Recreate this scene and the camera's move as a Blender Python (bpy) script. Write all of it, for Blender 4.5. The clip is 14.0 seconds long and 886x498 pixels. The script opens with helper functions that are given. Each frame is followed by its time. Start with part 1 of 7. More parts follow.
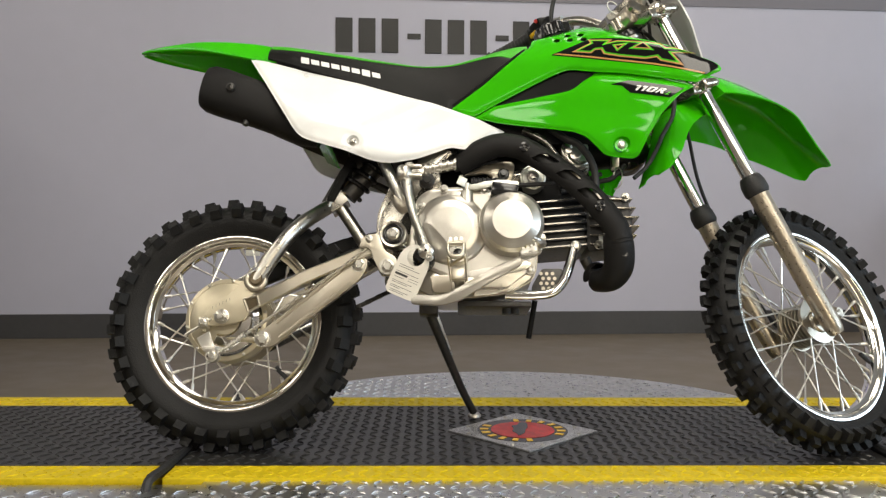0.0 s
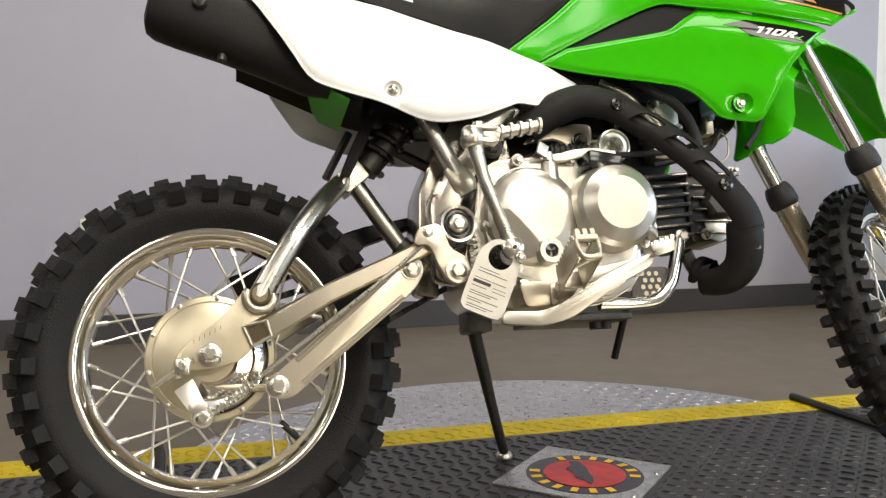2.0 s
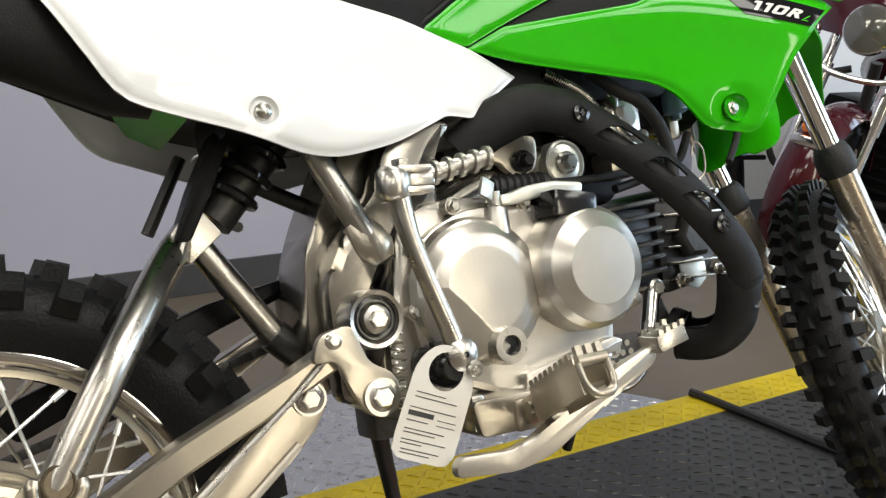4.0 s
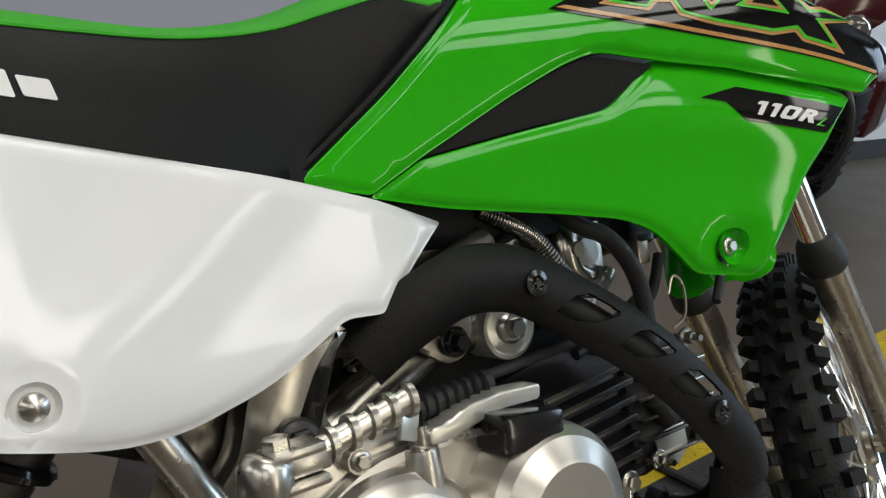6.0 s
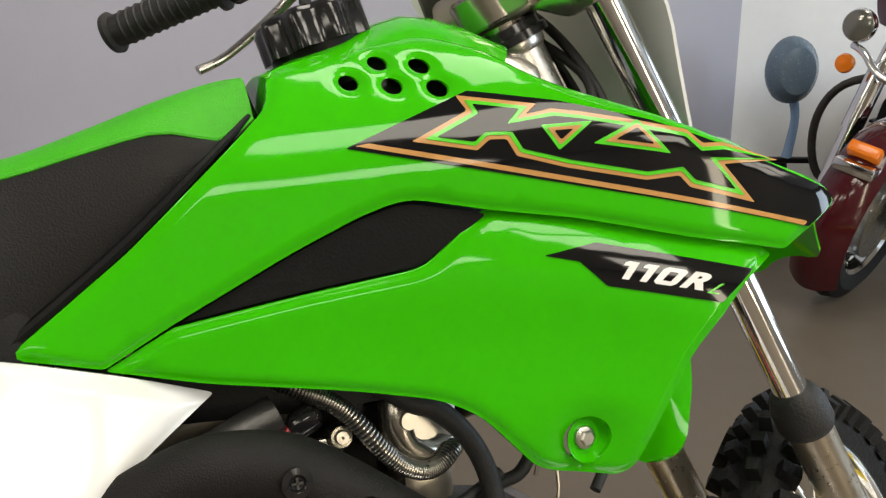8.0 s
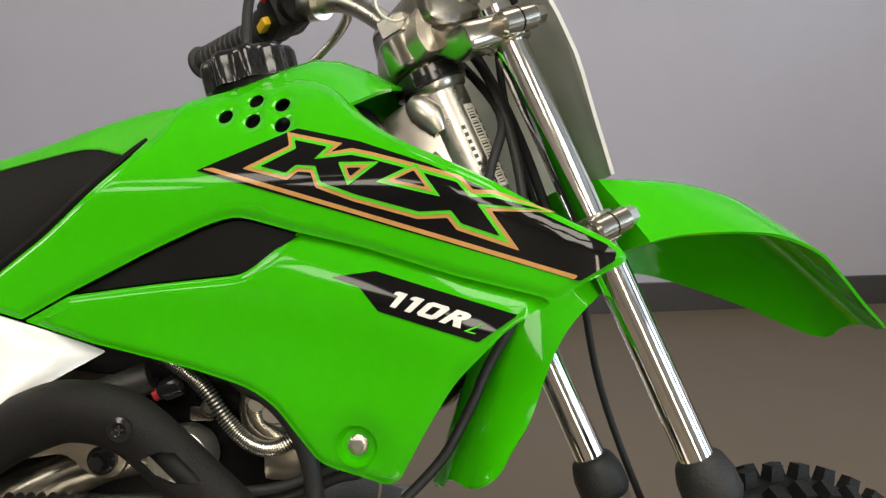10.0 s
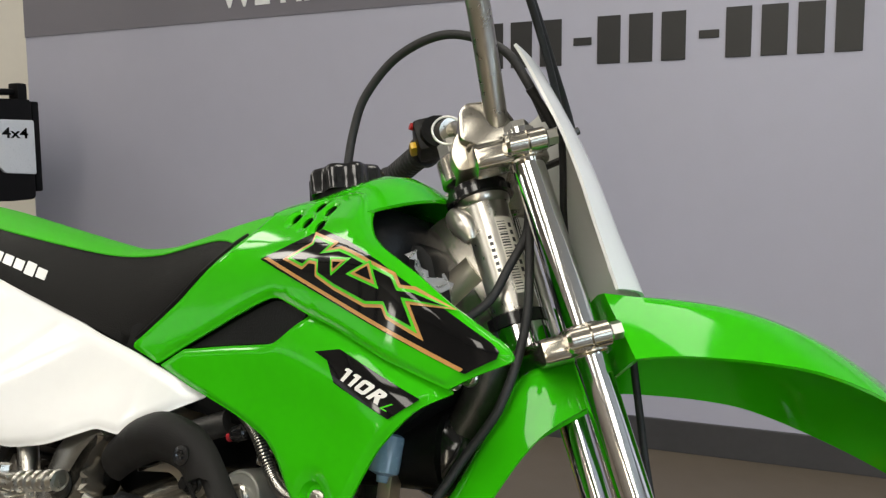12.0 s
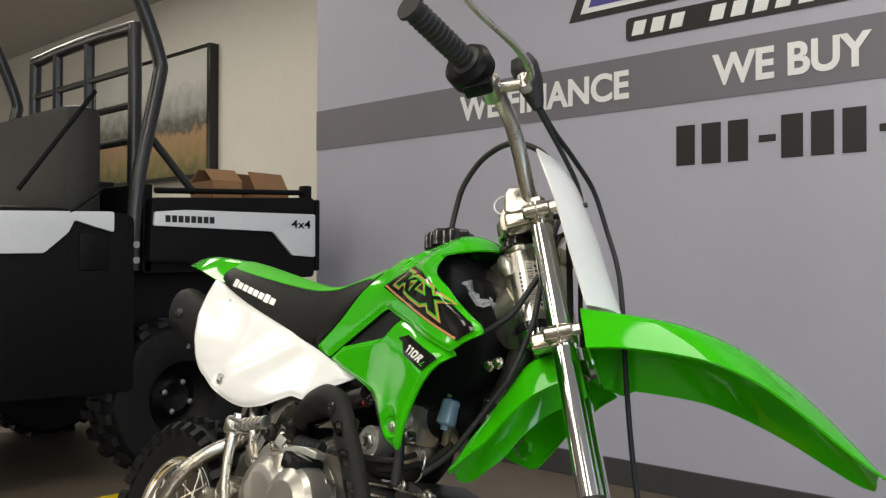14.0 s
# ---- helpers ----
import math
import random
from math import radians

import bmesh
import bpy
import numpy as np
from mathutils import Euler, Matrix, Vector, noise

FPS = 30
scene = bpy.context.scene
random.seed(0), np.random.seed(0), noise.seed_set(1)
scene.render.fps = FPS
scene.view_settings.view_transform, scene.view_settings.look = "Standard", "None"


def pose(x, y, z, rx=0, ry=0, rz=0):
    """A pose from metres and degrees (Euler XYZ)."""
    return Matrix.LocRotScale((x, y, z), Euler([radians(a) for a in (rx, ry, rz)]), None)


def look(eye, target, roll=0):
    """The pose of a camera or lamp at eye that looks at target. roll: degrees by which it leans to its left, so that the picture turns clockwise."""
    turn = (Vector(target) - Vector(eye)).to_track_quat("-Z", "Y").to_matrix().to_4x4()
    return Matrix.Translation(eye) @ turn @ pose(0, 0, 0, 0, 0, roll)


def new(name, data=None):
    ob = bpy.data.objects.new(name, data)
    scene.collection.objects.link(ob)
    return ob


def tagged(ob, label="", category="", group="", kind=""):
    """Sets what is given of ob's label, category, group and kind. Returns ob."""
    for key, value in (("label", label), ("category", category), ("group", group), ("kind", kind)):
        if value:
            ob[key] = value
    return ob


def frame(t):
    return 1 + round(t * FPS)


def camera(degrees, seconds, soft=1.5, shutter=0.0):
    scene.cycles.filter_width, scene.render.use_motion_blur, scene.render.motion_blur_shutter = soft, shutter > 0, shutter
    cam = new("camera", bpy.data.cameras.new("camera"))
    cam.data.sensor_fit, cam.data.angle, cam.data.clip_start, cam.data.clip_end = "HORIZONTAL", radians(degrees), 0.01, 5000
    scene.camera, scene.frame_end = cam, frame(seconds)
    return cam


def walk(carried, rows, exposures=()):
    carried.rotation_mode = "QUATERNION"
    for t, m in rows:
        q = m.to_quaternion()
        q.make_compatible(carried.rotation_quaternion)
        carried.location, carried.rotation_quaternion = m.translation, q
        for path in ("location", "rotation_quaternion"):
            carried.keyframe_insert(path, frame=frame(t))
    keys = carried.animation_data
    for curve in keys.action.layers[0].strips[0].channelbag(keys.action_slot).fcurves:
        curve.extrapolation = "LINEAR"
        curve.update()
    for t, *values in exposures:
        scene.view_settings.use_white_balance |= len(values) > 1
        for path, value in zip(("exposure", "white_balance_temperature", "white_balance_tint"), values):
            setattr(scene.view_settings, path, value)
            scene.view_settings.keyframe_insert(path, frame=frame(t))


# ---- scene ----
cam = camera(55.4, 14.0, soft=1.32)
PATH = [
    (0, (0.29, -1.601, 0.446), (0.454, 0.391, 0.372), 0.2),
    (0.5, (0.194, -1.482, 0.467), (0.44, 0.501, 0.375), 0.3),
    (1, (0.09, -1.364, 0.464), (0.466, 0.597, 0.356), 0.2),
    (1.5, (-0.003, -1.207, 0.438), (0.551, 0.711, 0.319), 0.2),
    (2, (-0.068, -1.052, 0.456), (0.61, 0.825, 0.323), -0.0),
    (2.5, (-0.096, -0.928, 0.489), (0.705, 0.895, 0.292), -0.2),
    (2.7, (-0.095, -0.882, 0.503), (0.784, 0.9, 0.277), -0.1),
    (4.8, (0.045, -0.496, 0.678), (1.172, 1.088, 0.205), -0.1),
    (5, (0.054, -0.468, 0.692), (1.188, 1.103, 0.198), -0.1),
    (5.5, (0.082, -0.418, 0.733), (1.273, 1.094, 0.188), -0.3),
    (6, (0.157, -0.375, 0.772), (1.426, 1.065, 0.212), -0.4),
    (6.5, (0.232, -0.361, 0.811), (1.5, 1.076, 0.242), -0.3),
    (7, (0.308, -0.384, 0.841), (1.508, 1.112, 0.272), -0.5),
    (7.5, (0.38, -0.393, 0.846), (1.501, 1.167, 0.29), -0.6),
    (8, (0.437, -0.42, 0.847), (1.388, 1.254, 0.306), -0.6),
    (8.5, (0.508, -0.444, 0.867), (1.237, 1.335, 0.317), -0.7),
    (9, (0.575, -0.493, 0.871), (1.174, 1.334, 0.322), -0.4),
    (9.2, (0.613, -0.518, 0.868), (1.143, 1.332, 0.324), -0.4),
    (11.5, (1.032, -0.621, 0.876), (0.475, 1.271, 0.543), -0.4),
    (12, (1.112, -0.615, 0.862), (0.336, 1.216, 0.648), -0.4),
    (12.5, (1.188, -0.639, 0.861), (0.129, 1.053, 0.736), -0.1),
    (13, (1.294, -0.689, 0.862), (0.116, 0.925, 0.781), 0.0),
    (13.5, (1.43, -0.759, 0.843), (0.173, 0.796, 0.833), 0.0),
    (14, (1.56, -0.841, 0.811), (0.227, 0.65, 0.832), 0.1),
]
walk(cam, [(t, look(eye, target, roll)) for t, eye, target, roll in PATH], exposures=[(0, -0.28, 6700, 10), (2.0, -0.06, 6700, 10), (2.5, 0.0, 6600, 10), (4.8, -0.48, 6200, 10), (5.5, -0.74, 6150, 10), (6, -0.98, 6150, 10), (6.5, -0.98, 6350, 10), (7, -0.66, 6550, 10), (7.5, -0.46, 6700, 10), (8, -0.33, 6750, 10), (9, -0.26, 6850, 10), (11.5, -0.42, 6500, 10), (12, -0.44, 6450, 10), (12.5, -0.46, 6450, 10), (13, -0.47, 6500, 10), (14, -0.48, 6600, 10)])

# ---- world and light ----
world = bpy.data.worlds.new("sky")
scene.world = world
world.use_nodes = True
_n, _l = world.node_tree.nodes, world.node_tree.links
sky = _n.new("ShaderNodeTexSky")
sky.sky_type, sky.sun_disc = "NISHITA", False
sky.sun_elevation, sky.sun_rotation = radians(38), radians(150)
_l.new(sky.outputs[0], _n["Background"].inputs[0])
_n["Background"].inputs[1].default_value = 0.12


def area_lamp(name, eye, target, sx, sy, watts, col):
    d = bpy.data.lights.new(name, "AREA")
    d.shape, d.size, d.size_y, d.energy, d.color = "RECTANGLE", sx, sy, watts, col
    o = new(name, d)
    o.matrix_world = look(eye, target)
    return o


# ceiling panels out of view, placed and dimmed to light bike, wall and vehicle
STRIPS = [(1.35, 0.75, 24), (0.4, -1.25, 34), (-3.4, -1.2, 24), (-3.6, -2.9, 32), (0.9, -2.6, 40), (3.5, -2.9, 26), (-1.7, -4.3, 40), (0.9, -4.3, 40), (3.5, -4.3, 30), (-5.4, 1.3, 34), (-3.2, 1.2, 28)]
# daylight through wide windows on one side and two narrow doorways; added ceiling panels
area_lamp("window_light_side", (6.78, -4.3, 1.8), (0, -0.6, 1.0), 2.0, 2.1, 150, (0.68, 0.84, 1.0))
# this second window is unseen, its lamp aimed to brighten the white wall
area_lamp("window_light_side", (6.78, -1.0, 1.8), (3.4, 0.6, 1.2), 1.3, 2.1, 80, (0.68, 0.84, 1.0))
area_lamp("doorway_light", (1.75, -5.38, 1.4), (1.5, 0, 1.0), 0.36, 2.5, 50, (1.0, 0.88, 0.66))
area_lamp("doorway_light", (-9.96, -4.3, 1.5), (0, 0, 0.9), 0.6, 2.6, 75, (1.0, 0.93, 0.8))
for lx, ly, lw in STRIPS:
    area_lamp("added_panel_light", (lx, ly, 3.18), (lx, ly, 0), 1.16, 1.16, lw, (1.0, 0.955, 0.87))


# ---- materials ----
def mat(name, col, rough=0.5, metal=0.0, var=0.12, scale=18.0, bump=0.0, bscale=200.0, rvar=0.12, coat=0.0, aniso=0.0, detail=None, spec=0.5):
    """A surface with colour and gloss that vary at two scales, and fine relief."""
    m = bpy.data.materials.new(name)
    m.use_nodes = True
    nt = m.node_tree
    n, l = nt.nodes, nt.links
    b = n["Principled BSDF"]
    b.inputs["Metallic"].default_value = metal
    b.inputs["Specular IOR Level"].default_value = spec
    b.inputs["Coat Weight"].default_value = coat
    b.inputs["Coat Roughness"].default_value = 0.05
    b.inputs["Anisotropic"].default_value = aniso
    tc = n.new("ShaderNodeTexCoord")
    n1, n2 = n.new("ShaderNodeTexNoise"), n.new("ShaderNodeTexNoise")
    n1.inputs["Scale"].default_value, n1.inputs["Detail"].default_value = scale, 4
    n2.inputs["Scale"].default_value, n2.inputs["Detail"].default_value = scale * 9, 3
    l.new(tc.outputs["Object"], n1.inputs["Vector"])
    l.new(tc.outputs["Object"], n2.inputs["Vector"])
    add = n.new("ShaderNodeMath")
    add.operation = "ADD"
    l.new(n1.outputs["Fac"], add.inputs[0])
    l.new(n2.outputs["Fac"], add.inputs[1])
    mr = n.new("ShaderNodeMapRange")
    mr.inputs["From Min"].default_value, mr.inputs["From Max"].default_value = 0.6, 1.4
    mr.inputs["To Min"].default_value, mr.inputs["To Max"].default_value = 1 - var, 1 + var
    l.new(add.outputs[0], mr.inputs["Value"])
    mul = n.new("ShaderNodeVectorMath")
    mul.operation = "SCALE"
    mul.inputs[0].default_value = col
    l.new(mr.outputs[0], mul.inputs["Scale"])
    l.new(mul.outputs[0], b.inputs["Base Color"])
    rr = n.new("ShaderNodeMapRange")
    rr.inputs["From Min"].default_value, rr.inputs["From Max"].default_value = 0.3, 0.7
    rr.inputs["To Min"].default_value, rr.inputs["To Max"].default_value = max(0.02, rough * (1 - rvar)), min(1, rough * (1 + rvar))
    l.new(n2.outputs["Fac"], rr.inputs["Value"])
    l.new(rr.outputs[0], b.inputs["Roughness"])
    if bump:
        n3 = n.new("ShaderNodeTexNoise")
        n3.inputs["Scale"].default_value, n3.inputs["Detail"].default_value = bscale, 3
        l.new(tc.outputs["Object"], n3.inputs["Vector"])
        bp = n.new("ShaderNodeBump")
        bp.inputs["Strength"].default_value, bp.inputs["Distance"].default_value = bump, 0.002
        l.new(n3.outputs["Fac"], bp.inputs["Height"])
        l.new(bp.outputs[0], b.inputs["Normal"])
    return m


GREEN = mat("green_plastic", (0.034, 0.465, 0.003), 0.07, var=0.04, scale=6, bump=0.012, bscale=30, spec=0.3)
GREEN_VINYL = mat("green_vinyl", (0.045, 0.43, 0.007), 0.42, var=0.08, bump=0.4, bscale=900, spec=0.3)
WHITE = mat("white_plastic", (0.84, 0.84, 0.83), 0.12, var=0.02, scale=5, spec=0.45)
SEAT = mat("seat_vinyl", (0.007, 0.0068, 0.0066), 0.48, spec=0.17, var=0.15, bump=0.22, bscale=700)
BLACK = mat("black_plastic", (0.006, 0.006, 0.0064), 0.4, var=0.2, spec=0.15, bump=0.15, bscale=500)
GLOSSBLACK = mat("black_gloss", (0.012, 0.012, 0.013), 0.14, var=0.1)
MATTE = mat("heat_shield_black", (0.0085, 0.008, 0.008), 0.5, spec=0.2, var=0.12, scale=40, bump=0.35, bscale=900)
RUBBER = mat("tyre_rubber", (0.0065, 0.0065, 0.007), 0.55, spec=0.28, var=0.3, scale=25, bump=0.5, bscale=350)
GRIPR = mat("grip_rubber", (0.014, 0.014, 0.015), 0.6, var=0.2, bump=0.3, bscale=400)
CHROME = mat("chrome", (0.8, 0.79, 0.78), 0.1, 1.0, var=0.02, rvar=0.05)
SPOKEM = mat("spoke_zinc", (0.8, 0.78, 0.74), 0.3, 1.0, var=0.04, rvar=0.08)
RIM = mat("rim_alloy", (0.78, 0.76, 0.73), 0.1, 1.0, var=0.03, scale=30, rvar=0.08)
STEEL = mat("zinc_steel", (0.54, 0.52, 0.475), 0.29, 1.0, var=0.04, scale=14, rvar=0.08)
ALU = mat("cast_aluminium", (0.59, 0.562, 0.51), 0.31, 0.88, var=0.05, scale=60, bump=0.03, bscale=1200, rvar=0.08)
ALU2 = mat("painted_silver", (0.49, 0.447, 0.37), 0.31, 0.88, var=0.05, scale=50, bump=0.03, bscale=900, rvar=0.08)
GOLD = mat("brake_plate_champagne", (0.58, 0.52, 0.39), 0.38, 0.75, var=0.05, scale=50, rvar=0.06)
CLAMP = mat("polished_clamp_alloy", (0.46, 0.43, 0.37), 0.2, 0.95, var=0.05, scale=40, rvar=0.08)
FRAMEP = mat("frame_paint_silver", (0.32, 0.3, 0.262), 0.22, 0.92, var=0.06, scale=40, rvar=0.08)
ZINC = mat("zinc_washer", (0.66, 0.66, 0.6), 0.3, 0.7, var=0.06, scale=60, rvar=0.08)
FILTER = mat("filter_plastic_blue", (0.2, 0.3, 0.4), 0.25, var=0.1)
BRASS = mat("shock_eye_brass", (0.34, 0.27, 0.16), 0.32, 0.8, var=0.08)
DARKMETAL = mat("dark_metal", (0.06, 0.058, 0.056), 0.42, 0.7, var=0.3, bump=0.2)
BRONZE = mat("fork_slider_bronze", (0.42, 0.37, 0.30), 0.3, 0.9, var=0.06)
FIN = mat("engine_fin_black", (0.03, 0.03, 0.032), 0.4, 0.3, var=0.2)
DECALBLACK = mat("decal_black", (0.006, 0.006, 0.0065), 0.06, var=0.06, spec=0.36)
DECALGOLD = mat("decal_gold", (0.52, 0.27, 0.09), 0.14, var=0.05)
DECALGREEN = mat("decal_green", (0.08, 0.6, 0.02), 0.14, var=0.04)
DECALWHITE = mat("decal_white", (0.82, 0.82, 0.8), 0.2, var=0.03)
HOLLOW = mat("tube_inside_bronze", (0.16, 0.125, 0.08), 0.5, 0.6, var=0.25, scale=60)
# near-black that stands for shade inside slots and holes
HOLE = mat("hole_shade_black", (0.006, 0.006, 0.006), 0.7, var=0.2)
YELLOW = mat("yellow_paint", (0.56, 0.42, 0.008), 0.48, spec=0.3, var=0.22, scale=14, bump=0.2, bscale=260)
YELLOWPL = mat("yellow_plastic", (0.75, 0.45, 0.01), 0.35, var=0.05)
MATBLACK = mat("rubber_mat_black", (0.02, 0.0193, 0.0185), 0.36, var=0.35, scale=10, bump=0.2)
PLATE = mat("diamond_plate_steel", (0.62, 0.62, 0.63), 0.3, 1.0, var=0.1, scale=9, bump=0.15, rvar=0.15)
TAG = mat("card_tag", (0.76, 0.73, 0.66), 0.6, var=0.04)
INK = mat("printed_ink", (0.05, 0.05, 0.05), 0.6)
WALLG = mat("wall_paint_grey", (0.415, 0.41, 0.49), 0.55, var=0.025, scale=1.5, bump=0.12, bscale=160, rvar=0.1)
BAND = mat("wall_band_grey", (0.165, 0.155, 0.18), 0.55, var=0.03, scale=3, bump=0.1, bscale=160)
WALLW = mat("wall_paint_cream", (0.74, 0.71, 0.64), 0.6, var=0.03, scale=2, bump=0.1, bscale=160)
WALLS = mat("wall_paint_umber", (0.2, 0.18, 0.155), 0.6, var=0.05, scale=2, bump=0.1, bscale=160)
WALLB = mat("wall_paint_white", (0.82, 0.83, 0.85), 0.5, var=0.03, scale=2, bump=0.1, bscale=160)
CEIL = mat("ceiling_tile", (0.5, 0.49, 0.47), 0.8, var=0.05, scale=4, bump=0.3, bscale=120)
BASEB = mat("baseboard_vinyl", (0.05, 0.049, 0.052), 0.4, var=0.12, scale=6)
LETTERD = mat("lettering_dark", (0.012, 0.012, 0.013), 0.45, var=0.05)
LETTERW = mat("lettering_white", (0.82, 0.82, 0.82), 0.5, var=0.04)
LOGOBLUE = mat("logo_blue", (0.07, 0.06, 0.3), 0.45)
FLOOR = mat("concrete_floor", (0.13, 0.106, 0.08), 0.46, spec=0.35, var=0.07, scale=0.8, bump=0.1, bscale=90, rvar=0.12)
RED = mat("emblem_red", (0.42, 0.022, 0.02), 0.4, var=0.55, scale=45)
UTVW = mat("utv_white", (0.7, 0.72, 0.75), 0.3, var=0.03)
UTVB = mat("utv_black_plastic", (0.0035, 0.0035, 0.004), 0.5, var=0.2, bump=0.2, spec=0.18)
UTVT = mat("utv_cage_paint", (0.018, 0.018, 0.019), 0.3, var=0.1)
CARD = mat("cardboard", (0.3, 0.16, 0.075), 0.8, var=0.12, bump=0.3, bscale=60)
MAROON = mat("maroon_paint", (0.055, 0.005, 0.009), 0.12, var=0.05)
AMBER = mat("amber_lens", (0.8, 0.2, 0.01), 0.2, var=0.05)
LENS = mat("headlamp_lens", (0.22, 0.22, 0.2), 0.1, 0.6, var=0.1)
PHOTO = mat("screen_bezel", (0.01, 0.01, 0.01), 0.25)


def clear_film():
    m = bpy.data.materials.new("clear_bag_film")
    m.use_nodes = True
    b = m.node_tree.nodes["Principled BSDF"]
    b.inputs["Base Color"].default_value = (0.85, 0.86, 0.88, 1)
    b.inputs["Roughness"].default_value = 0.08
    b.inputs["Alpha"].default_value = 0.32
    return m


BAG = clear_film()


def picture():
    """A landscape poster: pale sky, grey trees, dry tan ground, by height in the print."""
    m = bpy.data.materials.new("landscape_print")
    m.use_nodes = True
    n, l = m.node_tree.nodes, m.node_tree.links
    b = n["Principled BSDF"]
    b.inputs["Roughness"].default_value = 0.25
    tc, sep, nz = n.new("ShaderNodeTexCoord"), n.new("ShaderNodeSeparateXYZ"), n.new("ShaderNodeTexNoise")
    nz.inputs["Scale"].default_value, nz.inputs["Detail"].default_value = 9, 6
    l.new(tc.outputs["Object"], sep.inputs[0])
    l.new(tc.outputs["Object"], nz.inputs["Vector"])
    ma = n.new("ShaderNodeMath")
    ma.operation = "MULTIPLY_ADD"
    l.new(nz.outputs["Fac"], ma.inputs[0])
    ma.inputs[1].default_value = 0.32
    l.new(sep.outputs["Z"], ma.inputs[2])
    cr = n.new("ShaderNodeValToRGB")
    e = cr.color_ramp.elements
    e[0].position, e[0].color = 0.12, (0.1, 0.11, 0.04, 1)
    e[1].position, e[1].color = 1.0, (0.62, 0.62, 0.58, 1)
    for p, c in ((0.35, (0.3, 0.22, 0.1, 1)), (0.52, (0.4, 0.25, 0.14, 1)), (0.6, (0.12, 0.12, 0.1, 1)), (0.75, (0.35, 0.35, 0.33, 1))):
        q = e.new(p)
        q.color = c
    l.new(ma.outputs[0], cr.inputs[0])
    l.new(cr.outputs[0], b.inputs["Base Color"])
    return m


PRINT = picture()


def lamp_glow():
    m = bpy.data.materials.new("strip_diffuser_glow")
    m.use_nodes = True
    b = m.node_tree.nodes["Principled BSDF"]
    b.inputs["Base Color"].default_value = (0.9, 0.9, 0.85, 1)
    b.inputs["Emission Color"].default_value = (1.0, 0.93, 0.78, 1)
    b.inputs["Emission Strength"].default_value = 3.0
    return m


GLOW = lamp_glow()

# ---- mesh helpers ----
IDENT = Matrix.Identity(4)


def mesh_ob(name, verts, faces, material, parent=None, label="", xf=None, smooth=True, angle=38):
    me = bpy.data.meshes.new(name)
    if xf is not None:
        verts = [xf @ Vector(v) for v in verts]
    me.from_pydata([tuple(v) for v in verts], [], faces)
    me.materials.append(material)
    bm = bmesh.new()
    bm.from_mesh(me)
    bmesh.ops.recalc_face_normals(bm, faces=bm.faces)
    bm.to_mesh(me)
    bm.free()
    if smooth:
        for p in me.polygons:
            p.use_smooth = True
        me.set_sharp_from_angle(angle=radians(angle))
        if isinstance(verts, Shell):
            n = len(verts.normals)
            own = []
            for p in me.polygons:
                kind = sum(1 for i in p.vertices if i < n) / len(p.vertices)
                own += [verts.normals[i] if kind == 1 else -verts.normals[i - n] if kind == 0 else p.normal for i in p.vertices]
            me.normals_split_custom_set([tuple(v) for v in own])
    ob = new(name, me)
    if parent is not None:
        ob.parent = parent
    if label:
        tagged(ob, label)
    return ob


def part(name, geo, material, parent, label="", xf=None, smooth=True, angle=38):
    """One mesh under a thing or a part; geo is (verts, faces)."""
    return mesh_ob(name, geo[0], geo[1], material, parent, label, xf, smooth, angle)


def thing(name, label, category, m=IDENT, group="", kind=""):
    o = new(name)
    o.empty_display_size = 0.1
    o.matrix_world = m
    return tagged(o, label, category, group, kind)


def join(*geos):
    vs, fs = [], []
    for v, f in geos:
        k = len(vs)
        vs += [tuple(p) for p in v]
        fs += [tuple(i + k for i in q) for q in f]
    return vs, fs


def moved(geo, m):
    return [tuple(m @ Vector(v)) for v in geo[0]], geo[1]


def box(x0, y0, z0, x1, y1, z1, b=0.0):
    """A block with bevelled edges."""
    bm = bmesh.new()
    bmesh.ops.create_cube(bm, size=1)
    for v in bm.verts:
        v.co = ((x0 + x1) / 2 + v.co.x * (x1 - x0), (y0 + y1) / 2 + v.co.y * (y1 - y0), (z0 + z1) / 2 + v.co.z * (z1 - z0))
    if b:
        bmesh.ops.bevel(bm, geom=bm.edges[:], offset=b, segments=2, affect="EDGES", profile=0.6)
    return bm_geo(bm)


def bm_geo(bm):
    bm.verts.index_update()
    out = [tuple(v.co) for v in bm.verts], [tuple(v.index for v in f.verts) for f in bm.faces]
    bm.free()
    return out


def spline(pts, n=6):
    """A smooth line through the points."""
    p = [Vector(q) for q in pts]
    if len(p) < 3:
        return p
    out = []
    for i in range(len(p) - 1):
        a, b, c, d = p[max(i - 1, 0)], p[i], p[i + 1], p[min(i + 2, len(p) - 1)]
        for k in range(n):
            t = k / n
            out.append(0.5 * ((2 * b) + (c - a) * t + (2 * a - 5 * b + 4 * c - d) * t * t + (3 * b - a - 3 * c + d) * t ** 3))
    out.append(p[-1])
    return out


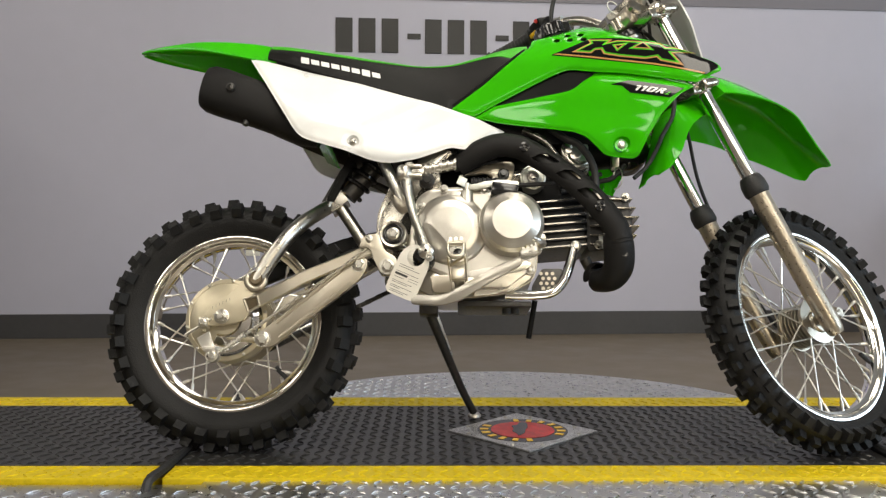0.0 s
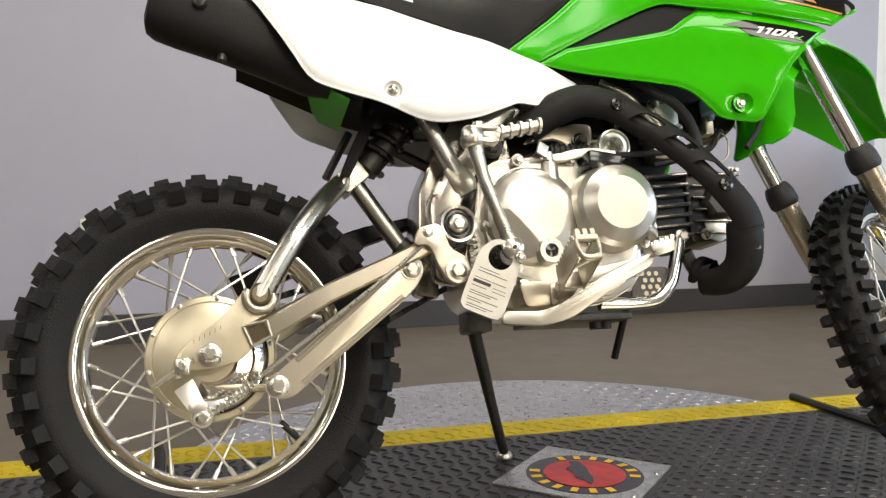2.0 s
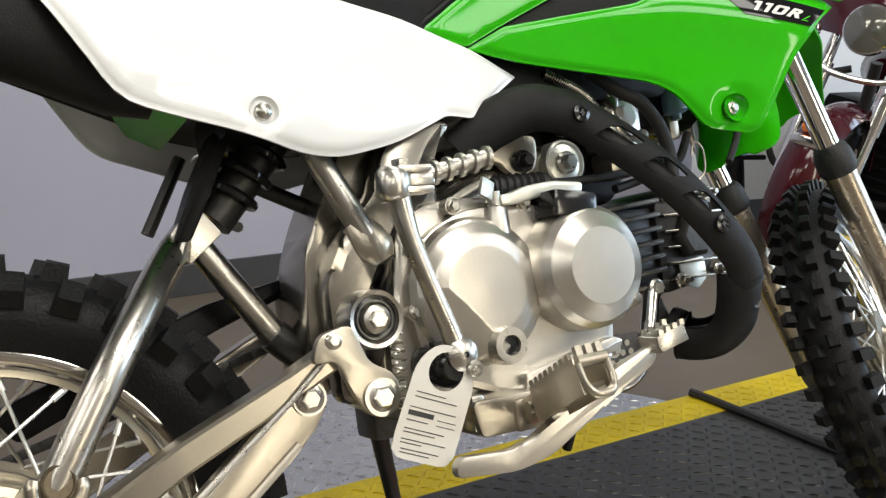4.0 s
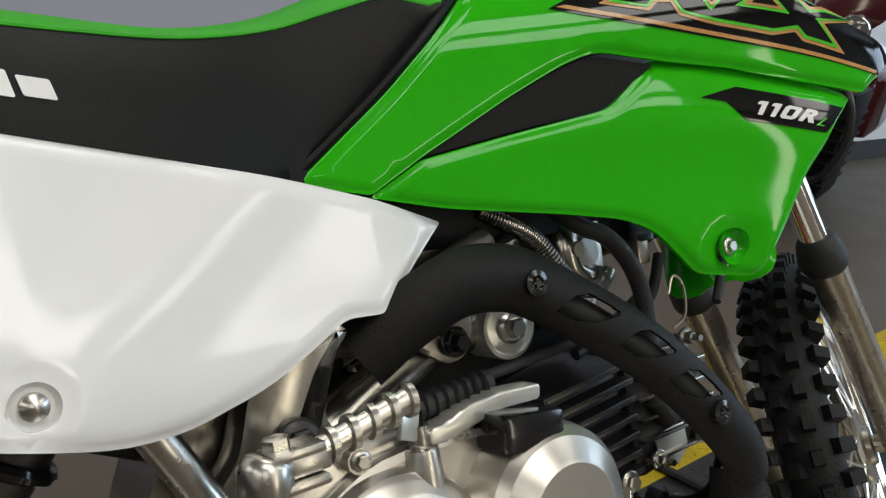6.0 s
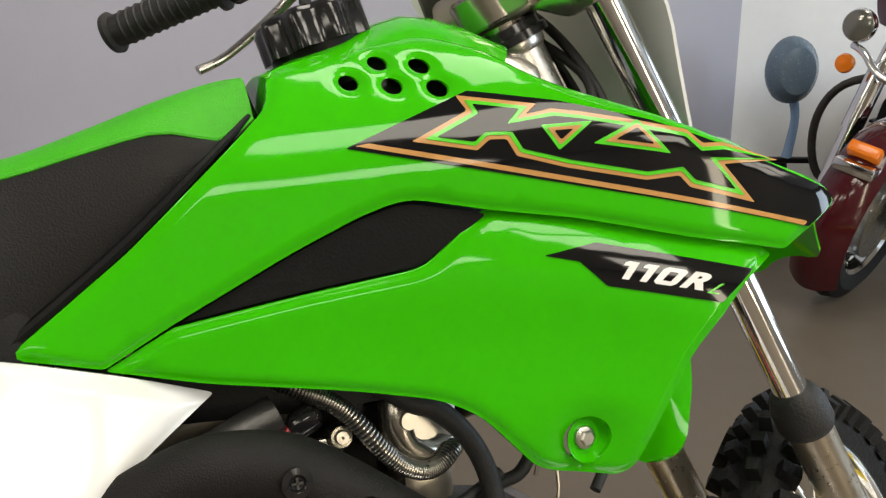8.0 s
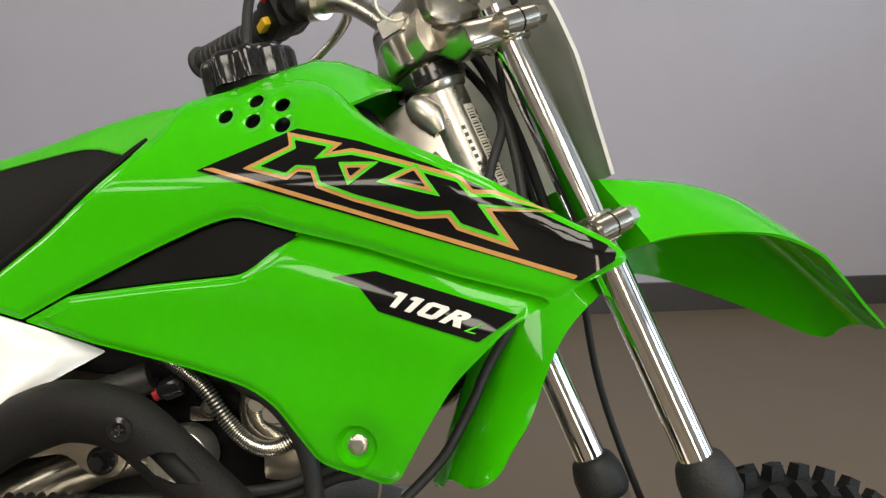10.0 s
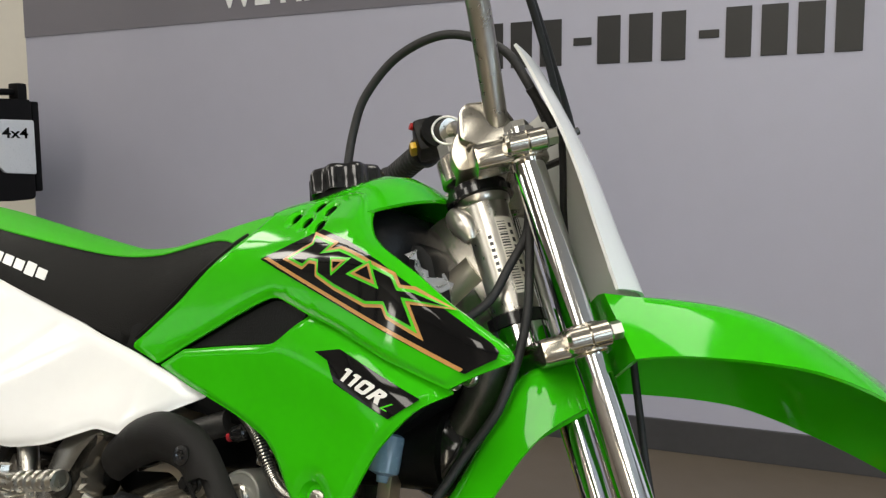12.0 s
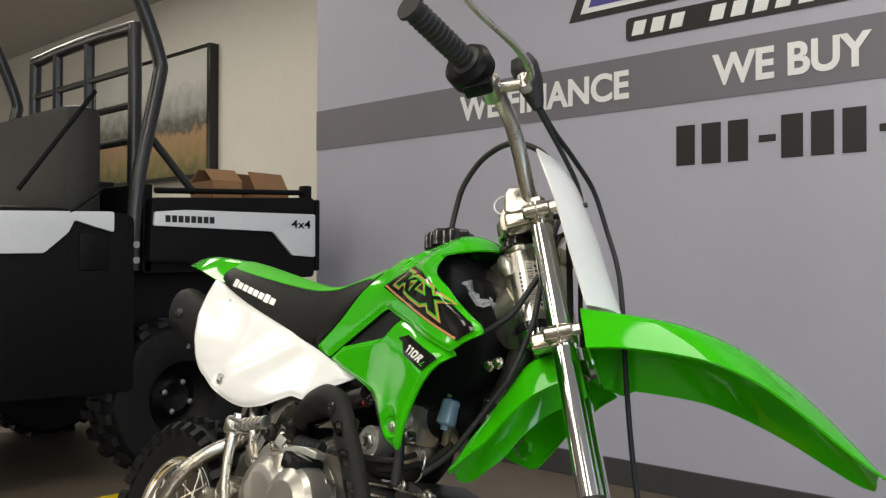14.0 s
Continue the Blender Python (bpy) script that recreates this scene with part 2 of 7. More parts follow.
def tube(pts, r, seg=12, n=6, caps=True, flat=1.0):
    """A round bar along a smooth line; r is one radius or one for each point."""
    line = spline(pts, n) if n > 1 else [Vector(q) for q in pts]
    m = len(line)
    if isinstance(r, (int, float)):
        rad = [r] * m
    else:
        rad = [float(v) for v in np.interp(np.linspace(0, len(r) - 1, m), range(len(r)), r)]
    vs, fs = [], []
    up = None
    for i, p in enumerate(line):
        d = (line[min(i + 1, m - 1)] - line[max(i - 1, 0)]).normalized()
        if up is None:
            up = Vector((0, 1, 0)) if abs(d.y) < 0.9 else Vector((1, 0, 0))
        s = d.cross(up).normalized()
        up = s.cross(d).normalized()
        for k in range(seg):
            a = 2 * math.pi * k / seg
            vs.append(tuple(p + rad[i] * (math.cos(a) * s + math.sin(a) * up * flat)))
    for i in range(m - 1):
        for k in range(seg):
            fs.append((i * seg + k, i * seg + (k + 1) % seg, (i + 1) * seg + (k + 1) % seg, (i + 1) * seg + k))
    if caps:
        fs.append(tuple(range(seg)))
        fs.append(tuple((m - 1) * seg + k for k in range(seg)))
    return vs, fs


def bar(a, b, r, seg=12):
    return tube([a, b], r, seg, 1)


def lathe(profile, seg=48, closed=False):
    """A turned shape round the y axis: profile of (radius, y)."""
    vs, fs = [], []
    n = len(profile)
    for k in range(seg):
        a = 2 * math.pi * k / seg
        vs += [(r * math.cos(a), y, r * math.sin(a)) for r, y in profile]
    for k in range(seg):
        for i in range(n if closed else n - 1):
            j = (i + 1) % n
            fs.append((k * n + i, k * n + j, ((k + 1) % seg) * n + j, ((k + 1) % seg) * n + i))
    return vs, fs


def turned(profile, x, y, z, seg=32, m=None):
    """A lathe at a place, its axis along y (or turned by m)."""
    t = Matrix.Translation((x, y, z))
    return moved(lathe(profile, seg), t @ m if m is not None else t)


def rounded(poly, r=0.006, n=3):
    """A closed outline with rounded corners; a third number on a point is that corner's own radius."""
    out = []
    k = len(poly)
    for i in range(k):
        p = Vector(poly[i][:2])
        rr = poly[i][2] if len(poly[i]) > 2 else r
        a, b = Vector(poly[i - 1][:2]) - p, Vector(poly[(i + 1) % k][:2]) - p
        d = min(rr, a.length * 0.45, b.length * 0.45)
        if d < 1e-5:
            out.append(tuple(p))
            continue
        s, e = p + a.normalized() * d, p + b.normalized() * d
        for j in range(n + 1):
            t = j / n
            out.append(tuple((1 - t) ** 2 * s + 2 * t * (1 - t) * p + t * t * e))
    return out


def extrude(outline, y0, y1, bevel=0.0):
    """An outline in x and z, made solid from y0 to y1, with a bevel on the y0 face."""
    bm = bmesh.new()
    a = [bm.verts.new((p[0], y0, p[1])) for p in outline]
    f = bm.faces.new(a)
    g = bmesh.ops.extrude_face_region(bm, geom=[f])
    for v in g["geom"]:
        if isinstance(v, bmesh.types.BMVert):
            v.co.y = y1
    if bevel:
        ed = [e for e in bm.edges if abs(e.verts[0].co.y - e.verts[1].co.y) < 1e-7]
        bmesh.ops.bevel(bm, geom=ed, offset=bevel, segments=2, affect="EDGES", profile=0.6)
    return bm_geo(bm)


from mathutils.geometry import delaunay_2d_cdt


class Shell(list):
    """Points of a moulded shell, which carry the true normals of its face."""
    normals = ()


def panel(outline, depth, th=0.003, side=-1, step=0.012, roll=0.003, w=0.008, lift=0.0, holes=()):
    """A moulded shell: an outline in x and z laid on y = side * depth(x, z), with rolled edges and thickness."""
    out = []
    k = len(outline)
    for i in range(k):
        p, q = Vector(outline[i]), Vector(outline[(i + 1) % k])
        m = max(1, int((q - p).length / step))
        out += [p + (q - p) * j / m for j in range(m)]
    loops = [out]
    rings = [(h[0] + h[2] * q * math.cos(a), h[1] + h[2] * q * math.sin(a)) for h in holes for q in (1.2, 1.45, 1.75, 2.1) for a in np.linspace(0, 2 * math.pi, 17)[:-1]]
    for cx, cz, r in holes:
        loops.append([Vector((cx + r * math.cos(a), cz + r * math.sin(a))) for a in np.linspace(0, 2 * math.pi, 25)[:-1]])
    ring = np.array([tuple(p) for p in out])
    nxt = np.roll(ring, -1, 0)
    area = (ring[:, 0] * nxt[:, 1] - nxt[:, 0] * ring[:, 1]).sum()

    def inside(pt):
        c = (ring[:, 1] > pt[1]) != (nxt[:, 1] > pt[1])
        xs = (nxt[:, 0] - ring[:, 0]) * (pt[1] - ring[:, 1]) / (nxt[:, 1] - ring[:, 1] + 1e-15) + ring[:, 0]
        return (c & (pt[0] < xs)).sum() % 2 == 1

    def dist(pt):
        d = nxt - ring
        t = (((pt - ring) * d).sum(1) / ((d * d).sum(1) + 1e-15)).clip(0, 1)
        return float(np.sqrt((((ring + d * t[:, None]) - pt) ** 2).sum(1)).min())

    pts = [tuple(p) for lp in loops for p in lp]
    edges, s = [], 0
    for lp in loops:
        edges += [(s + i, s + (i + 1) % len(lp)) for i in range(len(lp))]
        s += len(lp)
    lo, hi = ring.min(0), ring.max(0)
    cand = [np.array((x, z)) for x in np.arange(lo[0], hi[0], step) for z in np.arange(lo[1], hi[1], step)]
    if roll:
        tang = np.roll(ring, -1, 0) - np.roll(ring, 1, 0)
        nor = np.stack([-tang[:, 1], tang[:, 0]], 1) / (np.linalg.norm(tang, axis=1)[:, None] + 1e-12) * np.sign(area)
        for q in (0.35, 1.0):
            for p in ring + nor * w * q:
                if inside(p) and dist(p) > w * q * 0.8:
                    pts.append(tuple(p))
    for p in rings:
        if inside(p) and dist(np.array(p)) > w * 0.5 and all(math.hypot(p[0] - h[0], p[1] - h[1]) > h[2] * 1.15 for h in holes):
            pts.append(p)
    for p in cand:
        if inside(p) and dist(p) > (w * 1.4 if roll else step * 0.4) and all((p[0] - h[0]) ** 2 + (p[1] - h[1]) ** 2 > (h[2] * 2.2) ** 2 for h in holes):
            pts.append(tuple(p))
    v2, _, f2, *_ = delaunay_2d_cdt([Vector(p) for p in pts], edges, [], 0 if holes else 1, 1e-6)

    def in_hole(c):
        return any((c[0] - h[0]) ** 2 + (c[1] - h[1]) ** 2 < (h[2] * 0.992) ** 2 for h in holes)

    f2 = [tuple(f) for f in f2]
    cen = [np.mean([v2[i] for i in f], axis=0) for f in f2]
    f2 = [f for f, c in zip(f2, cen) if inside(c) and not in_hole(c)]
    def face_depth(x, z):
        d = depth(x, z) + lift
        if roll:
            t = max(0.0, 1 - dist(np.array((x, z))) / w)
            d -= roll * t * t
            for h in holes:
                e = math.hypot(x - h[0], z - h[1]) / h[2]
                d -= 0.0035 * max(0.0, (2.1 - e) / 1.1) ** 1.5 if e < 2.1 else 0.0
        return d

    front, back, nrm, q = Shell(), [], [], 0.0012
    for x, z in v2:
        d = face_depth(x, z)
        front.append((x, side * d, z))
        back.append((x, side * (d - th), z))
        nrm.append(Vector(((face_depth(x - q, z) - face_depth(x + q, z)) / (2 * q), side, (face_depth(x, z - q) - face_depth(x, z + q)) / (2 * q))).normalized())
    n = len(v2)
    count = {}
    for f in f2:
        for i in range(len(f)):
            e = (f[i], f[(i + 1) % len(f)])
            key = tuple(sorted(e))
            count[key] = None if key in count else e
    faces = list(f2) + [tuple(n + i for i in reversed(f)) for f in f2]
    faces += [(e[1], e[0], n + e[0], n + e[1]) for e in count.values() if e]
    front.extend(back)
    front.normals = nrm
    return front, faces


def loft(sections, closed=False, caps=True):
    """A skin over rows of points."""
    n = len(sections[0])
    vs = [tuple(p) for s in sections for p in s]
    fs = []
    for i in range(len(sections) - 1):
        for k in range(n if closed else n - 1):
            j = (k + 1) % n
            fs.append((i * n + k, i * n + j, (i + 1) * n + j, (i + 1) * n + k))
    if closed and caps:
        fs.append(tuple(range(n)))
        fs.append(tuple((len(sections) - 1) * n + k for k in range(n)))
    return vs, fs


def thick(geo, t):
    """A skin given thickness along its normals."""
    bm = bmesh.new()
    vv = [bm.verts.new(p) for p in geo[0]]
    for f in geo[1]:
        bm.faces.new([vv[i] for i in f])
    bmesh.ops.recalc_face_normals(bm, faces=bm.faces)
    bmesh.ops.solidify(bm, geom=bm.faces[:], thickness=t)
    return bm_geo(bm)


def hexbolt(x, y, z, r=0.007, h=0.005, side=-1):
    """A flanged hexagon bolt head that stands out along y."""
    a = turned([(0.0001, 0), (r * 1.45, 0), (r * 1.45, side * h * 0.25), (r * 1.2, side * h * 0.4), (0.0001, side * h * 0.4)], x, y, z, 20)
    b = turned([(r, side * h * 0.3), (r, side * h * 0.85), (r * 0.82, side * h), (0.0001, side * h)], x, y, z, 6)
    return join(a, b)


def text_geo(body, height, bold=0.0):
    c = bpy.data.curves.new("lettering", "FONT")
    c.body, c.extrude, c.offset = body, 0.001, bold
    o = bpy.data.objects.new("lettering", c)
    scene.collection.objects.link(o)
    bpy.context.view_layer.update()
    me = bpy.data.meshes.new_from_object(o.evaluated_get(bpy.context.evaluated_depsgraph_get()))
    vs = [tuple(v.co) for v in me.vertices]
    fs = [tuple(p.vertices) for p in me.polygons]
    bpy.data.objects.remove(o)
    x0, x1 = min(v[0] for v in vs), max(v[0] for v in vs)
    y0, y1 = min(v[1] for v in vs), max(v[1] for v in vs)
    return [((v[0] - x0) / (x1 - x0), (v[1] - y0) / (y1 - y0) * height, v[2]) for v in vs], fs

# ---- the showroom ----
FLOOR_Z, WALL_Y, CEIL_Z = -0.066, 2.055, 3.23


def structure(name, geo, material, label, category, xf=None, smooth=False):
    return tagged(mesh_ob(name, geo[0], geo[1], material, None, "", xf, smooth), label, category, "", "structure")


structure("floor", box(-10.2, -5.6, FLOOR_Z - 0.1, 7.0, 4.2, FLOOR_Z), FLOOR, "sealed tan-grey concrete showroom floor", "floor")
structure("ceiling", box(-10.2, -5.6, CEIL_Z, 7.0, 4.2, CEIL_Z + 0.1), CEIL, "pale showroom ceiling", "ceiling")
structure("wall_north", box(-1.93, WALL_Y, FLOOR_Z, 3.24, WALL_Y + 0.12, CEIL_Z), WALLG, "smooth grey painted showroom wall with a darker band", "wall")
structure("wall_return", box(-1.93, WALL_Y + 0.12, FLOOR_Z, -1.81, 3.3, CEIL_Z), WALLG, "short grey wall return", "wall")
structure("wall_northwest", box(-10.0, 3.3, FLOOR_Z, -1.81, 3.42, CEIL_Z), WALLW, "cream painted wall behind the utility vehicle", "wall")
for nm, g in (("wall_west_north", box(-10.12, -3.95, FLOOR_Z, -10.0, 3.42, CEIL_Z)), ("wall_west_south", box(-10.12, -5.6, FLOOR_Z, -10.0, -4.65, CEIL_Z)), ("wall_west_lintel", box(-10.12, -4.65, 2.85, -10.0, -3.95, CEIL_Z))):
    structure(nm, g, WALLW, "cream side wall of the showroom round a doorway", "wall")
# the white wall runs off from the corner at a slant
MW = Matrix.Translation((3.24, WALL_Y, 0)) @ pose(0, 0, 0, 0, 0, -17)
structure("wall_northeast", box(0.0, 0.0, FLOOR_Z, 4.7, 0.12, CEIL_Z), WALLB, "bright white wall beside the parked cruiser", "wall", MW)
# far walls round a window opening and a narrow doorway, unseen; umber limits bounce light
for nm, g in (("wall_south_west", box(-10.0, -5.6, FLOOR_Z, 1.55, -5.42, CEIL_Z)), ("wall_south_east", box(1.95, -5.6, FLOOR_Z, 7.0, -5.42, CEIL_Z)), ("wall_south_lintel", box(1.55, -5.6, 2.7, 1.95, -5.42, CEIL_Z)),
              ("wall_east_sill", box(6.82, -5.36, FLOOR_Z, 7.0, -0.3, 0.72)), ("wall_east_head", box(6.82, -5.36, 2.9, 7.0, -0.3, CEIL_Z)), ("wall_east_pier", box(6.82, -3.25, 0.72, 7.0, -1.7, 2.9)),
              ("wall_east_south", box(6.82, -5.42, FLOOR_Z, 7.0, -5.36, CEIL_Z)), ("wall_east_north", box(6.82, -0.3, FLOOR_Z, 7.0, 0.75, CEIL_Z))):
    structure(nm, g, WALLS, "plain unseen wall, umber to limit bounce light", "wall")
structure("ground_outside", box(-60, -60, -0.25, 60, 60, -0.18), mat("outside_paving", (0.25, 0.25, 0.24), 0.8, var=0.15), "plain paving outside the shop windows", "ground")

structure("baseboard", box(-1.93, WALL_Y - 0.012, FLOOR_Z, 3.24, WALL_Y, 0.036, 0.002), BASEB, "dark vinyl baseboard along the grey wall", "baseboard")
structure("baseboard_northeast", box(0.0, -0.012, FLOOR_Z, 4.7, 0.0, 0.036, 0.002), BASEB, "dark vinyl baseboard along the white wall", "baseboard", MW)
structure("wall_band", box(-1.93, WALL_Y - 0.004, 1.381, 3.24, WALL_Y, 1.587), BAND, "wide dark grey painted stripe on the wall", "wall stripe")


def wall_lettering(body, x0, x1, z0, z1, name, label):
    v, f = text_geo(body, z1 - z0, 0.03)
    geo = [(x0 + p[0] * (x1 - x0), WALL_Y - 0.0065 - p[2], z0 + p[1]) for p in v], f
    return tagged(mesh_ob(name, geo[0], geo[1], LETTERW, None, "", None, False), label, "wall lettering")


wall_lettering("WE FINANCE", -0.922, -0.066, 1.425, 1.538, "wall_lettering", "white vinyl capitals on the dark grey wall stripe")
wall_lettering("WE BUY", 0.268, 0.797, 1.425, 1.538, "wall_lettering", "white vinyl capitals on the dark grey wall stripe")
wall_lettering("U", 0.905, 0.985, 1.425, 1.538, "wall_lettering", "white vinyl capital on the dark grey wall stripe")

# the telephone line on the wall: a plain block for each figure, a short bar for each dash
phone = thing("wall_figures", "dark grey row of plain blocks on the wall", "wall sign", Matrix.Translation((0, WALL_Y, 0)))
px = 0.128
for ch in "ddd-ddd-dddd":
    if ch == "d":
        part("figure_block", box(px, -0.004, 1.152, px + 0.072, 0, 1.298, 0.0015), LETTERD, phone, smooth=False)
        px += 0.098
    else:
        part("dash_block", box(px + 0.012, -0.004, 1.212, px + 0.07, 0, 1.236, 0.0015), LETTERD, phone, smooth=False)
        px += 0.088
# the shop sign above the stripe: slanted dark plate with a blue field, and a dark line of small blocks
sign = thing("wall_sign", "black and white wall sign with a blue field", "wall sign", Matrix.Translation((0, WALL_Y, 0)))
part("sign_plate", extrude([(-0.34, 1.765), (1.25, 1.765), (1.32, 2.1), (-0.2, 2.1)], -0.004, 0), LETTERD, sign, smooth=False)
part("sign_border", extrude([(-0.285, 1.79), (1.22, 1.79), (1.285, 2.08), (-0.165, 2.08)], -0.0065, -0.004), LETTERW, sign, smooth=False)
part("sign_field", extrude([(-0.245, 1.81), (1.19, 1.81), (1.25, 2.06), (-0.14, 2.06)], -0.009, -0.0065), LOGOBLUE, sign, smooth=False)
part("address_strip", extrude(rounded([(-0.08, 1.645), (1.3, 1.645), (1.3, 1.735), (-0.08, 1.735)], 0.02), -0.004, 0), LETTERD, sign, smooth=False)
for i in range(17):
    if i != 3:
        bx = -0.055 + i * 0.078
        part("letter_bar", extrude([(bx, 1.664), (bx + 0.05, 1.664), (bx + 0.064, 1.717), (bx + 0.014, 1.717)], -0.0065, -0.004), LETTERW, sign, smooth=False)

# wall socket
socket = thing("wall_socket", "white double power socket on the grey wall", "socket", Matrix.Translation((-0.223, WALL_Y, 0.324)))
plate_ = part("cover_plate", box(-0.03, -0.006, -0.043, 0.03, 0, 0.043, 0.002), mat("socket_plastic", (0.7, 0.68, 0.6), 0.35), socket)
for dz in (-0.02, 0.02):
    part("outlet", extrude(rounded([(-0.017, dz - 0.014), (0.017, dz - 0.014), (0.017, dz + 0.014), (-0.017, dz + 0.014)], 0.008), -0.008, -0.006), TAG, plate_)

# ceiling panels, all out of view, added where the panel lamps hang
for lx, ly, lw in STRIPS:
    st = thing("added_ceiling_panel", "square white light panel added out of view on the ceiling", "ceiling light", Matrix.Translation((lx, ly, CEIL_Z)), "ceiling panels")
    part("housing", box(-0.63, -0.63, -0.03, 0.63, 0.63, 0.0, 0.004), WALLB, st)
    part("diffuser", box(-0.58, -0.58, -0.036, 0.58, 0.58, -0.03), GLOW, st, smooth=False)

# ---- the display platform ----
MP = pose(0, 0, 0, 0, 0, -3.9)


def tread(x0, x1, y0, y1, pitch, ln, wd, hz, keep=None, z=0.0):
    """Raised lozenges of a tread plate, each turned across its neighbours."""
    vs, fs = [], []
    for i in range(int((x1 - x0) / pitch)):
        for j in range(int((y1 - y0) / pitch)):
            cx, cy = x0 + (i + 0.5) * pitch, y0 + (j + 0.5) * pitch
            if keep and not keep(cx, cy):
                continue
            a = radians(45 if (i + j) % 2 else -45)
            c, s = math.cos(a), math.sin(a)
            k = len(vs)
            for u, v, h in ((-ln, 0, 0), (0, -wd, 0), (ln, 0, 0), (0, wd, 0), (-ln * 0.55, 0, hz), (ln * 0.55, 0, hz)):
                vs.append((cx + c * u - s * v, cy + s * u + c * v, z + h))
            fs += [(k, k + 1, k + 5, k + 4), (k + 1, k + 2, k + 5), (k + 2, k + 3, k + 5), (k + 3, k, k + 4, k + 5)]
    return vs, fs


CX, CY, CR = 0.592, 0.21, 0.685
platform = thing("display_platform", "steel display platform with black rubber runway and yellow edges", "platform", MP)
disc = lathe([(0.0001, -0.006), (CR - 0.004, -0.006), (CR, -0.01), (CR, -0.058), (0.0001, -0.058)], 96)
part("turntable_plate", moved(([(v[0], v[2], v[1]) for v in disc[0]], disc[1]), Matrix.Translation((CX, CY, 0))), PLATE, platform, "round bright diamond plate")


def on_disc(x, y):
    return (x - CX) ** 2 + (y - CY) ** 2 < (CR - 0.02) ** 2 and not -0.148 < y < 0.49


tagged(part("plate_tread", tread(CX - CR, CX + CR, CY - CR, CY + CR, 0.026, 0.013, 0.0035, 0.0022, on_disc, -0.006), PLATE, platform, smooth=False), "", "", "", "stuff")
for a, b, nm in ((-1.25, -0.075, "ramp_deck"), (-0.06, 1.252, "runway_deck"), (1.267, 3.4, "ramp_deck")):
    part(nm, box(a, -0.072, -0.055, b, 0.412, 0.0, 0.002), MATBLACK, platform, "black rubber tread mat", smooth=False)
    part("edge_stripe", box(a, -0.146, -0.055, b, -0.072, 0.0, 0.002), YELLOW, platform, "worn yellow painted edge", smooth=False)
    part("edge_stripe", box(a, 0.412, -0.055, b, 0.505, 0.0, 0.002), YELLOW, platform, "worn yellow painted edge", smooth=False)
    tagged(part("mat_tread", tread(max(a, -1.9), min(b, 2.6), -0.068, 0.408, 0.0235, 0.0125, 0.0042, 0.0024, lambda x, y: abs(x - 0.59) + abs(y - 0.166) > 0.165), MATBLACK, platform, smooth=False), "", "", "", "stuff")
    for y0, y1 in ((-0.145, -0.074), (0.414, 0.503)):
        tagged(part("stripe_tread", tread(max(a, -1.9), min(b, 2.6), y0, y1, 0.0235, 0.0125, 0.004, 0.0022), YELLOW, platform, smooth=False), "", "", "", "stuff")
for a, b in ((-1.25, 0.15), (1.03, 3.4)):
    part("ramp_plate", box(a, -0.33, -0.058, b, -0.152, -0.0085, 0.003), PLATE, platform, "dull diamond plate beside the runway", smooth=False)
    tagged(part("plate_tread", tread(max(a, -1.2), min(b, 2.0), -0.327, -0.157, 0.03, 0.014, 0.004, 0.0022, None, -0.0085), PLATE, platform, smooth=False), "", "", "", "stuff")
for sx in (-0.0675, 1.2595):
    part("seam_strip", tube([(sx - 0.006, -0.2, -0.05), (sx - 0.006, -0.18, 0.002), (sx, -0.1, 0.005), (sx + 0.002, 0.15, 0.005), (sx - 0.004, 0.44, 0.006), (sx - 0.012, 0.5, 0.008)], 0.0085, 8, 4), GRIPR, platform, "black rubber seam strip")

# riveted emblem plate that lies on the mat, a corner to the camera
emblem = thing("emblem_plate", "square scratched steel plate with a round red emblem", "emblem plate", MP @ Matrix.Translation((0.59, 0.166, 0.0)) @ pose(0, 0, 0, 0, 0, 44))
part("steel_plate", box(-0.111, -0.111, 0.0, 0.111, 0.111, 0.0035, 0.001), mat("emblem_steel", (0.5, 0.5, 0.5), 0.32, 0.85, var=0.5, scale=70, bump=0.6, bscale=160, rvar=0.4), emblem)
flat = lambda prof, z: ([(v[0], v[2], v[1] + z) for v in lathe(prof, 48)[0]], lathe(prof, 48)[1])
part("black_ring", flat([(0.0001, 0.0006), (0.094, 0.0006), (0.094, 0)], 0.0036), DECALBLACK, emblem)
part("red_disc", flat([(0.0001, 0.0006), (0.066, 0.0006), (0.066, 0)], 0.0046), RED, emblem)
part("dark_figure_shape", ([(v[0], v[2], 0.0056 + v[1]) for v in extrude(rounded([(-0.05, -0.03), (-0.02, -0.024), (0.0, -0.008), (0.022, 0.004), (0.05, 0.03), (0.042, 0.044), (0.02, 0.03), (0.004, 0.036), (-0.01, 0.014), (-0.03, 0.004), (-0.034, -0.014)], 0.01), 0, 0.0006)[0]], extrude(rounded([(-0.05, -0.03), (-0.02, -0.024), (0.0, -0.008), (0.022, 0.004), (0.05, 0.03), (0.042, 0.044), (0.02, 0.03), (0.004, 0.036), (-0.01, 0.014), (-0.03, 0.004), (-0.034, -0.014)], 0.01), 0, 0.0006)[1]), DECALBLACK, emblem)
for i in range(18):
    a = 2 * math.pi * (i + 0.5) / 18
    if i in (3, 4, 12, 13):
        continue
    part("yellow_letter_bar", moved(box(-0.0055, -0.0085, 0, 0.0055, 0.0085, 0.0006), Matrix.Translation((0.08 * math.cos(a), 0.08 * math.sin(a), 0.0046)) @ pose(0, 0, 0, 0, 0, math.degrees(a) - 90)), YELLOWPL, emblem, smooth=False)
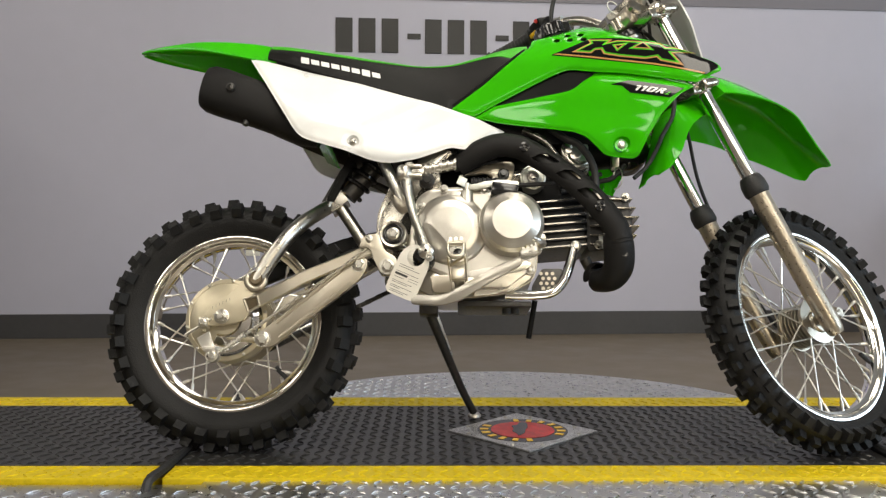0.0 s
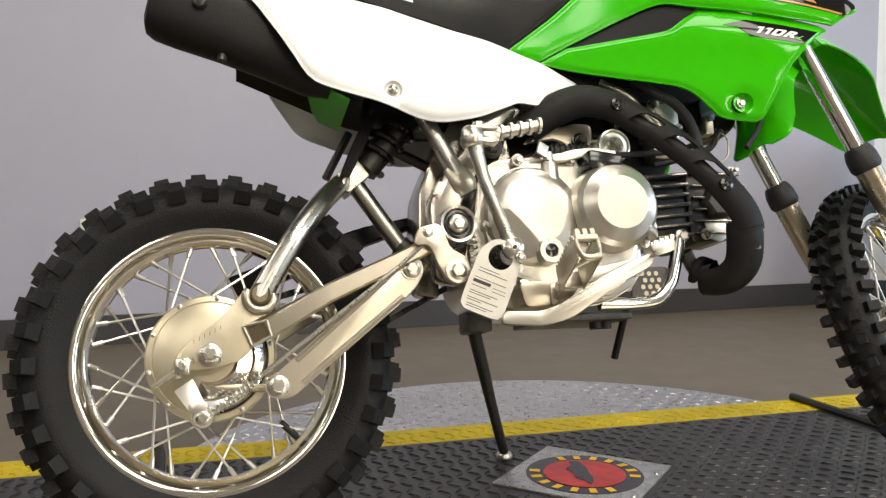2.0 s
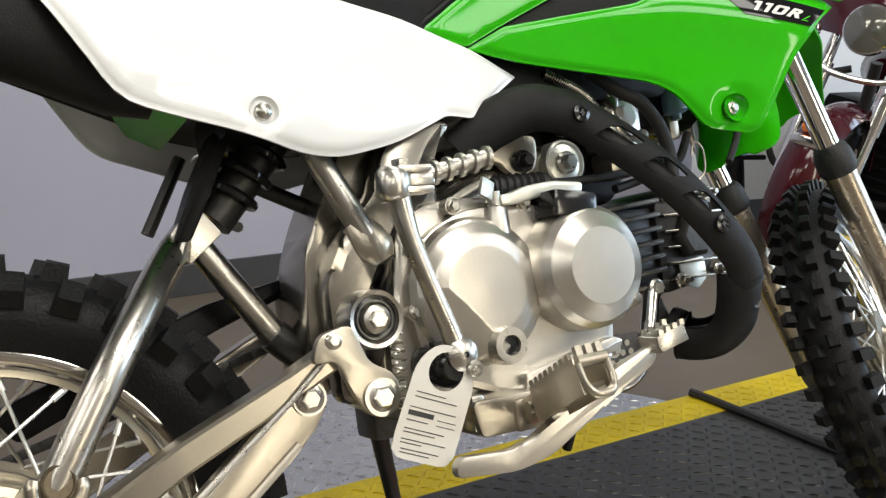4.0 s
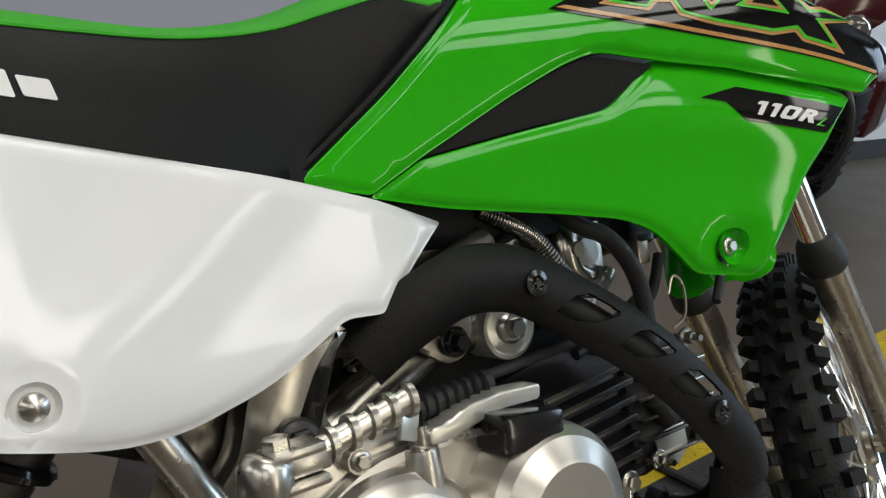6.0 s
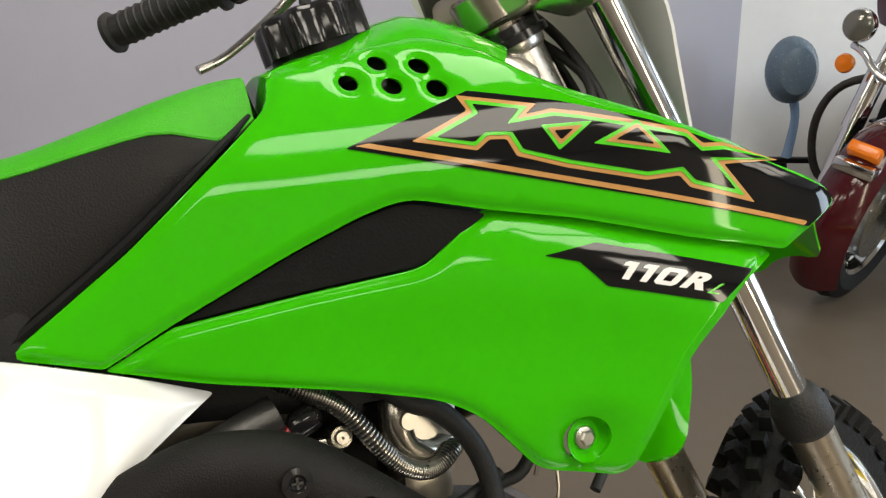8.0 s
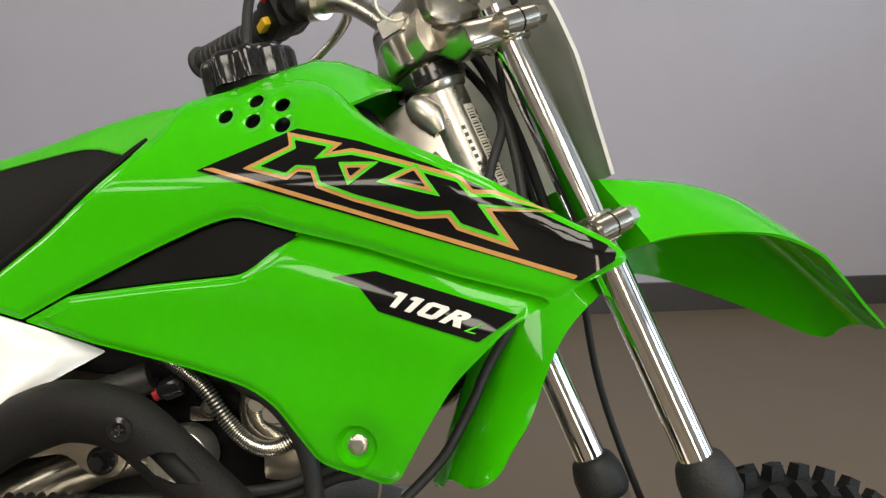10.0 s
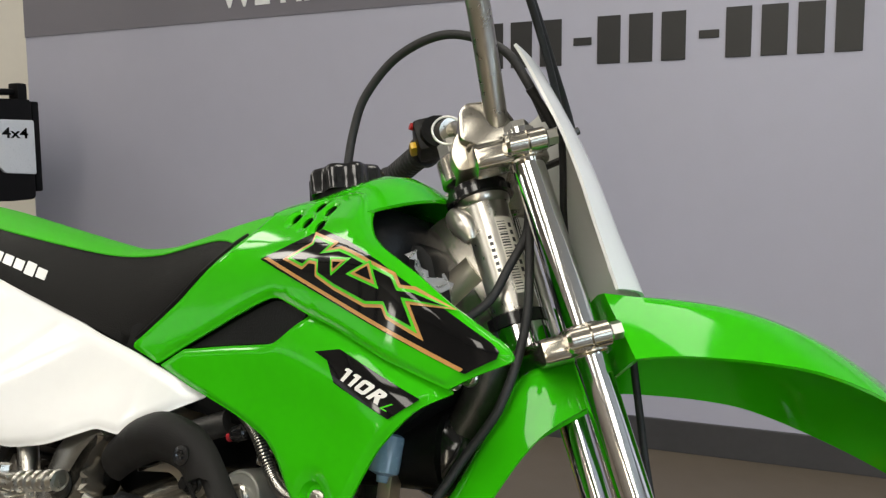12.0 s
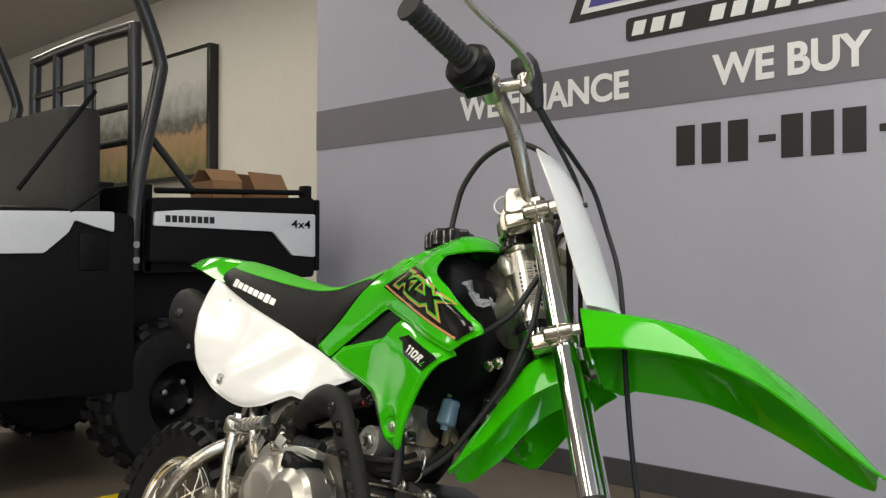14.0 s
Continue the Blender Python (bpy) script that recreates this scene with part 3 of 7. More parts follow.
for i in range(4):
    for j in (-1, 1):
        a = radians(90 * i)
        part("rivet", moved(flat([(0.0001, 0.0025), (0.003, 0.0022), (0.005, 0)], 0.0034), pose(0, 0, 0, 0, 0, 90 * i) @ Matrix.Translation((0.1, j * 0.06, 0))), STEEL, emblem)

# ---- the motocross bike ----
BIKE = Matrix.Translation((0.03, 0.018, 0.0)) @ pose(0, 0, 0, 0, 0, -5.9) @ pose(0, 0, 0, -14.8, 0, 0)
STEER = Matrix.Translation((0.7795, 0, 0.845)) @ pose(0, 0, 0, 0, -24.2, 0) @ pose(0, 0, 0, 0, 0, 30.4)
bike = thing("dirt_bike", "small lime green and white dirt bike on its side stand", "motorcycle", BIKE)
RW = Matrix.Translation((-0.0165, 0, 0.2445))
FW = STEER @ Matrix.Translation((0.068, 0, -0.676))


def knob(ln, wd, hz):
    """A tread block, narrower at its top."""
    vs = [(sx * ln * k, sy * wd * k, z) for z, k in ((0, 1.0), (hz, 0.82)) for sx, sy in ((-1, -1), (1, -1), (1, 1), (-1, 1))]
    return vs, [(4, 5, 6, 7), (0, 1, 5, 4), (1, 2, 6, 5), (2, 3, 7, 6), (3, 0, 4, 7)]


def tyre(R, rim_r, half, count, kl):
    """A knobbly tyre: carcass and rows of blocks round it."""
    prof = []
    depth = R - 0.011 - rim_r
    for a in np.linspace(-1, 1, 15):
        ang = a * 2.25
        prof.append((rim_r + depth * 0.5 + depth * 0.5 * math.cos(ang) * (1.0 if abs(ang) < 1.57 else 1.05), half * 0.93 * math.sin(ang)))
    prof = [(rim_r - 0.002, -half * 0.58)] + prof + [(rim_r - 0.002, half * 0.58)]
    blocks = []
    for i in range(count):
        for row, (off, lean, wd) in enumerate(((-0.8, -48, 0.3), (-0.28, -14, 0.2), (0.28, 14, 0.2), (0.8, 48, 0.3))):
            a = 360 * (i + (0.5 if row in (1, 2) else 0.0)) / count + (2 if row == 1 else 0)
            r = R - 0.014 - (0.018 if abs(lean) > 30 else 0.0)
            m = pose(0, 0, 0, 0, a, 0) @ Matrix.Translation((0, off * half, r)) @ pose(0, 0, 0, -lean, 0, 0)
            blocks.append((abs(lean) > 30, m))
    return lathe(prof, 80), blocks


def rim_geo(r, half):
    """A chrome rim with a deep well and rolled flanges."""
    near = [(r - 0.01, 0.55), (r - 0.002, 0.8), (r + 0.003, 0.93), (r + 0.0025, 0.99), (r, 1.02), (r - 0.004, 1.0), (r - 0.0075, 0.93), (r - 0.009, 0.84), (r - 0.0105, 0.62), (r - 0.013, 0.54), (r - 0.0185, 0.42), (r - 0.02, 0.2)]
    p = [(a, -half * b) for a, b in near] + [(a, half * b) for a, b in reversed(near)]
    return lathe(p, 96)


SPOKE = None


def spoked_wheel(name, M, R, rim_r, half, count, kl, hub_r, flange, nspokes):
    global SPOKE
    w = part(name, rim_geo(rim_r, half * 0.62), RIM, bike, "chromed spoked wheel rim")
    w.matrix_basis = M
    carcass, blocks = tyre(R, rim_r, half, count, kl)
    ty = part("tyre", carcass, RUBBER, bike, "black knobbly off-road tyre")
    ty.matrix_basis = M
    shapes = []
    for wd, hz in ((0.2, 0.0155), (0.32, 0.0175)):
        ko = mesh_ob("tread_block", *knob(kl, wd * half, hz), RUBBER, smooth=False)
        shapes.append(ko.data)
        bpy.data.objects.remove(ko)
    for outer, m in blocks:
        o = new("tread_block", shapes[1 if outer else 0])
        o.parent = ty
        o.matrix_basis = m
    part("hub", lathe([(0.0001, -flange * 1.25), (hub_r * 0.5, -flange * 1.25), (hub_r * 0.55, -flange * 1.05), (hub_r, -flange), (hub_r, -flange + 0.006), (hub_r * 0.72, -flange + 0.008), (hub_r * 0.66, 0), (hub_r * 0.72, flange - 0.008), (hub_r, flange - 0.006), (hub_r, flange), (hub_r * 0.5, flange * 1.1), (0.0001, flange * 1.1)], 40), ALU2, w, "cast aluminium hub")
    if hub_r < 0.06:
        for k in range(6):
            y = -flange + 0.009 + k * (2 * flange - 0.018) / 5
            part("hub_rib", lathe([(hub_r * 0.66, y - 0.0032), (hub_r * 0.93, y - 0.0016), (hub_r * 0.93, y + 0.0016), (hub_r * 0.66, y + 0.0032)], 40), ALU2, w)
    L0 = 0.1
    if SPOKE is None:
        g = join(bar((0, 0, 0), (0, 0, L0), 0.0017, 8), bar((0, 0, L0 * 0.87), (0, 0, L0), 0.0033, 8))
        so = mesh_ob("spoke", g[0], g[1], SPOKEM)
        SPOKE = so.data
        bpy.data.objects.remove(so)
    for i in range(nspokes):
        s = 1 if i % 2 else -1
        a = 2 * math.pi * i / nspokes
        lag = (1 if (i // 2) % 2 else -1) * 0.62
        p0 = Vector((hub_r * 0.93 * math.cos(a + lag), s * flange * 0.9, hub_r * 0.93 * math.sin(a + lag)))
        p1 = Vector(((rim_r - 0.019) * math.cos(a), s * 0.004, (rim_r - 0.019) * math.sin(a)))
        d = p1 - p0
        o = new("spoke", SPOKE)
        o.parent = w
        o.matrix_basis = Matrix.LocRotScale(p0, d.to_track_quat("Z", "Y"), (1, 1, d.length / L0))
    part("valve_stem", bar((rim_r * 0.62, -0.004, -rim_r * 0.62), (rim_r * 0.5, -0.01, -rim_r * 0.5), 0.0045, 10), GRIPR, w)
    return w


rear = spoked_wheel("rear_wheel", RW, 0.2475, 0.1705, 0.041, 32, 0.011, 0.081, 0.032, 36)
front = spoked_wheel("front_wheel", FW, 0.252, 0.194, 0.0345, 44, 0.0085, 0.046, 0.03, 36)
# rear sprocket and chain on the far side
sp = []
for i in range(72):
    a = 2 * math.pi * i / 72
    r = 0.071 if i % 2 else 0.066
    sp.append((r * math.cos(a), r * math.sin(a)))
part("sprocket", moved(extrude(sp, 0.052, 0.057), RW), DARKMETAL, bike)
for x0, z0, x1, z1 in ((-0.01, 0.312, 0.345, 0.405), (-0.01, 0.175, 0.345, 0.352)):
    links = []
    for i in range(34):
        t = i / 33
        w_ = 0.0045 if i % 2 else 0.0025
        links.append(moved(box(-0.0068, -w_, -0.0045, 0.0068, w_, 0.0045, 0.0015), Matrix.Translation((x0 + (x1 - x0) * t, 0.056, z0 + (z1 - z0) * t)) @ pose(0, 0, 0, 0, -math.degrees(math.atan2(z1 - z0, x1 - x0)), 0)))
    part("chain", join(*links), DARKMETAL, bike, "dark roller chain")
part("chain_guard", extrude(rounded([(0.02, 0.33), (0.2, 0.405), (0.3, 0.44), (0.31, 0.455), (0.19, 0.43), (0.0, 0.36)], 0.008), 0.045, 0.068, 0.003), BLACK, bike, "black plastic chain guard")

# rear brake plate, swingarm, torque arm and rod
bp = part("brake_plate", turned([(0.0001, -0.08), (0.03, -0.0795), (0.05, -0.077), (0.062, -0.0735), (0.0685, -0.0705), (0.0695, -0.0685), (0.0705, -0.069), (0.077, -0.0665), (0.079, -0.063), (0.079, -0.03), (0.0001, -0.03)], -0.017, 0, 0.243, 64), GOLD, bike, "champagne cast drum brake plate", angle=24)
part("drum_face", loft([[(-0.017 + r * math.cos(a), y, 0.243 + r * math.sin(a)) for a in np.linspace(radians(-112), radians(48), 40)] for r, y in ((0.03, -0.0797), (0.034, -0.0815), (0.044, -0.0795), (0.05, -0.0782), (0.053, -0.08), (0.056, -0.078), (0.064, -0.0745), (0.0665, -0.0765), (0.0695, -0.0725))]), CHROME, bp, "polished drum face", angle=20)
for i in range(10):
    a = 2 * math.pi * i / 10 + 0.2
    part("rim_bolt", turned([(0.0034, -0.064), (0.0034, -0.0695), (0.0001, -0.0705)], -0.017 + 0.0745 * math.cos(a), 0, 0.243 + 0.0745 * math.sin(a), 8), STEEL, bp)
part("cast_arch", tube([(-0.017 + 0.04 * math.cos(a), -0.077, 0.225 + 0.04 * math.sin(a)) for a in np.linspace(1.7, 3.3, 9)], 0.006, 8, 2), GOLD, bp)
part("plate_ridge", tube([(-0.013, -0.078, 0.207), (0.03, -0.08, 0.203), (0.055, -0.085, 0.202)], [0.003, 0.0045, 0.006], 8, 3), GOLD, bp)
part("axle_plate", extrude(rounded([(0.022, 0.32, 0.004), (-0.001, 0.291), (-0.022, 0.275), (-0.044, 0.261), (-0.054, 0.24, 0.003), (-0.043, 0.226), (-0.006, 0.229), (0.02, 0.236), (0.034, 0.252), (0.06, 0.285)], 0.012), -0.098, -0.09, 0.0015), GOLD, bike, "welded axle plate")
SA = []
for x0, z0, x1, z1, dx, yi in ((0.05, 0.285, 0.055, 0.26, -0.028, -0.1), (0.131, 0.329, 0.132, 0.303, 0.0, -0.083), (0.221, 0.367, 0.221, 0.343, 0.0, -0.083), (0.275, 0.393, 0.275, 0.37, 0.0, -0.083)):
    SA.append([(x0, -0.108, z0), (x0, -0.111, z0 - 0.003), (x1, -0.111, z1 + 0.003), (x1, -0.108, z1), (x1 + dx * 0.8, yi, z1 + 0.28 * dx), (x0 + dx, yi, z0 + 0.28 * dx)])
sw = part("swingarm", loft(SA, True), ALU2, bike, "champagne box section swingarm with an open end", angle=25)
q4 = [Vector(SA[0][k]) for k in (1, 2, 4, 5)]
qc, off_ = sum(q4, Vector()) / 4, Vector((-0.00017, -0.0006, 0))
# flat patch, its dark colour stands for shade in the open tube end
part("tube_hollow", ([tuple(qc + (q - qc) * 0.74 + off_) for q in q4], [(0, 1, 2, 3)]), HOLLOW, sw, "flat dark patch for the shade inside the square tube", smooth=False)
part("weld_bead", join(*[tube([tuple(q4[a].lerp(q4[(a + 1) % 4], t) + Vector((0, -0.001, 0.0006 * math.sin(t * 17 + a)))) for t in np.linspace(0, 1, 6)], 0.0021, 8, 3) for a in range(4)]), ALU2, sw)
part("swingarm_far_side", extrude(rounded([(-0.03, 0.232), (0.0, 0.228), (0.16, 0.318), (0.285, 0.392), (0.28, 0.412), (0.15, 0.35), (0.03, 0.292), (-0.028, 0.262)], 0.006), 0.07, 0.1, 0.004), ALU2, bike)
part("strut_boss", tube([(0.043 + 0.0165 * math.cos(radians(a)), -0.099 - 0.003 * math.sin(radians(a) * 0.5), 0.313 + 0.0165 * math.sin(radians(a))) for a in np.linspace(148, 372, 13)], [0.0045] + [0.0062] * 11 + [0.0045], 12, 3), ALU2, bike, "welded strut socket collar")
part("strut_socket", turned([(0.0001, -0.098), (0.0145, -0.098), (0.0145, -0.086)], 0.043, 0, 0.313, 24), ALU2, bike)
part("strut_end", moved(lathe([(0.0001, 0), (0.0095, 0.0), (0.0108, 0.0022), (0.012, 0.0), (0.0125, -0.012)], 24), Matrix.Translation((0.0435, -0.1065, 0.3165)) @ pose(0, 0, 0, 170, 0, 0) @ Matrix.Diagonal((1, 1, 1.15, 1))), HOLLOW, bike, "cut end of the strut tube")
part("axle_nut", join(turned([(0.0001, -0.1), (0.013, -0.1), (0.0135, -0.0975), (0.0135, -0.096)], -0.017, 0, 0.244, 28), hexbolt(-0.017, -0.1, 0.244, 0.0095, 0.008), bar((-0.017, -0.105, 0.244), (-0.017, -0.115, 0.244), 0.0048, 14)), STEEL, bike)
part("cotter_pin", tube([(-0.029, -0.111, 0.247), (-0.017, -0.1125, 0.2445), (-0.006, -0.111, 0.241), (-0.004, -0.108, 0.236)], 0.0013, 6, 3), STEEL, bike)
for i in range(6):
    part("index_mark", box(-0.036 + 0.0062 * i, -0.0984, 0.2585 + 0.0032 * i, -0.0354 + 0.0062 * i, -0.0978, 0.2635 + 0.0032 * i), DARKMETAL, bike, smooth=False)
part("chain_adjuster", join(box(-0.058, -0.108, 0.222, -0.04, -0.09, 0.242, 0.003), bar((-0.083, -0.1, 0.209), (-0.035, -0.1, 0.24), 0.003, 8), hexbolt(-0.049, -0.108, 0.231, 0.005, 0.006)), STEEL, bike)
ta = part("torque_arm", extrude(rounded([(0.048, 0.208), (0.07, 0.226), (0.2, 0.335), (0.222, 0.36), (0.245, 0.361), (0.253, 0.342), (0.24, 0.318), (0.215, 0.296), (0.078, 0.187), (0.056, 0.187)], 0.012), -0.103, -0.088, 0.002), ALU2, bike, "ribbed alloy torque arm")
for p0, p1 in (((0.085, 0.233), (0.2, 0.33)), ((0.092, 0.205), (0.222, 0.308))):
    part("arm_rib", tube([(p0[0], -0.103, p0[1]), (p1[0], -0.103, p1[1])], 0.0035, 8, 1), ALU2, ta)
for x, z, r in ((0.062, 0.203, 0.009), (0.235, 0.343, 0.0085)):
    part("link_bolt", join(hexbolt(x, -0.104, z, r, 0.008), turned([(r * 1.7, 0), (r * 1.7, -0.002), (0.0001, -0.002)], x, -0.103, z, 24)), STEEL, ta)
tab_ = extrude(rounded([(-0.058, 0.203), (-0.037, 0.217), (-0.022, 0.185), (-0.039, 0.176)], 0.002), -0.1205, -0.1175, 0.0008)
la = part("brake_lever_arm", join(([(v[0], v[1] + 0.4 * (v[2] - 0.177), v[2]) for v in tab_[0]], tab_[1]), turned([(0.0001, -0.1215), (0.0112, -0.1215), (0.0125, -0.1195), (0.0125, -0.106), (0.0001, -0.106)], -0.025, 0, 0.170, 24), box(-0.041, -0.1225, 0.176, -0.02, -0.1175, 0.1875, 0.0015)), ALU, bike, "bent bright brake lever arm")
part("arm_end_bolt", hexbolt(-0.025, -0.1215, 0.17, 0.0058, 0.006), STEEL, la)
part("brake_rod", join(bar((-0.019, -0.116, 0.171), (0.216, -0.113, 0.344), 0.0028, 8), bar((0.216, -0.113, 0.344), (0.262, -0.113, 0.384), 0.0028, 8)), STEEL, bike, "thin brake rod")
coil = [(-0.012 + 0.053 * t - 0.0045 * math.cos(t * 75) * 0.6, -0.115 + 0.0045 * math.sin(t * 75), 0.176 + 0.04 * t + 0.0045 * math.cos(t * 75)) for t in np.linspace(0, 1, 120)]
part("rod_spring", tube(coil, 0.0011, 5, 1), STEEL, bike)
# bright tube from the axle up to the shock bracket
part("strut_tube", tube([(0.042, -0.093, 0.312), (0.065, -0.092, 0.352), (0.092, -0.086, 0.395), (0.12, -0.062, 0.434), (0.142, -0.03, 0.462), (0.16, -0.006, 0.482)], 0.0145, 20, 6), STEEL, bike, "satin steel strut tube")
part("shock_bracket", extrude(rounded([(0.178, 0.522), (0.2, 0.492), (0.168, 0.466), (0.154, 0.494)], 0.003), -0.02, 0.025, 0.002), STEEL, bike, "folded silver shock bracket")
part("bracket_weld", tube([(0.16, -0.022, 0.47), (0.163, -0.023, 0.482), (0.168, -0.022, 0.492)], 0.0035, 7, 3), STEEL, bike)
part("brace_tube", bar((0.182, 0.0, 0.482), (0.248, 0.0, 0.384), 0.0128, 18), STEEL, bike, "steel brace tube")
part("cross_tube", tube([(0.24, 0.0, 0.395), (0.27, 0.0, 0.37), (0.3, 0.0, 0.372)], 0.016, 14, 4), DARKMETAL, bike)
part("rubber_strap", extrude(rounded([(0.156, 0.488), (0.17, 0.486), (0.19, 0.525), (0.214, 0.576), (0.238, 0.622), (0.222, 0.63), (0.2, 0.582), (0.176, 0.535)], 0.005), -0.03, 0.01, 0.003), BLACK, bike, "black rubber mud flap strap")
part("flap_stay", bar((0.143, 0.03, 0.5), (0.18, 0.03, 0.57), 0.006, 8), DARKMETAL, bike)
part("shock_link", bar((0.222, 0.01, 0.547), (0.302, 0.01, 0.507), 0.008, 12), DARKMETAL, bike, "dark shock link")
part("flap_plate", extrude(rounded([(0.285, 0.502), (0.271, 0.468), (0.304, 0.459), (0.309, 0.515)], 0.004), 0.0, 0.012, 0.001), BLACK, bike)
sh = part("shock_absorber", bar((0.195, 0.0, 0.505), (0.33, 0.0, 0.66), 0.02, 18), DARKMETAL, bike, "black rear shock absorber")
hel = [(0.2 + 0.11 * t + 0.026 * math.cos(t * 44) * 0.75, 0.026 * math.sin(t * 44), 0.515 + 0.125 * t - 0.026 * math.cos(t * 44) * 0.65) for t in np.linspace(0, 1, 120)]
part("shock_spring", tube(hel, 0.0052, 8, 1), GLOSSBLACK, sh)
part("lower_eye", tube([(0.188, 0, 0.507), (0.19, 0, 0.511), (0.208, 0, 0.53)], [0.012, 0.015, 0.016], 20, 2), BRASS, sh, "brass coloured shock end")
part("inner_fender", loft([[(x, y, z - 0.35 * abs(y)) for y in (-0.075, -0.05, 0, 0.05, 0.075)] for x, z in ((0.02, 0.69), (0.1, 0.655), (0.18, 0.62), (0.26, 0.6), (0.34, 0.6))]), BLACK, bike, "black inner rear fender")
part("under_seat_box", box(0.2, -0.06, 0.57, 0.42, 0.06, 0.7, 0.012), BLACK, bike, "black airbox under the seat")
part("tail_liner", loft([[(x, y, z) for y in (-0.07, -0.06, 0.06, 0.07)] for x, z in ((0.05, 0.72), (0.1, 0.67), (0.14, 0.6), (0.17, 0.585))]), GREEN, bike, "green inner fender liner")

# frame
FP = [(0.27, 0.33), (0.268, 0.435), (0.279, 0.457), (0.293, 0.482), (0.323, 0.512), (0.336, 0.55), (0.362, 0.574), (0.397, 0.58), (0.413, 0.571), (0.385, 0.543), (0.386, 0.52), (0.39, 0.5), (0.384, 0.484), (0.35, 0.465), (0.325, 0.44), (0.312, 0.415), (0.306, 0.38), (0.308, 0.322)]
part("frame_plate", extrude(rounded(FP, 0.01), -0.084, -0.05, 0.0095), FRAMEP, bike, "silver pressed frame plate")
part("frame_plate_inner", extrude(rounded([(0.258, 0.38), (0.27, 0.35), (0.295, 0.36), (0.3, 0.46), (0.36, 0.57), (0.318, 0.578), (0.28, 0.5), (0.262, 0.46)], 0.012), -0.05, 0.035, 0.004), FRAMEP, bike, "inner frame wall")
part("frame_plate_far", extrude(rounded(FP, 0.01), 0.05, 0.084, 0.005), FRAMEP, bike)
fs_ = part("seat_strut", bar((0.252, -0.07, 0.598), (0.315, -0.08, 0.468), 0.0115, 18), STEEL, bike, "bright steel seat strut")
part("weld_foot", tube([(0.303, -0.079, 0.487), (0.312, -0.081, 0.472), (0.32, -0.082, 0.46), (0.325, -0.083, 0.45)], [0.0135, 0.0185, 0.019, 0.012], 18, 2, flat=0.55), ALU2, fs_)
part("pivot_collar", turned([(0.0001, -0.112), (0.012, -0.112), (0.0135, -0.106), (0.019, -0.106), (0.021, -0.113), (0.0245, -0.114), (0.026, -0.108), (0.026, -0.07), (0.0001, -0.07)], 0.299, 0, 0.4, 32), STEEL, bike, "swingarm pivot collar")
part("pivot_seal", turned([(0.0136, -0.1095), (0.0165, -0.1105), (0.0195, -0.1095)], 0.299, 0, 0.4, 32), GLOSSBLACK, bike)
part("pivot_bolt", hexbolt(0.299, -0.112, 0.4, 0.0085, 0.009), STEEL, bike)
part("pedal_bracket", extrude(rounded([(0.235, 0.37), (0.243, 0.394), (0.272, 0.4), (0.284, 0.366), (0.306, 0.354), (0.311, 0.332), (0.296, 0.316), (0.276, 0.324), (0.266, 0.347), (0.255, 0.372)], 0.008), -0.122, -0.112, 0.002), ALU2, bike, "folded silver rod bracket")
part("bracket_bolt", hexbolt(0.255, -0.122, 0.388, 0.005, 0.005), STEEL, bike)
part("link_pivot_bolt", join(hexbolt(0.291, -0.122, 0.336, 0.0095, 0.009), turned([(0.016, -0.122), (0.016, -0.125), (0.0001, -0.1255)], 0.291, 0, 0.336, 24)), STEEL, bike)
ret = [(0.318 + 0.006 * math.cos(t * 55), -0.105 + 0.006 * math.sin(t * 55), 0.385 - 0.07 * t) for t in np.linspace(0, 1, 100)]
part("return_spring", tube(ret, 0.0012, 5, 1), STEEL, bike, "small coiled return spring")
part("backbone_tube", tube([(0.38, 0, 0.58), (0.55, 0, 0.63), (0.7, 0, 0.7), (0.79, 0, 0.78)], 0.026, 16, 6), ALU2, bike, "silver backbone frame tube")
part("frame_rail", tube([(0.41, -0.05, 0.553), (0.47, -0.052, 0.575), (0.55, -0.05, 0.605)], 0.013, 14, 4), DARKMETAL, bike, "dark frame rail")
part("frame_rail", tube([(0.41, 0.05, 0.553), (0.47, 0.052, 0.575), (0.55, 0.05, 0.605)], 0.013, 14, 4), DARKMETAL, bike, "dark frame rail")

# engine: cases, covers, barrel, head
CASE = [(0.338, 0.478), (0.365, 0.498), (0.44, 0.5), (0.521, 0.492), (0.562, 0.458), (0.572, 0.376), (0.565, 0.322), (0.514, 0.294), (0.44, 0.286), (0.37, 0.285), (0.325, 0.31), (0.315, 0.36), (0.33, 0.42)]
eng = part("crankcase", extrude(rounded(CASE, 0.02), -0.088, 0.09, 0.008), ALU, bike, "cast aluminium engine case")
part("crankcase_seam", extrude(rounded([(x * 1.012 - 0.0055, z * 1.012 - 0.005) for x, z in CASE], 0.02), -0.078, -0.07), ALU2, eng)
CP = [(0.0001, -0.1205), (0.04, -0.1195), (0.05, -0.1175), (0.053, -0.1165), (0.063, -0.11), (0.066, -0.107), (0.0695, -0.099), (0.0715, -0.088)]
CR_ = [r for r in np.linspace(0.0001, 0.064, 44)] + [0.066, 0.0695, 0.0715]
cover = turned([(r, float(np.interp(r, [p[0] for p in CP], [p[1] for p in CP]))) for r in CR_], 0.408, 0, 0.412, 120)
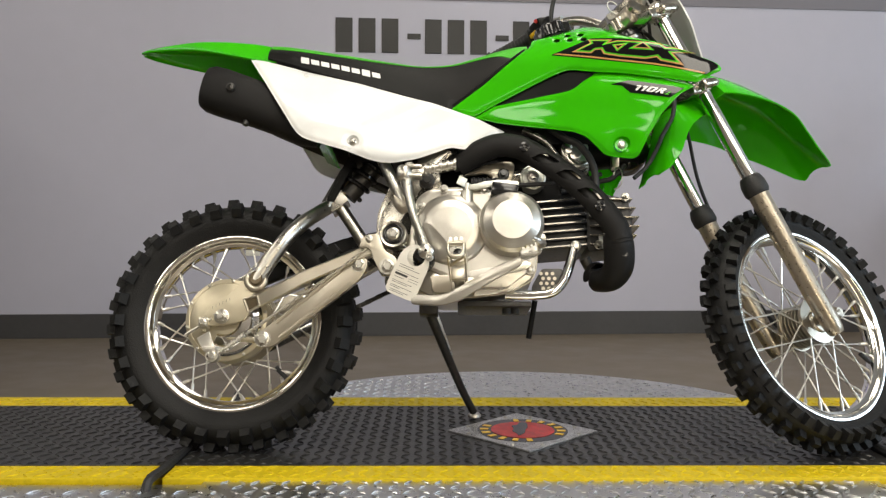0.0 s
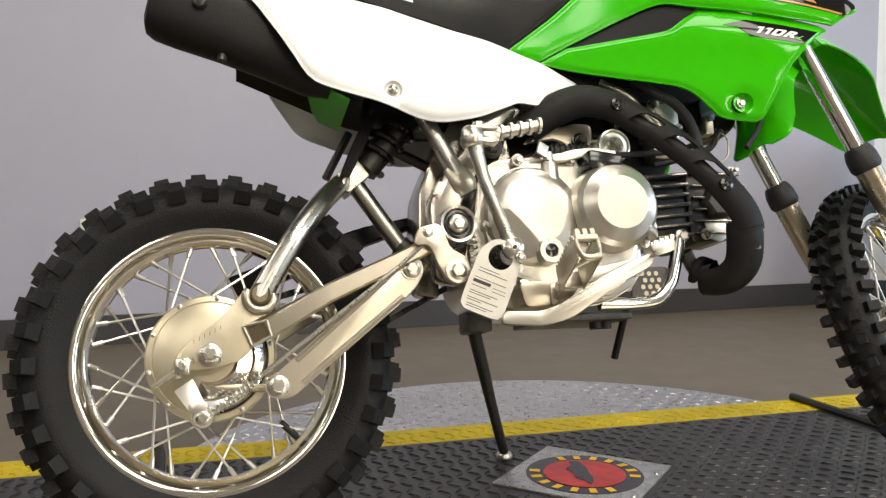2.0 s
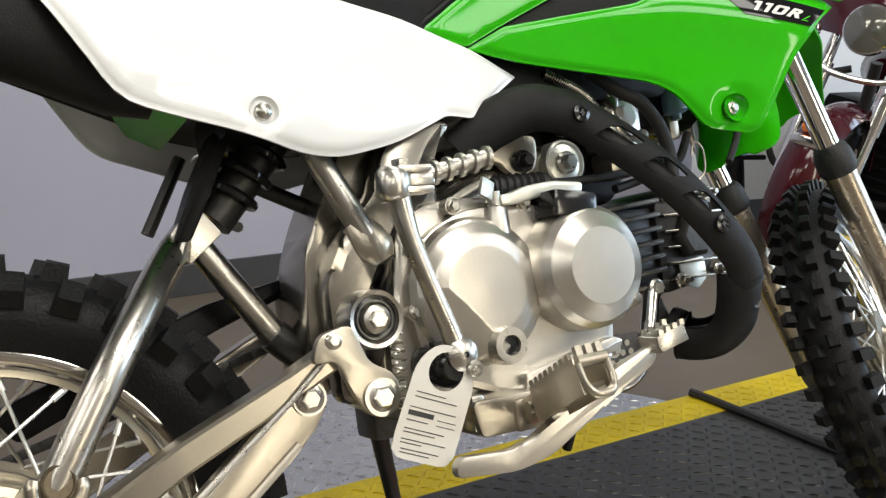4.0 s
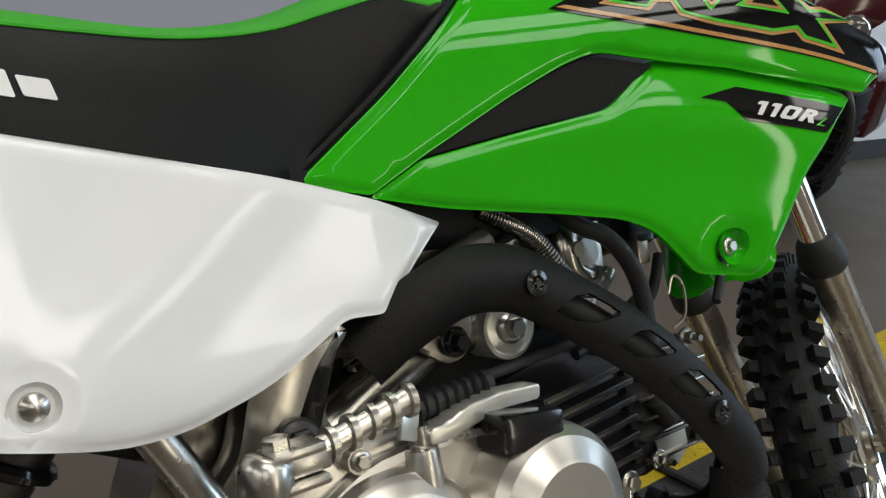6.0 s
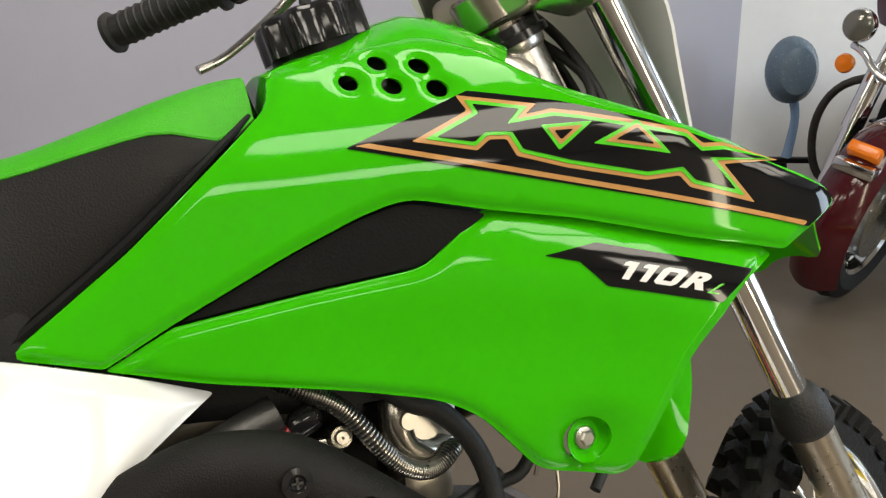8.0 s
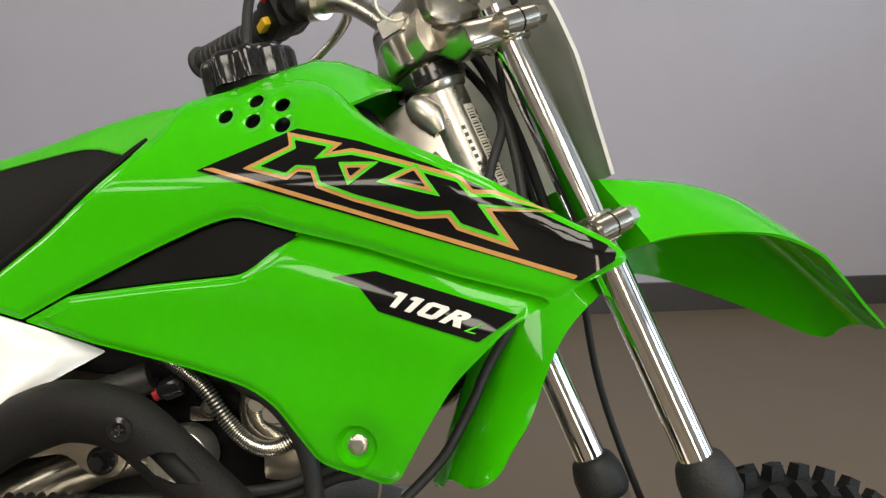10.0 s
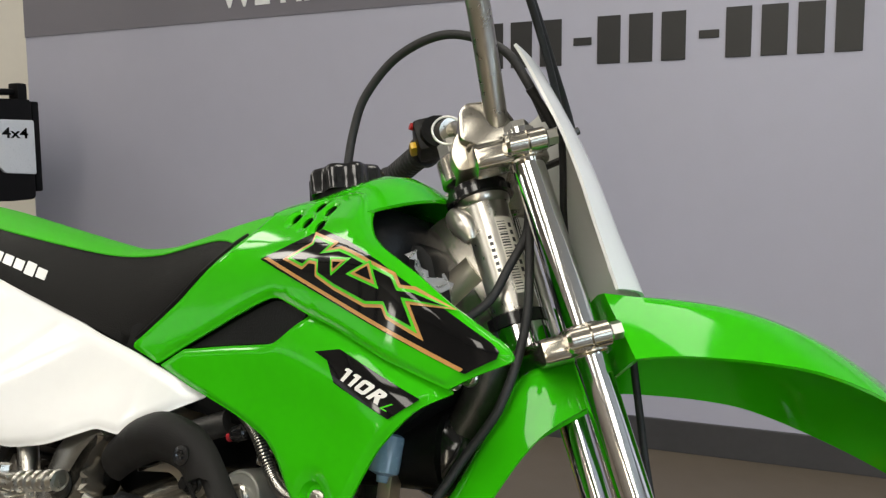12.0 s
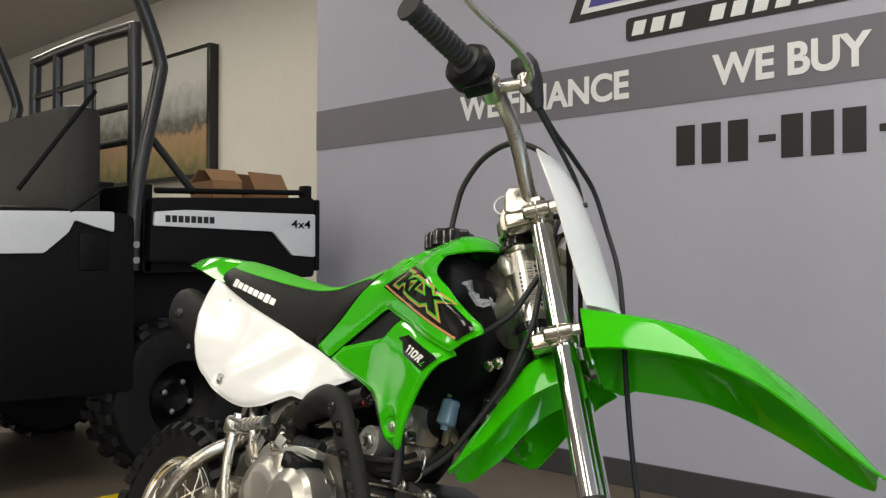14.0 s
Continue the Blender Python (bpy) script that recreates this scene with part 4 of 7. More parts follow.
# the facet low on the cover: one plane takes a slice off its rounded face
cover = ([(x, max(y, -0.1208 + 0.34 * ((0.408 - x) * 0.75 + (0.412 - z) * 0.66 - 0.022)) if (0.408 - x) * 0.75 + (0.412 - z) * 0.66 > 0 and y < -0.106 else y, z) for x, y, z in cover[0]], cover[1])
part("clutch_cover", join(cover, extrude(rounded([(0.35, 0.34), (0.44, 0.305), (0.545, 0.33), (0.566, 0.38), (0.56, 0.45), (0.5, 0.488), (0.4, 0.49), (0.345, 0.46), (0.335, 0.4)], 0.025), -0.1, -0.085, 0.007)), ALU, eng, "round satin clutch cover with a flat facet", angle=9)
part("flywheel_cover", join(turned([(0.0001, -0.1465), (0.0365, -0.146), (0.0375, -0.1455), (0.0395, -0.144), (0.053, -0.1365), (0.059, -0.129), (0.061, -0.118), (0.062, -0.095)], 0.52, 0, 0.421, 64), tube([(0.556, -0.134, 0.389), (0.57, -0.122, 0.384), (0.577, -0.108, 0.383)], [0.006, 0.008, 0.009], 12, 3)), ALU, eng, "round chamfered engine side cover", angle=16)
part("cover_boss", extrude(rounded([(0.565, 0.41), (0.583, 0.4), (0.585, 0.39), (0.56, 0.385)], 0.006), -0.115, -0.09, 0.003), ALU, eng)
part("lower_rib", extrude(rounded([(0.44, 0.31), (0.55, 0.335), (0.56, 0.345), (0.548, 0.35), (0.44, 0.33)], 0.005), -0.112, -0.088, 0.003), ALU, eng)
part("sump_rib", extrude(rounded([(0.4, 0.3), (0.51, 0.3), (0.55, 0.33), (0.54, 0.342), (0.43, 0.318)], 0.006), -0.106, -0.085, 0.003), ALU, eng)
part("clutch_post_boss", tube([(0.436, -0.1, 0.458), (0.437, -0.1, 0.484), (0.437, -0.1, 0.487)], [0.0135, 0.012, 0.0105], 20, 2), ALU, eng)
part("clutch_post", tube([(0.437, -0.1, 0.485), (0.437, -0.1, 0.502)], 0.0072, 18, 1), STEEL, eng, "bright clutch release post")
part("post_tab", moved(box(-0.0085, -0.002, -0.009, 0.0085, 0.002, 0.009, 0.001), Matrix.Translation((0.427, -0.106, 0.505)) @ pose(0, 0, 0, 0, 22, 20)), ZINC, eng)
sg = part("sight_glass", turned([(0.0001, -0.119), (0.0085, -0.119), (0.0095, -0.124), (0.0165, -0.124), (0.018, -0.115), (0.018, -0.095)], 0.42, -0.004, 0.36, 28), STEEL, eng, "oil level window with a bright ring")
part("glass", turned([(0.0001, -0.1215), (0.0092, -0.1205)], 0.42, -0.004, 0.36, 24), GLOSSBLACK, sg)
for x, z in ((0.352, 0.345), (0.343, 0.4), (0.352, 0.458), (0.393, 0.492), (0.47, 0.49), (0.556, 0.462), (0.57, 0.375), (0.555, 0.335), (0.5, 0.306), (0.44, 0.298), (0.385, 0.312)):
    part("case_bolt", join(turned([(0.0085, -0.085), (0.0085, -0.1), (0.0001, -0.1)], x, 0, z, 14), hexbolt(x, -0.1, z, 0.0048, 0.006)), STEEL, eng)
cyl = part("cylinder", moved(box(0.565, -0.052, 0.388, 0.672, 0.052, 0.478, 0.008), Matrix.Identity(4)), FIN, bike, "black finned cylinder barrel")
for i in range(7):
    z = 0.388 + i * 0.0152
    part("cooling_fin", moved(box(0.57, -0.068, z - 0.0028, 0.668, 0.068, z + 0.0028, 0.0012), Matrix.Translation((0.62, 0, z)) @ pose(0, 0, 0, 0, -5, 0) @ Matrix.Translation((-0.62, 0, -z))), FIN, cyl, "thin cooling fin")
    part("fin_edge", moved(box(0.572, -0.0692, z - 0.0012, 0.666, -0.068, z + 0.0012), Matrix.Translation((0.62, 0, z)) @ pose(0, 0, 0, 0, -5, 0) @ Matrix.Translation((-0.62, 0, -z))), FRAMEP, cyl)
head = part("cylinder_head", extrude(rounded([(0.668, 0.378), (0.735, 0.388), (0.758, 0.43), (0.752, 0.485), (0.69, 0.5), (0.668, 0.48)], 0.012), -0.058, 0.058, 0.006), DARKMETAL, bike, "dark cast cylinder head")
for i in range(6):
    z = 0.392 + i * 0.018
    part("head_fin", box(0.674, -0.066, z, 0.772 - 0.006 * abs(i - 2.5), 0.066, z + 0.003, 0.0008), FRAMEP, head)
part("valve_cover", turned([(0.0001, -0.074), (0.02, -0.074), (0.026, -0.068), (0.027, -0.055)], 0.715, 0, 0.44, 6), DARKMETAL, head)
for x, z in ((0.688, 0.49), (0.744, 0.487), (0.748, 0.398), (0.69, 0.392)):
    part("head_stud", join(hexbolt(x, -0.062, z, 0.006, 0.01), bar((x, -0.05, z), (x, -0.08, z), 0.003, 8)), STEEL, head)
part("upper_engine_mount", extrude(rounded([(0.42, 0.534), (0.471, 0.556), (0.503, 0.566), (0.532, 0.564), (0.53, 0.538), (0.521, 0.522), (0.504, 0.52), (0.493, 0.528), (0.476, 0.541), (0.448, 0.538)], 0.009), -0.046, -0.036, 0.003), ALU2, bike, "curved silver engine hanger plate")
part("frame_spar", tube([(0.41, -0.012, 0.49), (0.45, -0.012, 0.51), (0.5, -0.012, 0.53), (0.56, -0.012, 0.54)], [0.024, 0.022, 0.02, 0.02], 20, 4), FRAMEP, bike, "satin silver frame spar")
# added black mass: blocks the view through the frame, where shade lies
part("inner_dark_filler", extrude(rounded([(0.31, 0.6), (0.35, 0.5), (0.4, 0.485), (0.56, 0.48), (0.66, 0.49), (0.69, 0.53), (0.68, 0.6)], 0.012), 0.0, 0.03, 0.006), BLACK, bike, "added black mass for the darkness between the frame tubes")
part("mount_bolt", join(hexbolt(0.509, -0.05, 0.537, 0.0075, 0.013), turned([(0.0118, -0.045), (0.0118, -0.052), (0.0001, -0.053)], 0.509, 0, 0.537, 20)), GLOSSBLACK, bike)
part("frame_bolt", join(hexbolt(0.36, -0.088, 0.512, 0.0095, 0.012), turned([(0.015, -0.085), (0.015, -0.09), (0.0001, -0.091)], 0.36, 0, 0.512, 20)), DARKMETAL, bike)
wd = part("side_lug_disc", turned([(0.0001, -0.054), (0.012, -0.054), (0.0205, -0.0525), (0.0225, -0.055), (0.025, -0.054), (0.0256, -0.051), (0.0256, -0.02), (0.0001, -0.02)], 0.568, 0.012, 0.534, 40), ZINC, bike, "pale zinc mount washer")
part("disc_bolt", join(hexbolt(0.568, -0.043, 0.534, 0.0085, 0.012)), STEEL, wd)
part("starter_cover", moved(box(-0.025, -0.016, -0.013, 0.025, 0.03, 0.013, 0.005), Matrix.Translation((0.507, -0.118, 0.482)) @ pose(0, 0, 0, 0, 8, 0)), GLOSSBLACK, bike, "black rubber starter cover")
part("cable_boot", tube([(0.445, -0.086, 0.508), (0.47, -0.085, 0.509), (0.51, -0.082, 0.51)], 0.009, 14, 3), GRIPR, bike, "ribbed black clutch cable boot")
for i in range(7):
    part("boot_rib", moved(lathe([(0.0085, -0.002), (0.012, 0), (0.0085, 0.002)], 16), Matrix.Translation((0.45 + i * 0.0085, -0.085, 0.509)) @ pose(0, 0, 0, 0, 0, 90)), GRIPR, bike)
part("clutch_arm", extrude(rounded([(0.44, 0.488), (0.456, 0.488), (0.5, 0.496), (0.534, 0.494), (0.536, 0.505), (0.5, 0.508), (0.47, 0.505), (0.455, 0.5), (0.44, 0.498)], 0.004), -0.109, -0.09, 0.002), ZINC, bike, "bright clutch lever arm")
# carburettor, hoses and coil-bound cable under the tank
carb = part("carburettor", join(box(0.63, -0.045, 0.545, 0.68, 0.03, 0.61, 0.01), tube([(0.655, -0.005, 0.6), (0.655, -0.005, 0.65)], 0.022, 18, 1), turned([(0.0001, -0.056), (0.012, -0.056), (0.014, -0.045), (0.0001, -0.045)], 0.65, 0, 0.58, 16)), ALU, bike, "grey cast carburettor")
part("flange_ear", join(turned([(0.0001, -0.04), (0.0075, -0.04), (0.009, -0.038), (0.009, -0.015)], 0.594, 0, 0.578, 18), box(0.575, -0.034, 0.565, 0.596, -0.02, 0.578, 0.003)), FRAMEP, carb, "cast flange ear")
part("flange_screw", turned([(0.0001, -0.0405), (0.001, -0.043), (0.0045, -0.043), (0.0052, -0.041), (0.0052, -0.038)], 0.594, 0, 0.578, 14), STEEL, carb)
pl_ = part("choke_plunger", tube([(0.557, -0.052, 0.592), (0.561, -0.052, 0.594), (0.574, -0.052, 0.6), (0.577, -0.052, 0.601)], [0.006, 0.0095, 0.0095, 0.006], 16, 1), GLOSSBLACK, carb, "black choke plunger cap")
part("plunger_tip", tube([(0.5525, -0.052, 0.59), (0.558, -0.052, 0.5925)], 0.0052, 12, 1), mat("red_plastic", (0.4, 0.02, 0.03), 0.4), pl_, "red plunger tip")
part("float_bowl", box(0.636, -0.035, 0.515, 0.675, 0.025, 0.548, 0.008), ALU2, carb)
part("intake_elbow", tube([(0.645, -0.03, 0.615), (0.637, -0.04, 0.6), (0.633, -0.044, 0.583), (0.637, -0.044, 0.566), (0.652, -0.042, 0.556), (0.67, -0.032, 0.558)], 0.0138, 18, 5), FRAMEP, carb, "grey alloy intake elbow")
part("elbow_boss", turned([(0.0001, -0.06), (0.006, -0.06), (0.0068, -0.058), (0.0068, -0.05)], 0.637, 0, 0.584, 20), ALU, carb)
part("air_boot", tube([(0.58, 0, 0.6), (0.62, 0, 0.59), (0.64, 0, 0.58)], 0.028, 18, 4), BLACK, bike, "black rubber intake boot")
# added black tube, fills the gap under the tank with darkness
part("dark_gap_filler", tube([(0.64, 0.0, 0.585), (0.7, 0.0, 0.6), (0.78, 0.0, 0.61)], [0.03, 0.036, 0.04], 20, 4), BLACK, bike, "added black tube that fills the dark gap under the tank")
fcn = part("filter_canister", turned([(0.0001, -0.028), (0.012, -0.0275), (0.025, -0.024), (0.036, -0.014), (0.042, -0.002), (0.044, 0.012), (0.044, 0.04), (0.0001, 0.04)], 0.766, 0, 0.606, 40), GLOSSBLACK, bike, "round black breather canister")
for dx in (-0.003, 0.004):
    part("canister_seam", tube([(0.762 + dx, -0.0285 + 0.004 * abs(k - 1), 0.618 - 0.01 * k) for k in range(3)], 0.0012, 6, 2), DARKMETAL, fcn)
ff = part("fuel_filter", moved(lathe([(0.0001, -0.026), (0.005, -0.026), (0.006, -0.02), (0.0138, -0.017), (0.0142, -0.014), (0.0142, 0.013), (0.0135, 0.016), (0.008, 0.019), (0.0078, 0.024), (0.0001, 0.024)], 24), Matrix.Translation((0.733, -0.042, 0.602)) @ pose(0, 0, 0, 82, 0, 0)), FILTER, bike, "pale blue plastic fuel filter")
part("filter_cap", moved(lathe([(0.0001, 0.02), (0.0105, 0.02), (0.0115, 0.022), (0.0115, 0.032), (0.0095, 0.034), (0.0001, 0.034)], 12), Matrix.Translation((0.733, -0.042, 0.602)) @ pose(0, 0, 0, 82, 0, 0)), ALU, ff, "grey filter cap")
part("blue_hose_clip", box(0.725, -0.04, 0.555, 0.74, -0.02, 0.6, 0.003), ALU2, bike, "zinc carburettor bracket")
CS = [(0.55, -0.05, 0.628), (0.568, -0.055, 0.617), (0.583, -0.058, 0.608), (0.597, -0.06, 0.595), (0.614, -0.06, 0.571), (0.628, -0.06, 0.556), (0.642, -0.06, 0.549), (0.656, -0.058, 0.55), (0.672, -0.053, 0.56)]
core = part("cable_core", tube(CS, 0.0054, 12), GRIPR, bike, "dark cable in a wire coil")
cl = spline(CS, 9)
turns = []
for i in range(0, len(cl) - 1):
    d = (cl[i + 1] - cl[i]).normalized()
    turns.append(moved(lathe([(0.0052, -0.0008), (0.0067, -0.0006), (0.0067, 0.0006), (0.0052, 0.0008)], 16), Matrix.Translation(cl[i]) @ d.to_track_quat("Y", "Z").to_matrix().to_4x4()))
tagged(part("wire_coil", join(*turns), STEEL, core), "bright close-wound wire coil", "", "", "stuff")
for pts, r in (([(0.6, -0.06, 0.63), (0.63, -0.073, 0.603), (0.648, -0.076, 0.594), (0.664, -0.077, 0.579), (0.677, -0.077, 0.558), (0.685, -0.076, 0.53), (0.686, -0.074, 0.49)], 0.0075), ([(0.62, -0.055, 0.5), (0.666, -0.05, 0.51), (0.7, -0.05, 0.523), (0.723, -0.05, 0.53), (0.75, -0.04, 0.56)], 0.005),
               ([(0.515, -0.07, 0.51), (0.56, -0.066, 0.511), (0.62, -0.066, 0.515), (0.66, -0.064, 0.52), (0.7, -0.06, 0.535)], 0.0045), ([(0.66, 0.02, 0.66), (0.7, -0.01, 0.62), (0.73, -0.03, 0.6)], 0.006)):
    part("hose", tube(pts, r, 10), GRIPR, bike, "thin black rubber hose")
part("spring_clip", tube([(0.722, -0.07, 0.5), (0.735, -0.074, 0.51), (0.737, -0.074, 0.535), (0.728, -0.072, 0.545), (0.722, -0.07, 0.53)], 0.0013, 6), STEEL, bike)
part("dark_tank_underside", extrude(rounded([(0.45, 0.61), (0.6, 0.6), (0.72, 0.6), (0.79, 0.66), (0.76, 0.8), (0.62, 0.8), (0.5, 0.7)], 0.03), -0.05, 0.05, 0.012), BLACK, bike, "black fuel tank under the shrouds")

# exhaust and its perforated heat shield
GP = [(0.42, -0.066, 0.545), (0.443, -0.072, 0.561), (0.466, -0.076, 0.574), (0.498, -0.0808, 0.584), (0.5334, -0.0828, 0.58), (0.559, -0.086, 0.5674), (0.599, -0.099, 0.5368), (0.636, -0.108, 0.5053), (0.666, -0.115, 0.4731), (0.692, -0.12, 0.4401), (0.712, -0.122, 0.4093), (0.72, -0.12, 0.381)]
GP2 = [(0.714, -0.116, 0.4011), (0.719, -0.11, 0.3759), (0.72, -0.096, 0.346), (0.711, -0.076, 0.33), (0.697, -0.054, 0.329), (0.684, -0.036, 0.338)]
part("exhaust_pipe", tube([(0.4, -0.055, 0.56)] + GP[1:] + GP2[1:] + [(0.665, -0.04, 0.37)], 0.0105, 16, 5), DARKMETAL, bike, "dark exhaust pipe")


SLOT = [(-0.021, -0.0125), (-0.004, -0.0125), (0.012, -0.006), (0.027, 0.0065), (0.027, 0.0095), (0.0, 0.0105), (-0.011, 0.003)]


def in_slot(a, b):
    """True inside a leaning teardrop slot, a along and b across."""
    hit = False
    for k in range(len(SLOT)):
        (x0, y0), (x1, y1) = SLOT[k], SLOT[(k + 1) % len(SLOT)]
        if (y0 > b) != (y1 > b) and a < (x1 - x0) * (b - y0) / (y1 - y0) + x0:
            hit = not hit
    return hit


def shield(path, w, slots, n=7, cols=16, arc=2.5, out=(0, -1, 0)):
    """A half-round cover over a pipe, open where its slots are (metres along it)."""
    line = spline(path, n)
    vs, fs, run = [], [], [0.0]
    m = len(line)
    for i in range(1, m):
        run.append(run[-1] + (line[i] - line[i - 1]).length)
    for i, p in enumerate(line):
        d = (line[min(i + 1, m - 1)] - line[max(i - 1, 0)]).normalized()
        outw = Vector(out)
        outw = (outw - d * outw.dot(d)).normalized()
        s = d.cross(outw)
        t = i / (m - 1)
        ww = w * (0.85 + 0.15 * min(1, t * 6)) * (1 if t < 0.97 else 0.96)
        for k in range(cols + 1):
            a = (k / cols - 0.5) * arc
            lip = 0.0
            for c in slots:
                near = ((run[i] - c) / 0.034) ** 2 + (ww * math.sin(a) / 0.017) ** 2
                lip -= 0.0022 * math.exp(-near * 1.6)
            vs.append(tuple(p + ww * math.sin(a) * s + (ww * math.cos(a) * 0.9 + lip) * outw))
    for i in range(m - 1):
        for k in range(cols):
            b = -w * math.sin(((k + 0.5) / cols - 0.5) * arc)
            if any(in_slot((run[i] + run[i + 1]) / 2 - c, b) for c in slots):
                continue
            fs.append((i * (cols + 1) + k, i * (cols + 1) + k + 1, (i + 1) * (cols + 1) + k + 1, (i + 1) * (cols + 1) + k))
    return thick((vs, fs), -0.0025)


hs = part("heat_shield", shield(GP, 0.0232, (0.191, 0.247, 0.301), 40, 72), MATTE, bike, "matte black slotted exhaust heat shield", angle=50)
# added black core, darkens the slots as shade inside the shield would
part("slot_shade", tube(GP[4:11], 0.0118, 14, 5), HOLE, hs)
for x, y, z in ((0.5465, -0.1075, 0.574), (0.6812, -0.1425, 0.447)):
    part("shield_screw", join(turned([(0.0001, 0), (0.004, -0.001), (0.0055, -0.003), (0.0095, -0.002), (0.0095, 0.004)], x, y, z, 20)), GLOSSBLACK, hs)
    part("screw_cross", join(box(x - 0.0035, y - 0.0022, z - 0.0007, x + 0.0035, y - 0.0012, z + 0.0007), box(x - 0.0007, y - 0.0022, z - 0.0035, x + 0.0007, y - 0.0012, z + 0.0035)), DARKMETAL, hs, smooth=False)
hs2 = part("lower_heat_shield", shield(GP2, 0.0275, (), 12, 24, 4.2, (0.55, -0.75, -0.35)), MATTE, bike, "matte black lower exhaust cover", angle=50)
part("cover_screw", turned([(0.0001, 0), (0.0055, -0.002), (0.008, 0.003)], 0.725, -0.131, 0.36, 16), DARKMETAL, hs2)
mf = []
for x, y, z, k in ((0.147, -0.066, 0.612, 0.55), (0.117, -0.068, 0.628, 0.82), (0.067, -0.071, 0.655, 0.95), (0.007, -0.075, 0.678, 1.0), (-0.048, -0.078, 0.696, 1.03), (-0.073, -0.078, 0.704, 1.0), (-0.083, -0.078, 0.707, 0.9), (-0.087, -0.078, 0.708, 0.7)):
    mf.append([(x + 0.012 * math.sin(a) * k, y + 0.037 * k * math.copysign(abs(math.cos(a)) ** 0.8, math.cos(a)), z + 0.045 * k * math.copysign(abs(math.sin(a)) ** 0.8, math.sin(a))) for a in np.linspace(0, 2 * math.pi, 33)[:-1]])
muf = part("muffler", loft(mf, True), MATTE, bike, "matte black exhaust silencer", angle=30)
part("muffler_bolt", turned([(0.0001, -0.122), (0.003, -0.121), (0.004, -0.1235), (0.0075, -0.122), (0.0095, -0.117), (0.0095, -0.104)], -0.025, 0, 0.692, 18), DARKMETAL, muf)
part("muffler_drain", tube([(0.002, -0.088, 0.638), (0.002, -0.089, 0.63), (0.001, -0.09, 0.624)], [0.0045, 0.006, 0.006], 10, 1), DARKMETAL, muf)
part("link_pipe", tube([(0.13, -0.062, 0.62), (0.22, -0.065, 0.6), (0.32, -0.06, 0.595), (0.41, -0.055, 0.595)], 0.0135, 14), DARKMETAL, bike)

# kick starter
KICK = Matrix.Translation((0.0066, 0.0138, 0.005))
ks = part("kick_lever", tube([(0.355, -0.148, 0.355), (0.348, -0.15, 0.378), (0.333, -0.152, 0.42), (0.322, -0.15, 0.46), (0.317, -0.148, 0.49), (0.315, -0.148, 0.505)], [0.0105, 0.0085, 0.008, 0.0085, 0.0105, 0.0125], 16, 6), STEEL, bike, "bright steel kick starter lever", xf=KICK)
part("kick_boss", join(turned([(0.0001, -0.162), (0.008, -0.162), (0.0145, -0.157), (0.0145, -0.138), (0.0001, -0.138)], 0.355, 0, 0.356, 24), hexbolt(0.362, -0.16, 0.343, 0.005, 0.008)), STEEL, ks, xf=KICK)
part("boss_centre", turned([(0.0001, -0.1626), (0.0028, -0.1624)], 0.355, 0, 0.356, 12), GLOSSBLACK, ks, xf=KICK)
part("kick_joint", join(tube([(0.312, -0.148, 0.492), (0.312, -0.148, 0.497), (0.314, -0.148, 0.514), (0.315, -0.148, 0.519)], [0.011, 0.0155, 0.0155, 0.011], 20, 2), box(0.314, -0.161, 0.4965, 0.346, -0.135, 0.5025, 0.0025), box(0.314, -0.161, 0.5145, 0.346, -0.135, 0.5205, 0.0025)), STEEL, ks, "forked joint of the folding pedal", xf=KICK)
part("joint_bolt", tube([(0.322, -0.148, 0.52), (0.322, -0.148, 0.5265), (0.322, -0.148, 0.5275)], [0.008, 0.008, 0.006], 6, 1), STEEL, ks, xf=KICK)
kp = [(0.332 + 0.076 * t, -0.148, 0.5095 + 0.0155 * t) for t in np.linspace(0, 1, 5)]
part("kick_pedal", join(tube(kp, 0.0076, 16, 1), box(0.324, -0.156, 0.503, 0.35, -0.14, 0.5145, 0.003)), STEEL, ks, xf=KICK)
for i in range(5):
    part("pedal_ring", moved(lathe([(0.0074, -0.0028), (0.0108, -0.002), (0.0108, 0.002), (0.0074, 0.0028)], 18), Matrix.Translation((0.353 + 0.0135 * i, -0.148, 0.5138 + 0.0027 * i)) @ pose(0, 0, 0, 0, -11, 90)), STEEL, ks, xf=KICK)
part("kick_shaft_seal", turned([(0.0001, -0.14), (0.013, -0.14), (0.02, -0.13), (0.021, -0.09)], 0.357, 0, 0.352, 24), GLOSSBLACK, bike)
# hang tag on the kick shaft
TGM = Matrix.Translation((0.333, -0.139, 0.3235)) @ pose(0, 0, 0, 6, 23, 0)
edge_ = rounded([(-0.031, -0.05), (0.029, -0.05), (0.029, 0.026), (0.012, 0.05), (-0.014, 0.05), (-0.029, 0.03)], 0.012)
ring_o, ring_i = [], []
